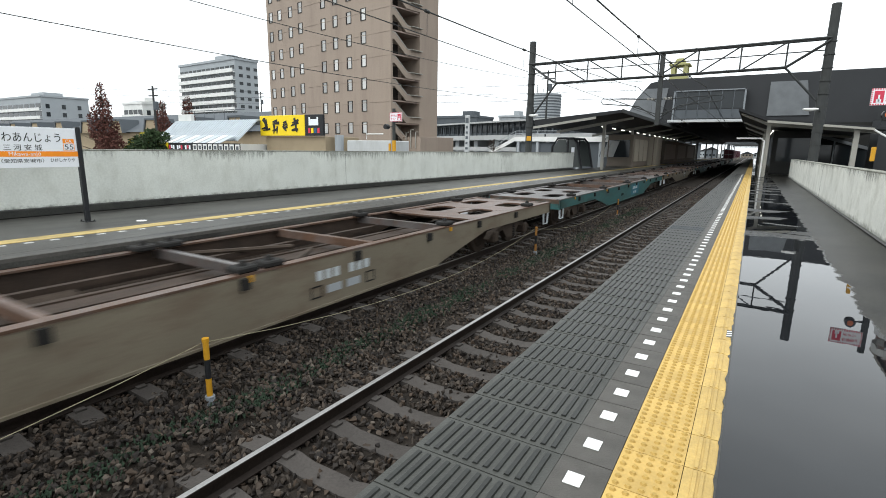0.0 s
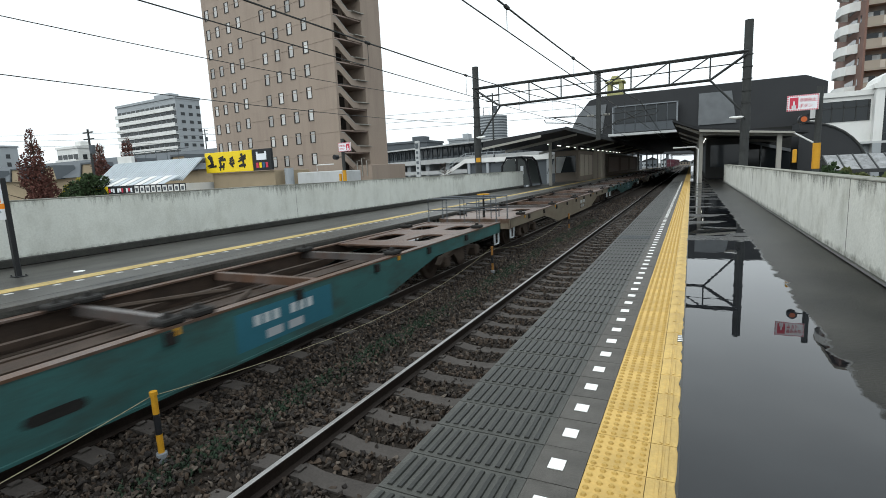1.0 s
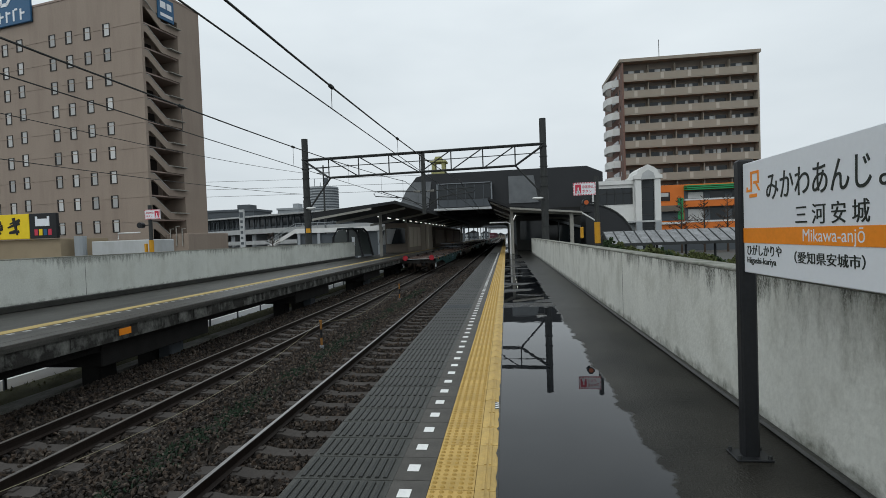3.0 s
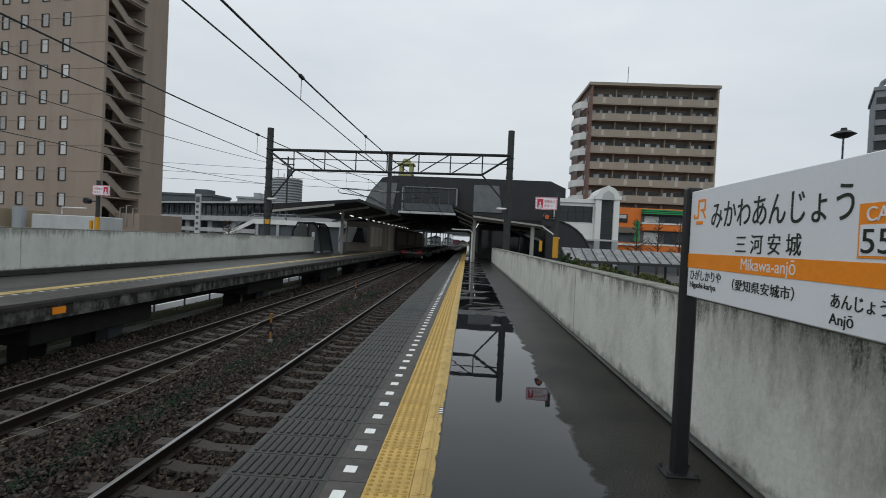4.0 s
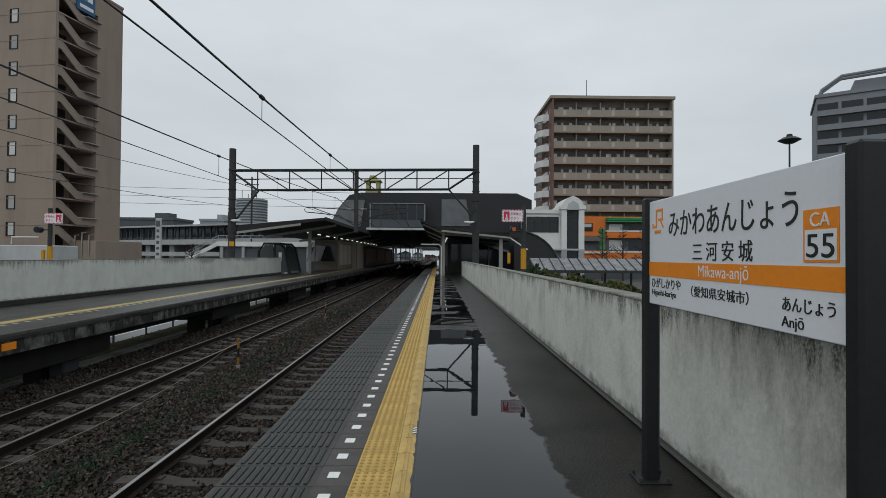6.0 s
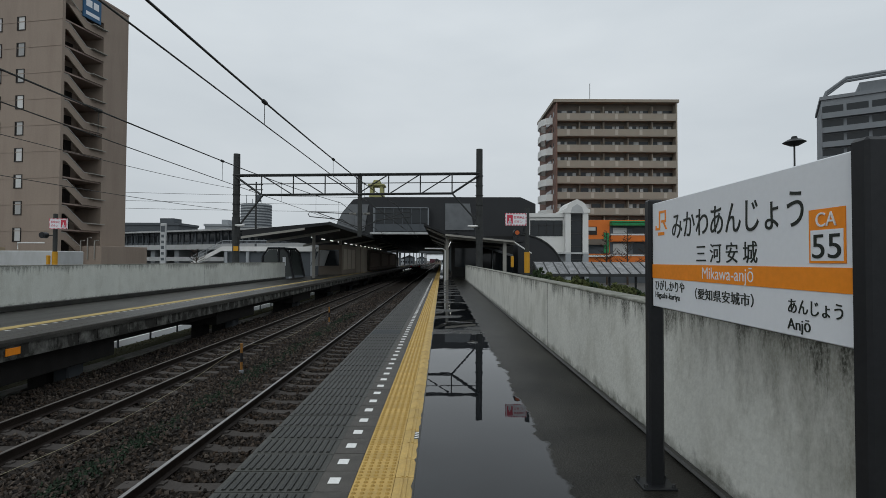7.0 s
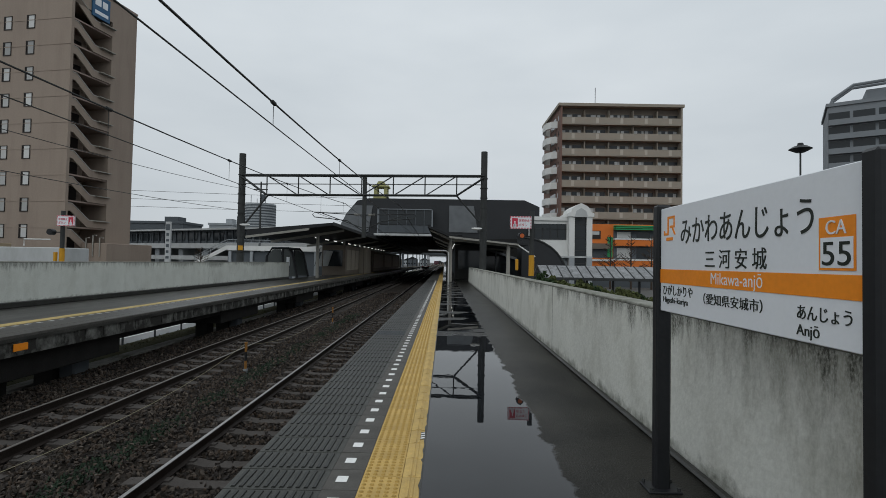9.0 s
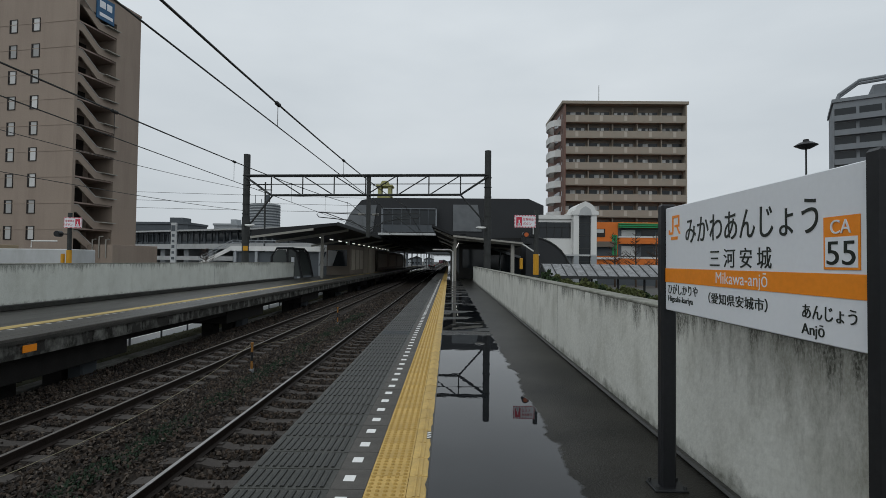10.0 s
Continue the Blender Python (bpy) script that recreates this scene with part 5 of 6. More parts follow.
    bm = bmesh.new()
    def stroke(pts, w=0.28, y=-0.39):
        for a, b in zip(pts[:-1], pts[1:]):
            d = Vector((b[0] - a[0], b[1] - a[1])).normalized() * (w / 2)
            prism(bm, [(a[0] + d.y, a[1] - d.x), (b[0] + d.y, b[1] - d.x), (b[0] - d.y, b[1] + d.x), (a[0] - d.y, a[1] + d.x)], "y", y, -0.35)
    z = H + 1.5
    stroke([(-25.1, z - 0.6), (-23.5, z + 2.6), (-22.9, z - 0.6)], 0.5)
    stroke([(-22.5, z + 2.6), (-21.1, z + 2.2), (-21.4, z + 1.1), (-20.8, z + 0.2), (-21.5, z - 0.6), (-22.6, z - 0.6), (-22.5, z + 2.6)], 0.45)
    for k in range(7):
        x = -26.9 + k * 1.28
        c, d = z - 2.2 + 0.3 * (k % 3), z - 1.95 + 0.3 * (k % 3)
        shape = [(x, z - 2.9), (x + 0.3, z - 2.9), (x + 0.3, c), (x + 0.85, c), (x + 0.85, d), (x + 0.3, d), (x + 0.3, z - 1.5), (x, z - 1.5)]
        part("letter_shape", prism(bmesh.new(), shape, "y", -0.39, -0.35), M_SIGN, sg)
    part("sign_shapes", bm, M_SIGN, sg, "white emblem and letter shapes")
    s2 = part("side_sign", rounded(box(bmesh.new(), 0.0, 0.2, 2.4, 4.8, H - 3.1, H - 0.4), 0.03), M_BLUE, h, "small blue side sign")
    bm = box(bmesh.new(), 0.2, 0.23, 2.7, 3.5, H - 1.7, H - 0.9)
    box(bm, 0.2, 0.23, 3.7, 4.4, H - 1.7, H - 0.9)
    box(bm, 0.2, 0.23, 2.7, 4.5, H - 2.7, H - 2.3)
    part("sign_shapes", bm, M_SIGN, s2)
    part("annex", rounded(box(bmesh.new(), 0, 3.3, 2.2, 9, 0, 4.7), 0.03), M_HOTEL, h, "low brown annex")
    for k in range(3):
        part("annex_pipe", chain(bmesh.new(), [(0.7 + k * 0.9, 2.1, 3.2), (0.7 + k * 0.9, 2.1, 5.3 + 0.3 * (k % 2)), (1.2 + k * 0.9, 2.1, 5.3 + 0.3 * (k % 2))], 0.06), M_BEIGE, h, "pale roof pipe")
    part("penthouse", box(bmesh.new(), -14, -7, 2.5, 7.5, H, H + 2.4), M_HOTEL, h)


def apartment(m, w, d, floors, fh, label, wall, balc, bays, curved=True):
    a = thing("apartment_building", m, label, "apartment building")
    H = floors * fh + 0.35
    part("wall", box(bmesh.new(), 0, w, 1.5, d, 0, H), wall, a)
    # Recess shade put into the wall colour behind the balconies.
    part("recessed_wall", box(bmesh.new(), 0.26, w - 0.26, 1.47, 1.497, 0, H), M_RECESS, a, "shaded tan wall behind the balconies")
    part("roof", box(bmesh.new(), -0.5, w + 0.3, -0.2, d + 0.3, H, H + 0.55), balc, a, "flat roof slab")
    part("end_wall", box(bmesh.new(), -0.02, 0.25, 0.0, 1.5, 0, H), wall, a)
    part("end_wall", box(bmesh.new(), w - 0.25, w + 0.02, 0.0, 1.5, 0, H), balc, a)
    win = to_mesh("window", box(bmesh.new(), 0, 1.7, 1.42, 1.47, 0, 1.95), M_GLASS)
    shutter = to_mesh("panel", box(bmesh.new(), 0, 0.42, 1.36, 1.47, 0, 1.9), M_GREYPALE)
    bw = w / bays
    curtain = to_mesh("curtain", box(bmesh.new(), 0, 0.62, 1.385, 1.42, 0.12, 1.85), M_CURTAIN)
    rng = random.Random(77)
    div = to_mesh("divider", box(bmesh.new(), -0.05, 0.05, 0.35, 1.5, 0, fh - 0.3), balc)
    for f in range(floors):
        z = f * fh
        bm = box(bmesh.new(), 0.26, w - 0.26, 0, 0.14, z + 0.02, z + 1.25)
        bal = part("balcony", bm, balc, a, "beige balcony parapet")
        part("slab", box(bmesh.new(), 0.26, w - 0.26, 0.02, 1.5, z - 0.15, z + 0.02), balc, bal)
        for i in range(bays):
            bm = box(bmesh.new(), bw * i + bw * 0.44, bw * i + bw * 0.56, -0.02, 0.0, z + 0.1, z + 1.15)
            part("parapet_panel", bm, M_BALCPALE, bal, "paler parapet insert")
        for i in range(bays):
            for k in (0.1, 0.55):
                o = part("window", win, None, a)
                o.location = (bw * (i + k), 0, z + 0.25)
                if rng.random() < 0.7:
                    o = part("curtain", curtain, None, a)
                    o.location = (bw * (i + k) + rng.choice((0.08, 0.95)), 0, z + 0.25)
            o = part("panel", shutter, None, a)
            o.location = (bw * (i + 0.42), 0, z + 0.2)
            if i:
                o = part("divider", div, None, a)
                o.location = (bw * i, 0, z)
    if curved:
        for f in range(floors):
            z = f * fh
            pts = [(0.0, 3.0), (-1.2, 3.4), (-1.9, 4.6), (-2.1, 6.5), (-1.9, 8.4), (-1.2, 9.6), (0.0, 10.0), (0.0, 9.8), (-1.0, 9.4), (-1.7, 8.3), (-1.9, 6.5), (-1.7, 4.7), (-1.0, 3.6), (0.0, 3.2)]
            o = part("side_balcony", prism(bmesh.new(), pts, "z", z - 0.1, z + 1.2), M_WHITEWALL, a, "white rounded corner balcony")
            part("side_window", box(bmesh.new(), -0.04, 0.02, 4, 9, z + 0.3, z + 2.2), M_GLASS, o)
            part("side_window", box(bmesh.new(), -0.04, 0.02, 1.9, 2.4, z + 1.0, z + 2.0), M_GLASS, o)
    part("antenna", tube(bmesh.new(), (w * 0.33, 4, H), (w * 0.33, 4, H + 5), 0.06, n=5), M_STEEL, a)
    return a


def slab_block(m, w, d, h, fh, bay, label, wall, strip, category="apartment building"):
    """A far block of flats with storeys of windows."""
    a = thing("apartment_building" if category == "apartment building" else "office_building", m, label, category)
    part("wall", box(bmesh.new(), 0, w, 0, d, 0, h), wall, a)
    part("roof", box(bmesh.new(), -0.3, w + 0.3, -0.3, d + 0.3, h, h + 0.7), wall, a)
    part("lift_house", box(bmesh.new(), w * 0.55, w * 0.8, d * 0.3, d * 0.7, h + 0.7, h + 2.4), wall, a)
    n = int(w / bay)
    win = to_mesh("window", box(bmesh.new(), 0.15, bay * 0.9, -0.05, 0.02, 0.9, fh - 0.35), M_GLASS)
    win2 = to_mesh("window", box(bmesh.new(), w - 0.02, w + 0.05, 0.3, 1.6, 0.9, fh - 0.5), M_GLASS)
    for f in range(int(h / fh)):
        part("balcony", box(bmesh.new(), 0.1, w - 0.1, -1.0, -0.85, f * fh - 0.1, f * fh + 1.05), strip, a)
        part("slab", box(bmesh.new(), 0.1, w - 0.1, -0.9, 0.0, f * fh - 0.1, f * fh + 0.05), strip, a)
        for i in range(n):
            o = part("window", win, None, a)
            o.location = (i * w / n, 0, f * fh)
        for k in range(3):
            o = part("window", win2, None, a)
            o.location = (0, 1 + k * d / 3, f * fh)
    return a


def orange_shop():
    s = thing("shop_building", pose(20.5, 74, -1.75), "orange shop building with green awning and white sills", "shop")
    part("wall", box(bmesh.new(), 0, 22, 0, 12, 0, 9.3), M_ORANGEWALL, s)
    for k in range(3):
        part("awning", prism(bmesh.new(), [(-1.2, 8.42 + k * 0.24), (0, 8.48 + k * 0.24), (0, 8.66 + k * 0.24), (-1.2, 8.58 + k * 0.24)], "x", 4.4, 22), M_GREEN, s, "green awning slat")
    for z0, z1, b0, b1 in ((7.2, 8.4, 6.1, 7.0), (4.2, 6.05, 2.85, 3.95)):
        # No opening is cut: a dark strip stands for the gallery's shade.
        part("gallery", box(bmesh.new(), 4.4, 22, -0.06, 0, z0, z1), M_GREYDARK, s, "flat dark strip for the shade in the gallery")
        part("balcony_front", box(bmesh.new(), 4.4, 22.05, -0.7, -0.55, b0, b1), M_ORANGEWALL, s, "orange balcony front")
        part("sill_band", box(bmesh.new(), 4.35, 22.1, -0.75, 0, b1, b1 + 0.22), M_WHITEWALL, s, "white band")
        for i in range(6):
            part("gallery_window", box(bmesh.new(), 4.9 + i * 2.9, 6.9 + i * 2.9, -0.1, -0.06, z0 + 0.1, z1 - 0.25), M_GLASS if i % 3 else M_CURTAIN, s, "glazed shop window")
    part("side_window", box(bmesh.new(), 1.0, 2.5, -0.08, 0, 7.1, 8.3), M_FRAME, s, "dark framed window")
    part("lit_panel", box(bmesh.new(), 1.15, 2.3, -0.1, -0.08, 7.7, 8.2), M_CURTAIN, s, "pale window pane")
    # Doorway shade drawn as a flat dark panel on the wall.
    part("entrance", box(bmesh.new(), 0.6, 4.2, -0.08, 0, 4.3, 6.0), M_GREYDARK, s, "flat dark panel for the shade in the entrance")
    part("entrance_hood", box(bmesh.new(), 0.6, 3.6, -0.8, 0, 5.6, 6.4), M_RECESS, s, "brown hood")
    part("banner", box(bmesh.new(), 3.5, 4.25, -0.16, -0.09, 4.4, 7.4), M_GREEN, s, "green hanging banner")
    part("low_band", box(bmesh.new(), 0.0, 4.4, -0.3, 0, 3.8, 4.1), M_WHITEWALL, s)
    part("ground_floor", box(bmesh.new(), 0.2, 21.8, -0.12, 0, 0, 2.5), M_GREYDARK, s, "dark ground floor front")


def entrance_tower():
    t = thing("entrance_tower", pose(11.3, 45.5, -1.75), "white arched lift tower of the station entrance", "tower")
    bm = box(bmesh.new(), 0.0, 0.5, 0, 3.2, 0, 7.6)
    box(bm, 1.6, 2.1, 0, 3.2, 0, 7.6)
    box(bm, 0.0, 2.1, 0.8, 3.2, 0, 7.6)
    part("wall", bm, M_WHITEWALL, t, "white tower walls")
    arc = [(-0.15, 7.6), (2.25, 7.6), (2.25, 7.9), (1.95, 8.05), (1.85, 8.35), (1.55, 8.6), (1.05, 8.85), (0.55, 8.6), (0.25, 8.35), (0.15, 8.05), (-0.15, 7.9)]
    part("arch_top", prism(bmesh.new(), arc, "y", -0.1, 3.2), M_WHITEWALL, t, "white arched gable")
    part("arch_recess", prism(bmesh.new(), [(0.45, 7.55), (1.65, 7.55), (1.5, 8.1), (1.05, 8.4), (0.6, 8.1)], "y", -0.14, -0.1), M_GREYPALE, t)
    glass = part("glass_shaft", box(bmesh.new(), 0.5, 1.6, 0.25, 0.8, 0.6, 7.5), M_GLASS, t, "dark glass lift shaft")
    for i in range(6):
        part("mullion", box(bmesh.new(), 0.5, 1.6, 0.22, 0.25, 0.9 + i * 1.2, 0.96 + i * 1.2), M_STEEL, glass)
    part("side_wing", box(bmesh.new(), -3.2, 0, 0.6, 3.0, 0, 7.55), M_WHITEWALL, t, "white link corridor")
    part("wing_cap", box(bmesh.new(), -3.3, 0, 0.45, 3.1, 7.25, 7.6), M_WHITEWALL, t)
    glass = part("wing_window", box(bmesh.new(), -3.1, -0.12, 0.56, 0.6, 5.5, 6.95), M_GLASS, t, "dark strip window")
    for k in range(5):
        part("mullion", box(bmesh.new(), -3.05 + k * 0.7, -2.99 + k * 0.7, 0.52, 0.56, 5.5, 6.95), M_STEEL, glass)
    part("mullion", box(bmesh.new(), -3.1, -0.12, 0.52, 0.558, 6.45, 6.52), M_STEEL, glass)
    part("string_course", box(bmesh.new(), -3.2, 2.12, -0.04, 0.58, 3.85, 4.0), M_GREYPALE, t)
    part("lower_facing", box(bmesh.new(), -3.2, -0.02, 0.57, 0.6, 0, 3.85), M_GREYWALL, t, "grey tiled lower wall")
    for x in (0.0, 1.6):
        part("lower_facing", box(bmesh.new(), x + 0.003, x + 0.497, -0.03, 0.0, 0, 3.85), M_GREYWALL, t)
    arch = [(-4.7, 0.0)] + [(-4.7 + 3.9 * math.sin(k * math.pi / 18), 2.0 + 3.5 * math.cos(k * math.pi / 18)) for k in range(10)] + [(-0.8, 0.0)]
    roof = part("stair_hood", prism(bmesh.new(), arch, "y", -2.6, 0.3), M_BRIDGE, t, "dark rounded stair hood")
    part("hood_rim", chain(bmesh.new(), [(x, -2.62, z) for x, z in arch[1:-1]], 0.08), M_STEEL, roof, "steel rim")


def walkway_shelter():
    s = thing("walkway_shelter", ORIGIN, "covered walkway with pale translucent roof panels on dark posts", "shelter")
    y, z = 27.0, 0.80
    for i in range(22):
        x = 5.0 + i * 0.52
        bm = prism(bmesh.new(), [(y - 1.5, z), (y - 1.5, z + 0.03), (y, z + 0.62), (y + 1.5, z + 0.03), (y + 1.5, z), (y, z + 0.58)], "x", x + 0.02, x + 0.49)
        part("roof_panel", bm, M_SHELTER, s, "pale translucent roof panel")
        bm = prism(bmesh.new(), [(y - 1.53, z - 0.04), (y - 1.53, z + 0.05), (y, z + 0.65), (y, z + 0.56)], "x", x - 0.02, x + 0.02)
        part("glazing_bar", bm, M_STEEL, s)
    part("eaves_beam", box(bmesh.new(), 5.5, 17.2, y - 1.6, y - 1.5, z - 0.12, z + 0.02), M_STEEL, s)
    for i in range(9):
        x = 6.0 + i * 1.35
        part("post", tube(bmesh.new(), (x, y - 1.2, -1.75), (x, y - 1.2, z), 0.06, n=8), M_BLACK, s, "slim dark post")


def street_lamp(m):
    s = thing("street_lamp", m, "dark mushroom-topped plaza lamp on a slim pole", "street lamp")
    part("pole", tube(bmesh.new(), (0, 0, 0), (0, 0, 9.1), 0.055, 0.04, 10), M_STEEL, s)
    bm = tube(bmesh.new(), (0, 0, 9.05), (0, 0, 9.22), 0.2, 0.52, 16)
    tube(bm, (0, 0, 9.22), (0, 0, 9.36), 0.52, 0.3, 16)
    tube(bm, (0, 0, 9.36), (0, 0, 9.52), 0.16, 0.12, 12)
    part("lamp_head", bm, M_BLACK, s, "dark disc-shaped lamp head")


def leaf_clumps(rng, centre, size, count, leaf, conic=False):
    """Many small tilted leaf faces inside an uneven envelope."""
    verts, faces = [], []
    for _ in range(count):
        while True:
            p = Vector((rng.uniform(-1, 1), rng.uniform(-1, 1), rng.uniform(-1, 1)))
            lim = (1 - (p.z + 1) / 2) ** 0.65 * 0.95 + 0.05 if conic else 1.0
            r = math.hypot(p.x, p.y) if conic else p.length
            if r < lim * (0.72 + 0.42 * noise.noise(p * 2.3 + Vector(centre))) and rng.random() < 0.35 + 0.65 * r / max(lim, 0.05):
                break
        c = Vector(centre) + Vector((p.x * size[0], p.y * size[1], p.z * size[2]))
        e = Euler((rng.uniform(0, 6.3), rng.uniform(0, 6.3), rng.uniform(0, 6.3))).to_matrix()
        k = len(verts)
        s = leaf * rng.uniform(0.6, 1.4)
        for q in ((-s, -s * 0.5, 0), (s * 0.2, -s * 0.6, 0.1 * s), (s, s * 0.1, 0), (-s * 0.1, s * 0.7, 0.15 * s)):
            verts.append(c + e @ Vector(q))
        faces.append((k, k + 1, k + 2, k + 3))
    me = bpy.data.meshes.new("crown")
    me.from_pydata([tuple(v) for v in verts], [], faces)
    return me


def conifer(m, h, leaf_mat, label, seed, bare=False, wide=0.27):
    rng = random.Random(seed)
    t = thing("conifer_tree" if not bare else "bare_tree", m, label, "tree")
    bm = tube(bmesh.new(), (0, 0, 0), (0, 0, h * 0.97), 0.02 * h, 0.005 * h, 8)
    for i in range(46):
        z = h * rng.uniform(0.12, 0.95)
        a, l = rng.uniform(0, 6.3), (h - z) * rng.uniform(0.2, 0.36) + 0.3
        tube(bm, (0, 0, z), (math.cos(a) * l, math.sin(a) * l, z + l * 0.45), 0.008 * h * (1 - z / h) + 0.022, 0.014, 5)
        for _ in range(3 if bare else 0):
            b, k = a + rng.uniform(-0.9, 0.9), rng.uniform(0.4, 0.9)
            p = Vector((math.cos(a) * l * k, math.sin(a) * l * k, z + l * 0.45 * k))
            tube(bm, p, p + Vector((math.cos(b), math.sin(b), 0.8)) * l * 0.4, 0.022, 0.012, 4)
    part("trunk", bm, M_BARK, t, "thin tapering trunk and limbs")
    if not bare:
        me = leaf_clumps(rng, (0, 0, h * 0.56), (h * wide, h * wide, h * 0.46), 5200, h * 0.0125, True)
        me.materials.append(leaf_mat)
        part("crown", me, leaf_mat, t)
    return t


def broad_tree(m, h, leaf_mat, label, seed, width=0.5):
    rng = random.Random(seed)
    t = thing("shrub" if h < 3.2 else "broadleaf_tree", m, label, "shrub" if h < 3.2 else "tree")
    bm = tube(bmesh.new(), (0, 0, 0), (0, 0, h * 0.5), 0.03 * h, 0.018 * h, 8)
    for i in range(14):
        a = rng.uniform(0, 6.3)
        z = h * rng.uniform(0.2, 0.5)
        tube(bm, (0, 0, z), (math.cos(a) * h * width * 0.7, math.sin(a) * h * width * 0.7, z + h * 0.35), 0.012 * h, 0.005 * h, 5)
    part("trunk", bm, M_BARK, t)
    me = leaf_clumps(rng, (0, 0, h * 0.6), (h * width, h * width, h * 0.42), 2800, h * 0.03)
    me.materials.append(leaf_mat)
    part("crown", me, leaf_mat, t)
    return t


def restaurant():
    """The low sheds behind the far wall, with the yellow board over them."""
    b = thing("restaurant_building", ORIGIN, "low shed with corrugated grey roof and striped awning", "shed")
    part("wall", box(bmesh.new(), -60, -45.6, 34, 44, -1.75, 1.6), M_WHITEWALL, b)
    bm = bmesh.new()
    for i in range(48):
        x = -60.3 + i * 0.31
        prism(bm, [(33.6, 2.0), (33.6, 1.92), (36.2, 4.1), (44.2, 4.1), (44.2, 4.2), (36.2, 4.2)], "x", x, x + 0.2)
        prism(bm, [(33.6, 1.92), (33.6, 1.86), (36.2, 4.04), (44.2, 4.04), (44.2, 4.1), (36.2, 4.1)], "x", x + 0.2, x + 0.31)
    tagged(part("roof", bm, M_SHEET, b, "ribbed grey sheet roof"), kind="stuff")
    for i in range(12):
        x = -60 + i * 1.2
        bm = prism(bmesh.new(), [(31.8, 1.6), (31.8, 1.65), (33.7, 2.45), (33.7, 2.4)], "x", x + 0.05, x + 1.0)
        part("awning_strip", bm, M_SHEET if i % 2 else M_WHITEWALL, b, "pale awning strip")
    x = -57.0
    for i in range(13):
        wd = 2.3 if i == 0 else 1.4 if i < 4 else 0.80
        ps = part("poster", box(bmesh.new(), x, x + wd, 31.7, 31.75, 0.75, 1.62), M_BOARDYEL if i == 0 else M_BLACK, b, "small menu poster")
        if i == 0:
            part("poster_mark", box(bmesh.new(), x + 0.35, x + 1.7, 31.68, 31.70, 1.0, 1.35), M_BLACK, ps)
        elif i < 4:
            for k in range(3):
                part("poster_mark", box(bmesh.new(), x + 0.12 + k * 0.36, x + 0.38 + k * 0.36, 31.68, 31.70, 0.95 + 0.1 * (k % 2), 1.38), (M_SIGN, M_PINK, M_SIGN)[(k + i) % 3], ps)
        else:
            part("poster_mark", box(bmesh.new(), x + 0.09, x + wd - 0.09, 31.68, 31.70, 0.86, 1.52), M_WHITEWALL, ps, "white sheet")
            part("poster_mark", box(bmesh.new(), x + 0.22, x + wd - 0.22, 31.665, 31.68, 1.0, 1.36), M_GREYDARK, ps)
        x += wd + 0.06
    part("parapet", box(bmesh.new(), -60.4, -57.8, 36.6, 37.0, 3.2, 5.0), M_WHITEWALL, b, "white roof parapet")
    for i in range(6):
        part("roof_rail", chain(bmesh.new(), [(-60.2 + i * 1.9, 37.4, 4.2), (-60.2 + i * 1.9, 37.4, 5.4), (-58.5 + i * 1.9, 37.4, 5.4)], 0.05), M_GREYDARK, b, "dark roof rail")
    a = thing("billboard", ORIGIN, "yellow and black billboard on a tan plinth building", "billboard")
    part("plinth_building", rounded(box(bmesh.new(), -45.2, -36.5, 37.0, 42, -1.75, 2.45), 0.03), M_TAN, a, "tan plinth building")
    board = part("board", rounded(box(bmesh.new(), -45.6, -38.9, 36.6, 36.9, 2.5, 4.55), 0.03), M_BOARDYEL, a, "yellow board with black brush shapes")
    bm = bmesh.new()
    rng = random.Random(11)
    for k in range(4):
        cx = -44.6 + k * 1.45
        s = (0.62, 0.55, 0.38, 0.62)[k]
        for j in range(7):
            # short brush strokes that taper to one end
            x, z = cx + rng.uniform(-0.45, 0.45) * s, 3.5 + rng.uniform(-0.9, 0.9) * s
            t, h, q = rng.choice((0.15, 0.3, 1.4, 1.75, 2.3)), rng.uniform(0.55, 0.95) * s, rng.uniform(0.10, 0.17)
            c, e = math.cos(t), math.sin(t)
            prism(bm, [(x - c * h - e * q * 0.4, z - e * h + c * q * 0.4), (x - c * h + e * q * 0.4, z - e * h - c * q * 0.4), (x + c * h + e * q, z + e * h - c * q), (x + c * h - e * q, z + e * h + c * q)], "y", 36.57 - j * 0.004, 36.6)
    part("brush_shapes", bm, M_BLACK, board, "black brush strokes")
    blk = part("side_board", rounded(box(bmesh.new(), -38.88, -36.4, 36.6, 36.9, 2.5, 4.55), 0.03), M_BLACK, a, "black side board with coloured shapes")
    bm = box(bmesh.new(), -38.3, -37.0, 36.57, 36.6, 3.5, 4.1)
    box(bm, -38.3, -38.1, 36.57, 36.6, 4.1, 4.3)
    box(bm, -37.2, -37.0, 36.57, 36.6, 4.1, 4.3)
    part("emblem_shape", bm, M_SIGN, blk)
    for i, mt in enumerate((M_PINK, M_BOARDYEL, M_BLUE, M_PINK)):
        part("letter_shape", box(bmesh.new(), -38.4 + i * 0.42, -38.1 + i * 0.42, 36.57, 36.6, 2.75, 3.25), mt, blk)
    w = thing("roof_tank", ORIGIN, "white rooftop unit behind the far wall", "roof unit")
    part("tank", rounded(box(bmesh.new(), -34.6, -29.2, 38, 41, -1.75, 2.1), 0.06), M_GREYPALE, w)
    part("pipe", chain(bmesh.new(), [(-32, 37.9, 2.2), (-32, 37.9, 2.7), (-30, 37.9, 2.7)], 0.05), M_WHITEWALL, w)
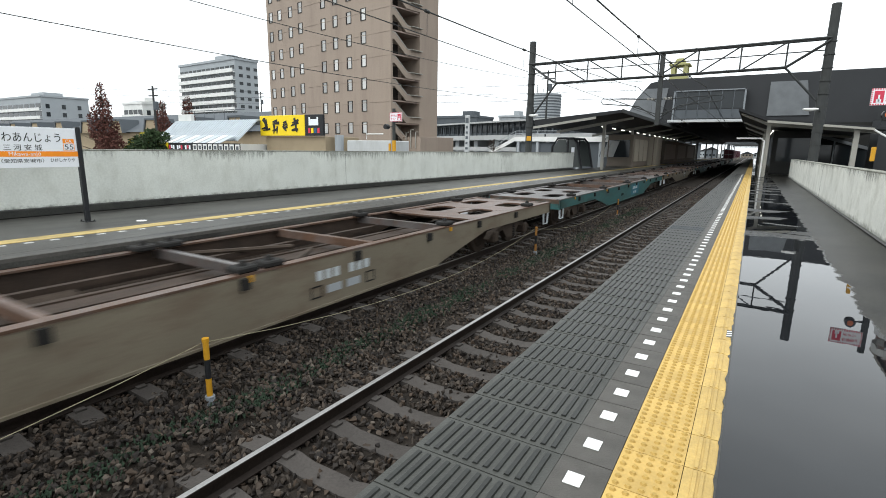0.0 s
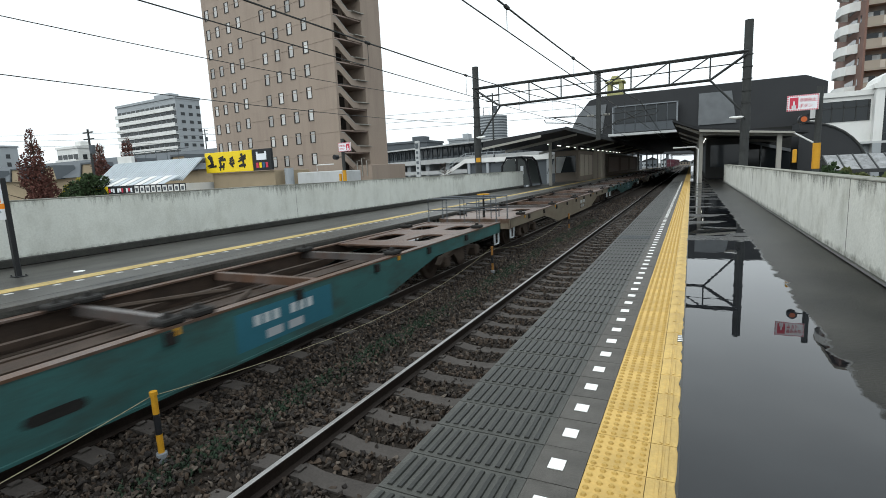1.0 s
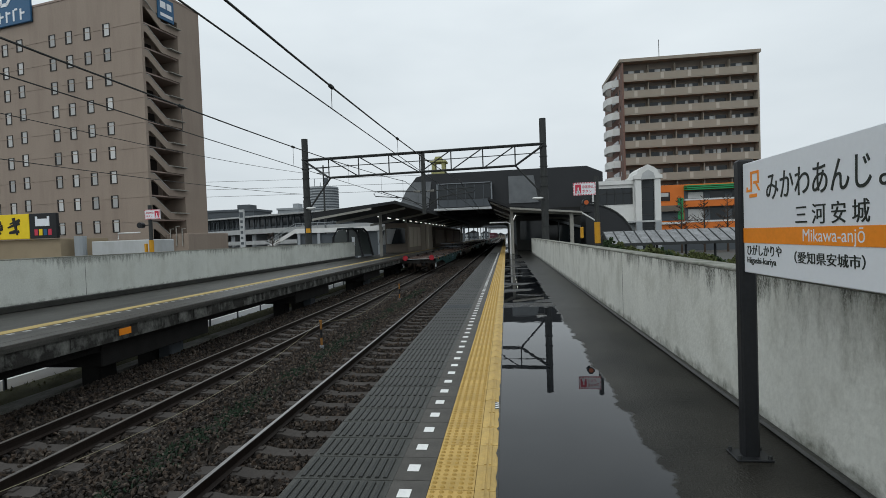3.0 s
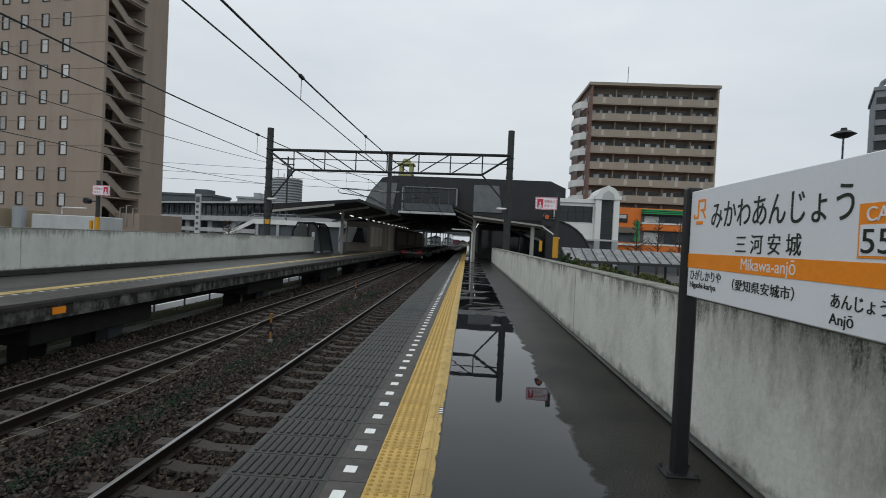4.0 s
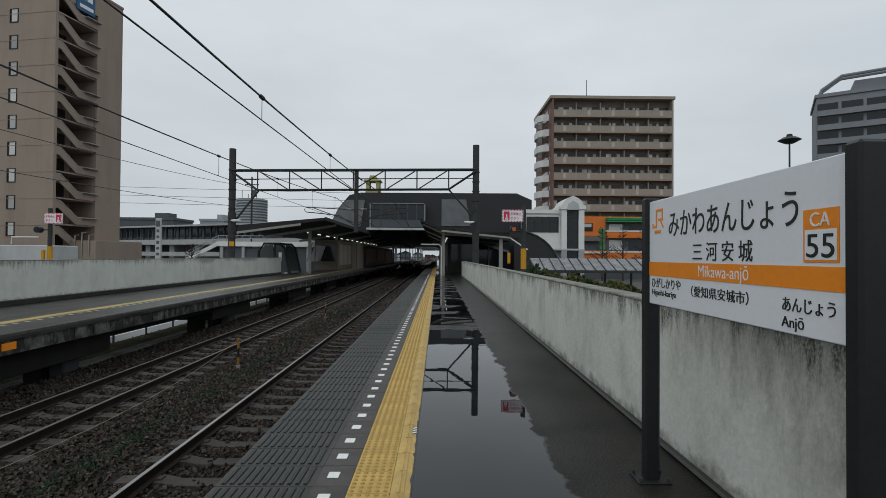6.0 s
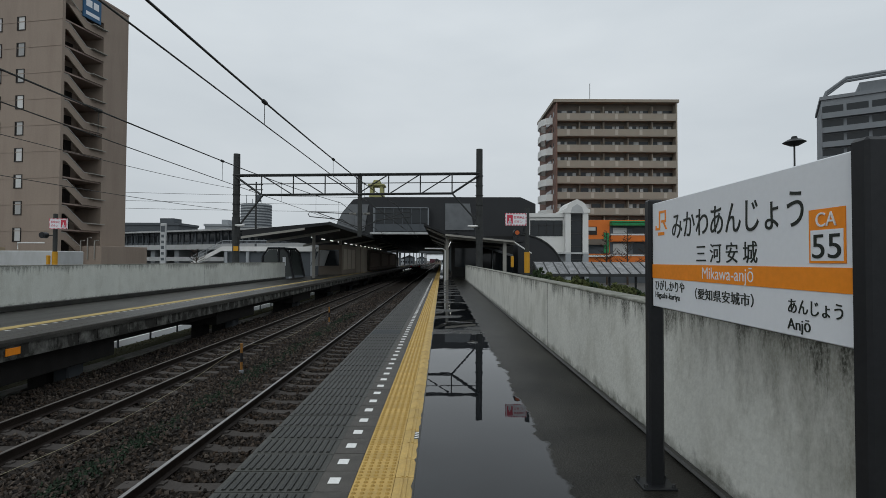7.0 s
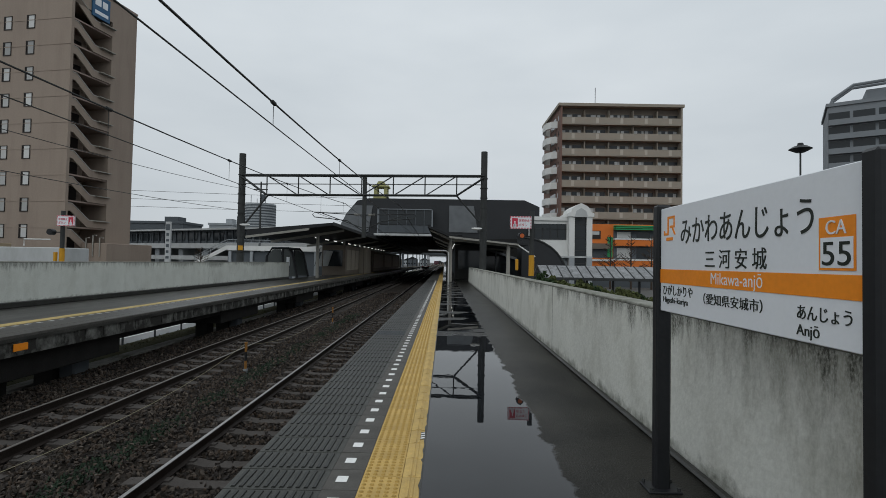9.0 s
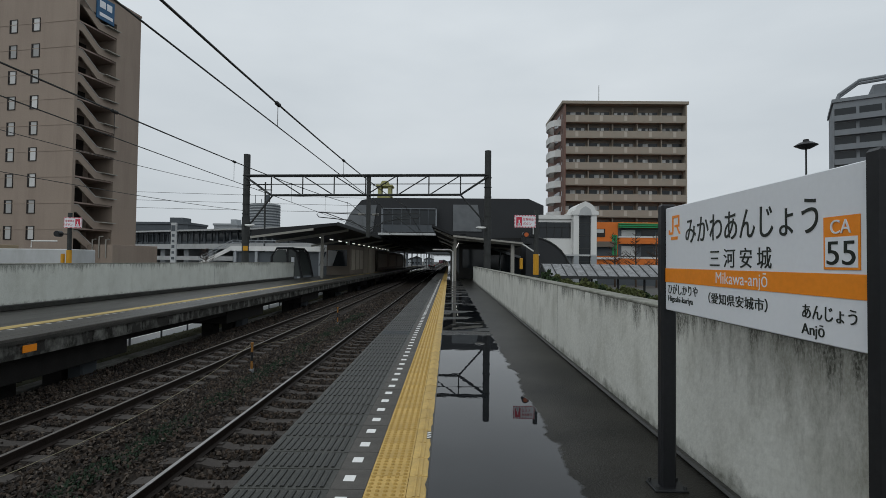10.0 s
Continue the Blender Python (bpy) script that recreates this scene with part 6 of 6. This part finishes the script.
    part("duct", tube(bmesh.new(), (-35.6, 38, -1.75), (-35.6, 38, 2.6), 0.45, n=12), M_GREYWALL, w, "grey round duct")


def viaduct():
    """High-speed line station and viaduct behind the far platform."""
    v = thing("viaduct_station", Matrix.Translation((-73, 118, -1.5)) @ pose(0, 0, 0, 0, 0, -26) @ Matrix.Translation((73, -118, 0)), "pale elevated railway station with strip windows", "viaduct")
    part("deck", box(bmesh.new(), -110, -18, 117.6, 132, 5.1, 6.2), M_GREYPALE, v, "pale viaduct deck parapet")
    # Dark sheet added where only shade lies beneath the deck.
    part("under_wall", box(bmesh.new(), -110, -18, 127, 128, -1.75, 5.1), M_GREYDARK, v, "dark back wall added for the shade under the deck")
    part("platform_screen", box(bmesh.new(), -110, -18, 117.2, 117.5, 2.6, 3.5), M_GREYPALE, v, "pale lower parapet")
    part("roof", box(bmesh.new(), -110, -18, 117, 133, 9.0, 9.35), M_GREYPALE, v, "flat pale roof")
    for i in range(46):
        part("mullion", box(bmesh.new(), -109.3 + i * 2.0, -109.1 + i * 2.0, 118.1, 118.3, 6.2, 9.0), M_GREYDARK, v)
    part("wall", box(bmesh.new(), -110, -18, 118.4, 131, 6.0, 9.0), M_GREYDARK, v)
    for i in range(22):
        part("window", box(bmesh.new(), -109 + i * 4.1, -105.6 + i * 4.1, 118.3, 118.4, 6.8, 8.4), M_GLASS, v, "strip window")
        if i % 2 == 0:
            part("pier", rounded(box(bmesh.new(), -108 + i * 4.1, -106.4 + i * 4.1, 118.6, 126, -1.75, 5.1), 0.1), M_GREYWALL, v, "concrete pier")
    r = thing("station_roof", ORIGIN, "long grey station roof with gabled dormers", "roof")
    part("roof", prism(bmesh.new(), [(70, 4.4), (78, 9.0), (90, 9.0), (90, 4.4)], "x", -230, -80), M_GREYDARK, r, "long grey sheet roof")
    part("wall", box(bmesh.new(), -228, -82, 71, 89, -1.75, 4.4), M_TAN, r)
    for i in range(9):
        x = -225 + i * 16
        bm = prism(bmesh.new(), [(x, 4.2), (x + 6, 4.2), (x + 5, 7.2), (x + 1, 7.2)], "y", 69.5, 74)
        d = part("dormer", bm, M_TAN, r, "tan gabled dormer")
        part("dormer_roof", prism(bmesh.new(), [(x - 0.3, 4.2), (x + 0.1, 4.2), (x + 1.1, 7.2), (x + 4.9, 7.2), (x + 5.9, 4.2), (x + 6.3, 4.2), (x + 5.2, 7.6), (x + 0.8, 7.6)], "y", 69.2, 74), M_GREYDARK, d)
    p = thing("pylon_sign", pose(-21.4, 38.6, -1.75), "slim white pylon sign with small dark marks", "sign")
    part("board", rounded(box(bmesh.new(), -0.2, 0.2, -0.1, 0.1, 0, 6.0), 0.02), M_GREYPALE, p)
    for k, (wd, ht) in enumerate(((0.15, 0.45), (0.10, 0.22), (0.10, 0.20), (0.11, 0.24), (0.10, 0.2), (0.12, 0.2))):
        z = 5.35 - k * 0.44
        part("mark", box(bmesh.new(), -wd, wd, -0.12, -0.1, z, z + ht), M_GREYDARK, p, "dark sign mark")


def utility_pole(m, h, label):
    u = thing("utility_pole", m, label, "utility pole", "utility poles in the town")
    bm = tube(bmesh.new(), (0, 0, 0), (0, 0, h), 0.16, 0.1, 8)
    for z in (h - 0.4, h - 1.1):
        box(bm, -0.9, 0.9, -0.06, 0.06, z, z + 0.12)
    part("pole", bm, M_MAST, u)
    part("transformer", tube(bmesh.new(), (0.35, 0, h - 2.6), (0.35, 0, h - 1.7), 0.28, n=10), M_GREYDARK, u)


hotel()
apartment(pose(21.8, 95, -1.75), 23.2, 16, 11, 3.02, "brown eleven-storey apartment block with beige balconies", M_APT, M_BALC, 5)
grey = slab_block(pose(79.5, 104, -1.75, 0, 0, -34), 40, 15, 37, 3.0, 4.0, "grey apartment block with dark balconies", M_MIDGREY, M_MIDGREY)
part("upper_storey", box(bmesh.new(), 6.5, 40, 2.5, 13, 37.7, 40.3), M_MIDGREY, grey, "set-back upper storey")
for y in (0.2, 2.4):
    part("roof_frame", chain(bmesh.new(), [(0.6, y, 37.7), (0.9, y, 38.6), (4.2, y, 41.0), (13.0, y, 41.2), (13.0, y, 37.7)], 0.32), M_MIDGREY, grey, "sloping concrete roof frame")
part("roof_mast", tube(bmesh.new(), (17, 6, 40.3), (17, 6, 47.0), 0.12, n=6), M_STEEL, grey)
slab_block(pose(-174.5, 108.2, -1.75, 0, 0, -4), 33, 8, 29.5, 2.35, 2.7, "pale grey apartment block beyond the shops", M_GREYWALL, M_WHITEWALL)
slab_block(pose(-276, 87, -1.75), 46, 16, 20, 3.0, 5, "wide pale building in the distance", M_GREYWALL, M_WHITEWALL)
slab_block(pose(-190, 96, -1.75), 12, 8, 16.5, 3.0, 3, "small white office block beyond the trees", M_WHITEWALL, M_WHITEWALL, "office building")
slab_block(pose(-97, 152, -1.75), 17, 12, 13.6, 3.0, 3, "low dark grey office block behind the viaduct", M_GREYDARK, M_GREYDARK, "office building")
slab_block(pose(-80.5, 170, -1.75), 8, 10, 14.6, 3.0, 3, "low grey office block behind the viaduct", M_GREYWALL, M_GREYDARK, "office building")
tankb = thing("water_tower", pose(-48.2, 130, -1.75), "round grey tower block behind the far roof", "tower")
part("drum", tube(bmesh.new(), (0, 0, 0), (0, 0, 17.5), 3.8, n=28), M_GREYWALL, tankb)
for k in range(13):
    part("ring", tube(bmesh.new(), (0, 0, 8.4 + 0.7 * k), (0, 0, 8.72 + 0.7 * k), 3.86, n=28), M_GREYDARK, tankb)
for x, y, h in ((-2.2, -1.0, 2.4), (-0.4, -1.6, 1.3), (0.6, -1.2, 1.5), (1.4, -0.6, 1.2)):
    part("mast", tube(bmesh.new(), (x, y, 17.5), (x, y, 17.5 + h), 0.08, n=5), M_GREYDARK, tankb)
orange_shop()
entrance_tower()
walkway_shelter()
street_lamp(pose(17.75, 25, -1.75))
restaurant()
viaduct()
conifer(pose(-71.8, 33.6, -1.75), 10.6, M_RUSTLEAF, "rust-red winter conifer beyond the far wall", 1)
conifer(pose(-68.8, 39.6, -1.75), 9.0, M_RUSTLEAF, "rust-red winter conifer beside the sheds", 2)
conifer(pose(-92, 58, -1.75), 12, M_RUSTLEAF, "tall rust-red conifer in the distance", 3)
broad_tree(pose(-57.0, 31.2, -1.75), 5.1, M_LEAF, "round green shrub before the station roof", 4, 0.55)
broad_tree(pose(-59.6, 31.6, -1.75), 4.6, M_YELLEAF, "yellow-green shrub before the station roof", 5, 0.4)
for k in range(3):
    conifer(pose(22.5 + k * 2.8, 68, -1.75), 7.5, M_BARK, "bare winter tree before the orange shop", 20 + k, True)
conifer(pose(-21.5, 44, -1.75), 4.2, M_BARK, "bare winter tree behind the far wall", 31, True)
for k in range(16):
    broad_tree(pose(4.1 + k * 0.56, 21.4 + (k % 3) * 0.5, -1.75), 3.02 - 0.098 * k - 0.06 * (k % 3), M_YGREEN if k % 4 else M_LEAF, "clipped yellow-green shrub behind the near wall", 40 + k, 0.34)
utility_pole(pose(-58.8, 32.9, -1.75), 9.6, "grey utility pole with crossarms by the sheds")
utility_pole(pose(-24.5, 66, -1.75), 13.5, "grey utility pole behind the far platform roof")
utility_pole(pose(-96, 78, -1.75), 15, "grey utility pole beyond the sheds")
for k, (z0, z1) in enumerate(((13.5, 10.5), (12.4, 9.4), (11.3, 8.4))):
    bm = chain(bmesh.new(), [(-140 + i * 7, 50 + i * 1.2, z0 + (z1 - z0) * i / 19 - 1.2 * math.sin(i / 19 * math.pi)) for i in range(20)], 0.025, 5)
    solid("power_line", bm, M_WIRE, "thin power line over the town", "power line", "power lines over the town")
fence = thing("road_fence", ORIGIN, "low grey pipe fence beside the road", "fence")
for i in range(45):
    part("post", tube(bmesh.new(), (-11.5, -4 + i * 2.0, -1.74), (-11.5, -4 + i * 2.0, -0.75), 0.04, n=6), M_GREYDARK, fence)
for z in (-0.8, -1.15):
    part("rail", tube(bmesh.new(), (-11.5, -5, z), (-11.5, 86, z), 0.025, n=6), M_GREYWALL, fence)


# ---- the freight train ----
TAIL_Y, SPEED, LENGTH = -29.1, 21.7, 22.0
def wagon(paint, deck_rails, tail=False, loaded=False):
    """A container flat wagon, its rear coupling at the origin, 22 m long along +y, z = 0 on the rail."""
    deck = M_DECK if paint is M_TEAL and not tail else M_DECKRUST
    w = thing("container_wagon", ORIGIN, "empty teal container flat wagon with a rusty deck frame" if paint is M_TEAL else "empty khaki container flat wagon with a rusty deck frame", "freight wagon", "wagons of the freight train")
    if loaded:
        tagged(w, "container flat wagon carrying maroon containers")
    y0, y1 = 0.45, 21.55
    ym = 11.9 if paint is M_TEAL else 11.9          # where the painted marks begin
    hw = 1.25
    for s in (-1, 1):
        # fish-bellied side sill
        prof = [(y0, 1.02), (y1, 1.02), (y1, 0.74), (y1 - 4.3, 0.74), (y1 - 6.4, 0.33), (y0 + 6.4, 0.33), (y0 + 4.3, 0.74), (y0, 0.74)]
        a, b = sorted((s * hw, s * (hw - 0.03)))
        sill = part("side_sill", prism(bmesh.new(), prof, "x", a, b), paint, w, "deep painted side girder")
        a, b = sorted((s * (hw - 0.033), s * (hw - 0.05)))
        part("inner_web", prism(bmesh.new(), [(y, z - 0.004 if z > 1 else z + 0.02) for y, z in prof], "x", a, b), M_INNER, sill, "grimy inner face")
        a, b = sorted((s * (hw + 0.012), s * (hw - 0.13)))
        bm = box(bmesh.new(), a, b, y0, y1, 1.02, 1.05)
        part("top_flange", bm, deck, sill, "worn wet top flange")
        a, b = sorted((s * (hw + 0.03), s * (hw - 0.10)))
        bm = box(bmesh.new(), a, b, y0 + 6.4, y1 - 6.4, 0.30, 0.33)
        part("bottom_flange", bm, paint, sill)
        a, b = sorted((s * (hw + 0.001), s * (hw + 0.05)))
        for k in range(9):
            y = y0 + 2 + k * 2.05
            part("stake_pocket", box(bmesh.new(), a, b, y, y + 0.12, 0.86, 1.0), M_UNDER, sill)
        a, b = sorted((s * (hw + 0.001), s * (hw + 0.006)))
        # painted marks as bars
        for k in range(7):
            if k != 3:
                part("painted_mark", box(bmesh.new(), a, b, ym + k * 0.17, ym + k * 0.17 + 0.12, 0.70, 0.84), M_MARK, sill, "faded white painted mark")
        for k in (0.2, 0.62):
            part("painted_mark", box(bmesh.new(), a, b, ym + k, ym + k + 0.3, 0.48, 0.60), M_GREYWALL, sill, "faded grey painted mark")
        if paint is not M_TEAL:
            for k in (-0.12, 1.06):
                bm = bmesh.new()
                for q in ((k, k + 0.22, 0.45, 0.47), (k, k + 0.22, 0.61, 0.63), (k, k + 0.02, 0.47, 0.61), (k + 0.20, k + 0.22, 0.47, 0.61)):
                    box(bm, a, b, ym + q[0], ym + q[1], q[2], q[3])
                part("outlined_square", bm, M_UNDER, sill, "black outlined square")
        a, b = sorted((s * (hw + 0.0005), s * (hw + 0.004)))
        if paint is M_TEAL:
            # The hole's shade is a near-black plate laid on the sill.
            part("slot", prism(bmesh.new(), [(9.36, 0.655), (9.31, 0.64), (9.29, 0.60), (9.31, 0.56), (9.36, 0.545), (9.75, 0.545), (9.80, 0.56), (9.82, 0.60), (9.80, 0.64), (9.75, 0.655)], "x", a, b), M_UNDER, sill, "near-black oval patch for the shade in a slot")
        if paint is M_TEAL:
            a, b = sorted((s * (hw + 0.0005), s * (hw + 0.003)))
            part("blue_label", box(bmesh.new(), a, b, ym - 0.3, ym + 1.6, 0.42, 0.93), M_TEALBLUE, sill, "bright blue repainted patch")
    part("centre_sill", box(bmesh.new(), -0.18, 0.18, y0, y1, 0.48, 0.80), M_INNER, w, "rust-brown centre girder")
    for x in (-0.72, 0.72):
        part("stringer", box(bmesh.new(), x - 0.05, x + 0.05, 4.9, 16.7, 0.80, 0.87), M_INNER, w, "rusty lengthwise stringer")
    for x in (-0.22, 0.22):
        part("girder_flange", box(bmesh.new(), x - 0.05, x + 0.05, y0, y1, 0.80, 0.82), M_INNER, w, "worn girder flange")
    for i, y in enumerate((y0, 2.7, 4.9, 6.4, 8.7, 11.0, 13.3, 15.6, 17.1, 19.3, y1 - 0.14)):
        part("cross_beam", box(bmesh.new(), -hw + 0.03, hw - 0.03, y, y + 0.10, 0.90, 1.035), M_DECK if i % 2 else M_DECKRUST, w, "worn cross beam")
    for s in (0, 1):
        # solid deck plates over the bogies, with oval cut-outs
        c = 2.9 if s == 0 else LENGTH - 2.9
        for a, b in ((c - 2.35, c - 1.65), (c - 0.45, c + 0.45), (c + 1.5, c + 2.1)):
            part("deck_plate", box(bmesh.new(), -hw + 0.17, hw - 0.17, a, b, 1.005, 1.04), deck, w, "wet rusty deck plate")
        for x0, x1 in ((-hw + 0.17, -0.85), (-0.25, 0.25), (0.85, hw - 0.17)):
            part("deck_plate", box(bmesh.new(), x0, x1, c - 1.65, c + 1.5, 1.003, 1.038), deck, w)
        for x0, x1 in ((-0.85, -0.25), (0.25, 0.85)):
            for a, b in ((c - 1.65, c - 0.45), (c + 0.45, c + 1.5)):
                for px, sx in ((x0, 1), (x1, -1)):
                    for py, sy in ((a, 1), (b, -1)):
                        part("gusset", prism(bmesh.new(), [(px, py), (px + sx * 0.14, py), (px, py + sy * 0.2)], "z", 1.004, 1.037), deck, w)
        bog = part("bogie", box(bmesh.new(), -0.85, 0.85, c - 0.25, c + 0.25, 0.45, 0.72), M_UNDER, w, "black bogie bolster")
        for x in (-0.98, 0.98):
            bm = prism(bmesh.new(), [(c - 1.3, 0.42), (c - 1.1, 0.57), (c - 0.4, 0.66), (c + 0.4, 0.66), (c + 1.1, 0.57), (c + 1.3, 0.42), (c + 1.08, 0.46), (c + 0.5, 0.56), (c + 0.25, 0.32), (c - 0.25, 0.32), (c - 0.5, 0.56), (c - 1.08, 0.46)], "x", x - 0.07, x + 0.07)
            part("side_frame", bm, M_WHEEL, bog, "rust-brown cast side frame")
            for dy in (-0.95, 0.95):
                bm = rounded(box(bmesh.new(), x - 0.13, x + 0.13, c + dy - 0.14, c + dy + 0.14, 0.30, 0.58), 0.04)
                part("axle_box", bm, M_WHEEL, bog)
        for dy in (-0.95, 0.95):
            bm = tube(bmesh.new(), (-0.6, c + dy, 0.43), (0.6, c + dy, 0.43), 0.08, n=8)
            for x in (-0.61, 0.49):
                tube(bm, (x, c + dy, 0.43), (x + 0.12, c + dy, 0.43), 0.43, 0.43, 24)
            for x in (-0.64, 0.61):
                tube(bm, (x, c + dy, 0.43), (x + 0.03, c + dy, 0.43), 0.30, 0.26, 20)
            part("wheelset", bm, M_WHEEL, bog, "rusty spoked wheelset")
        for x in (-0.4, 0.4):
            bm = bmesh.new()
            for k in range(7):
                tube(bm, (0.98 * (1 if x > 0 else -1), c + x * 0.5, 0.32 + k * 0.045), (0.98 * (1 if x > 0 else -1), c + x * 0.5, 0.345 + k * 0.045), 0.10, n=10)
            part("spring", bm, M_UNDER, bog, "coil spring")
    # twist-lock brackets on the frame
    for y in (2.0, 6.4, 10.8, 11.2, 15.6, 20.0):
        for s in (-1, 1):
            bm = rounded(box(bmesh.new(), s * 1.12 - 0.13, s * 1.12 + 0.13, y - 0.16, y + 0.16, 1.05, 1.13), 0.02)
            tube(bm, (s * 1.12, y, 1.13), (s * 1.12, y, 1.19), 0.06, 0.04, 8)
            lock = part("twist_lock", bm, M_UNDER, w, "greasy twist-lock bracket")
            if y in (2.0, 6.4, 10.8, 15.6):
                part("lever", box(bmesh.new(), s * 1.27 - 0.015, s * 1.27 + 0.015, y - 0.025, y + 0.025, 0.94, 1.02), M_POSTYEL, lock, "yellow locking lever")
    # diagonal bracing, brake gear and air tank in the open bay
    bm = bmesh.new()
    for y in (5.4, 11.2):
        tube(bm, (-hw + 0.05, y, 0.9), (-0.22, y + 1.6, 0.9), 0.04, n=6)
        tube(bm, (hw - 0.05, y, 0.9), (0.22, y + 1.6, 0.9), 0.04, n=6)
    tube(bm, (-0.7, 6, 0.72), (-0.7, 14.5, 0.72), 0.025, n=6)
    tube(bm, (0.55, 5, 0.75), (0.55, 15, 0.75), 0.02, n=6)
    part("brake_rodding", bm, M_WHEEL, w, "rusty brake rods and diagonals")
    part("air_tank", tube(bmesh.new(), (-0.75, 8.4, 0.62), (-0.75, 9.7, 0.62), 0.2, n=14), M_WHEEL, w, "rusty air tank")
    # couplers
    for y, s in ((y0, -1), (y1, 1)):
        bm = box(bmesh.new(), -0.1, 0.1, min(y, y + s * 0.45), max(y, y + s * 0.45), 0.72, 0.96)
        box(bm, -0.14, 0.14, min(y + s * 0.28, y + s * 0.46), max(y + s * 0.28, y + s * 0.46), 0.68, 1.0)
        part("coupler", rounded(bm, 0.02), M_UNDER, w, "rusty knuckle coupler")
        bm = chain(bmesh.new(), [(0.4, y, 0.8), (0.42, y + s * 0.3, 0.5), (0.35, y + s * 0.45, 0.62)], 0.03)
        part("brake_hose", bm, M_BLACK, w)
        bm = box(bmesh.new(), -hw, hw, min(y, y - s * 0.08), max(y, y - s * 0.08), 0.72, 1.02)
        part("end_beam", bm, M_UNDER if tail else paint, w)
    # end platform handrails and steps
    if deck_rails:
        for y in ((y0 + 0.06,) if deck_rails < 0 else (y1 - 0.06,)):
            bm = chain(bmesh.new(), [(-1.15, y, 1.05), (-1.15, y, 1.78), (1.15, y, 1.78), (1.15, y, 1.05)], 0.026)
            tube(bm, (-1.15, y, 1.42), (1.15, y, 1.42), 0.016, n=6)
            for x in (-0.5, 0.1, 0.6):
                tube(bm, (x, y, 1.05), (x, y, 1.78), 0.016, n=6)
            part("handrail", bm, M_GREYDARK, w, "grey tubular end handrail")
            if deck_rails > 0:
                continue
            bm = chain(bmesh.new(), [(0.6, y + 0.75, 1.05), (0.6, y + 0.75, 1.5), (-0.6, y + 0.75, 1.5), (-0.6, y + 0.75, 1.05)], 0.022)
            part("inner_handrail", bm, M_GREYDARK, w, "lower tubular handrail")
            post = part("brake_column", tube(bmesh.new(), (0.15, y + 0.5, 1.05), (0.15, y + 0.5, 1.8), 0.045, 0.03, 8), M_UNDER, w, "hand brake column")
            bm = tube(bmesh.new(), (0.15, y + 0.5, 1.80), (0.15, y + 0.5, 1.835), 0.21, 0.21, 18)
            part("brake_wheel", bm, M_POSTYEL, post, "yellow hand brake wheel")
            part("end_plate", box(bmesh.new(), -1.1, 1.1, y - 0.02, y + 2.2, 1.041, 1.046), M_ENDRUST, w, "orange-brown rusted end plate")
    for y in (y0 + 0.08, y1 - 0.48):
        for s in (-1, 1):
            bm = chain(bmesh.new(), [(s * 1.22, y, 0.95), (s * 1.22, y + 0.05, 0.42), (s * 1.22, y + 0.35, 0.42), (s * 1.22, y + 0.4, 0.95)], 0.028)
            part("step", bm, M_MARK, w, "white painted corner step")
    if tail:
        bm = tube(bmesh.new(), (-0.98, 0.36, 1.02), (0.98, 0.36, 1.02), 0.018, n=8)
        part("tail_bar", bm, M_MARK, w, "pale bar between the tail discs")
        for x in (-0.98, 0.98):
            bm = tube(bmesh.new(), (x, 0.28, 1.12), (x, 0.31, 1.12), 0.19, n=24)
            d = part("tail_disc", bm, M_RED, w, "red round tail marker disc")
            part("disc_bracket", box(bmesh.new(), x - 0.03, x + 0.03, 0.33, 0.45, 0.85, 1.15), M_UNDER, d)
    return w


def containers(y0):
    """Five maroon containers on one wagon; ribs on the sides."""
    out = []
    for i in range(5):
        c = thing("freight_container", ORIGIN, "maroon ribbed freight container on a wagon", "container", "containers on the train")
        a = y0 + 0.7 + i * 4.1
        bm = rounded(box(bmesh.new(), -1.2, 1.2, a, a + 3.7, 1.06, 3.5), 0.04)
        part("shell", bm, M_CONTAINER, c)
        bm = bmesh.new()
        for k in range(7):
            box(bm, 1.2, 1.23, a + 0.25 + k * 0.5, a + 0.42 + k * 0.5, 1.25, 3.3)
        part("rib", bm, M_CONTAINER, c)
        bm = box(bmesh.new(), -0.02, 0.02, a - 0.03, a, 1.2, 3.4)
        box(bm, -1.0, 1.0, a - 0.03, a, 2.2, 2.26)
        part("door_bars", bm, M_GREYWALL, c)
        out.append(c)
    return out


TRAIN = []


def build_train():
    teal, olive = wagon(M_TEAL, 0), wagon(M_OLIVE, 0)
    olive_r = wagon(M_OLIVE, -1)
    tail = wagon(M_TEAL, 1, tail=True)
    loaded = wagon(M_OLIVE, 0, loaded=True)
    order = [tail, olive_r, teal, olive, copy_thing(teal, ORIGIN), copy_thing(olive, ORIGIN), copy_thing(teal, ORIGIN), copy_thing(olive, ORIGIN), copy_thing(teal, ORIGIN), loaded]
    order += [copy_thing(loaded, ORIGIN) for _ in range(3)]
    for i, w in enumerate(order):
        TRAIN.append((w, i * LENGTH))
        if i >= 9:
            for c in containers(0.0):
                TRAIN.append((c, i * LENGTH))


def motions():
    times = [0.0, 1 / 30] + [0.5 * k for k in range(1, 20)] + [10 - 1 / 30, 10.0]
    for w, offset in TRAIN:
        walk(w, [(t, pose(TRACK_FAR, TAIL_Y + offset + SPEED * t, RAIL_Z)) for t in times])


build_train()
motions()
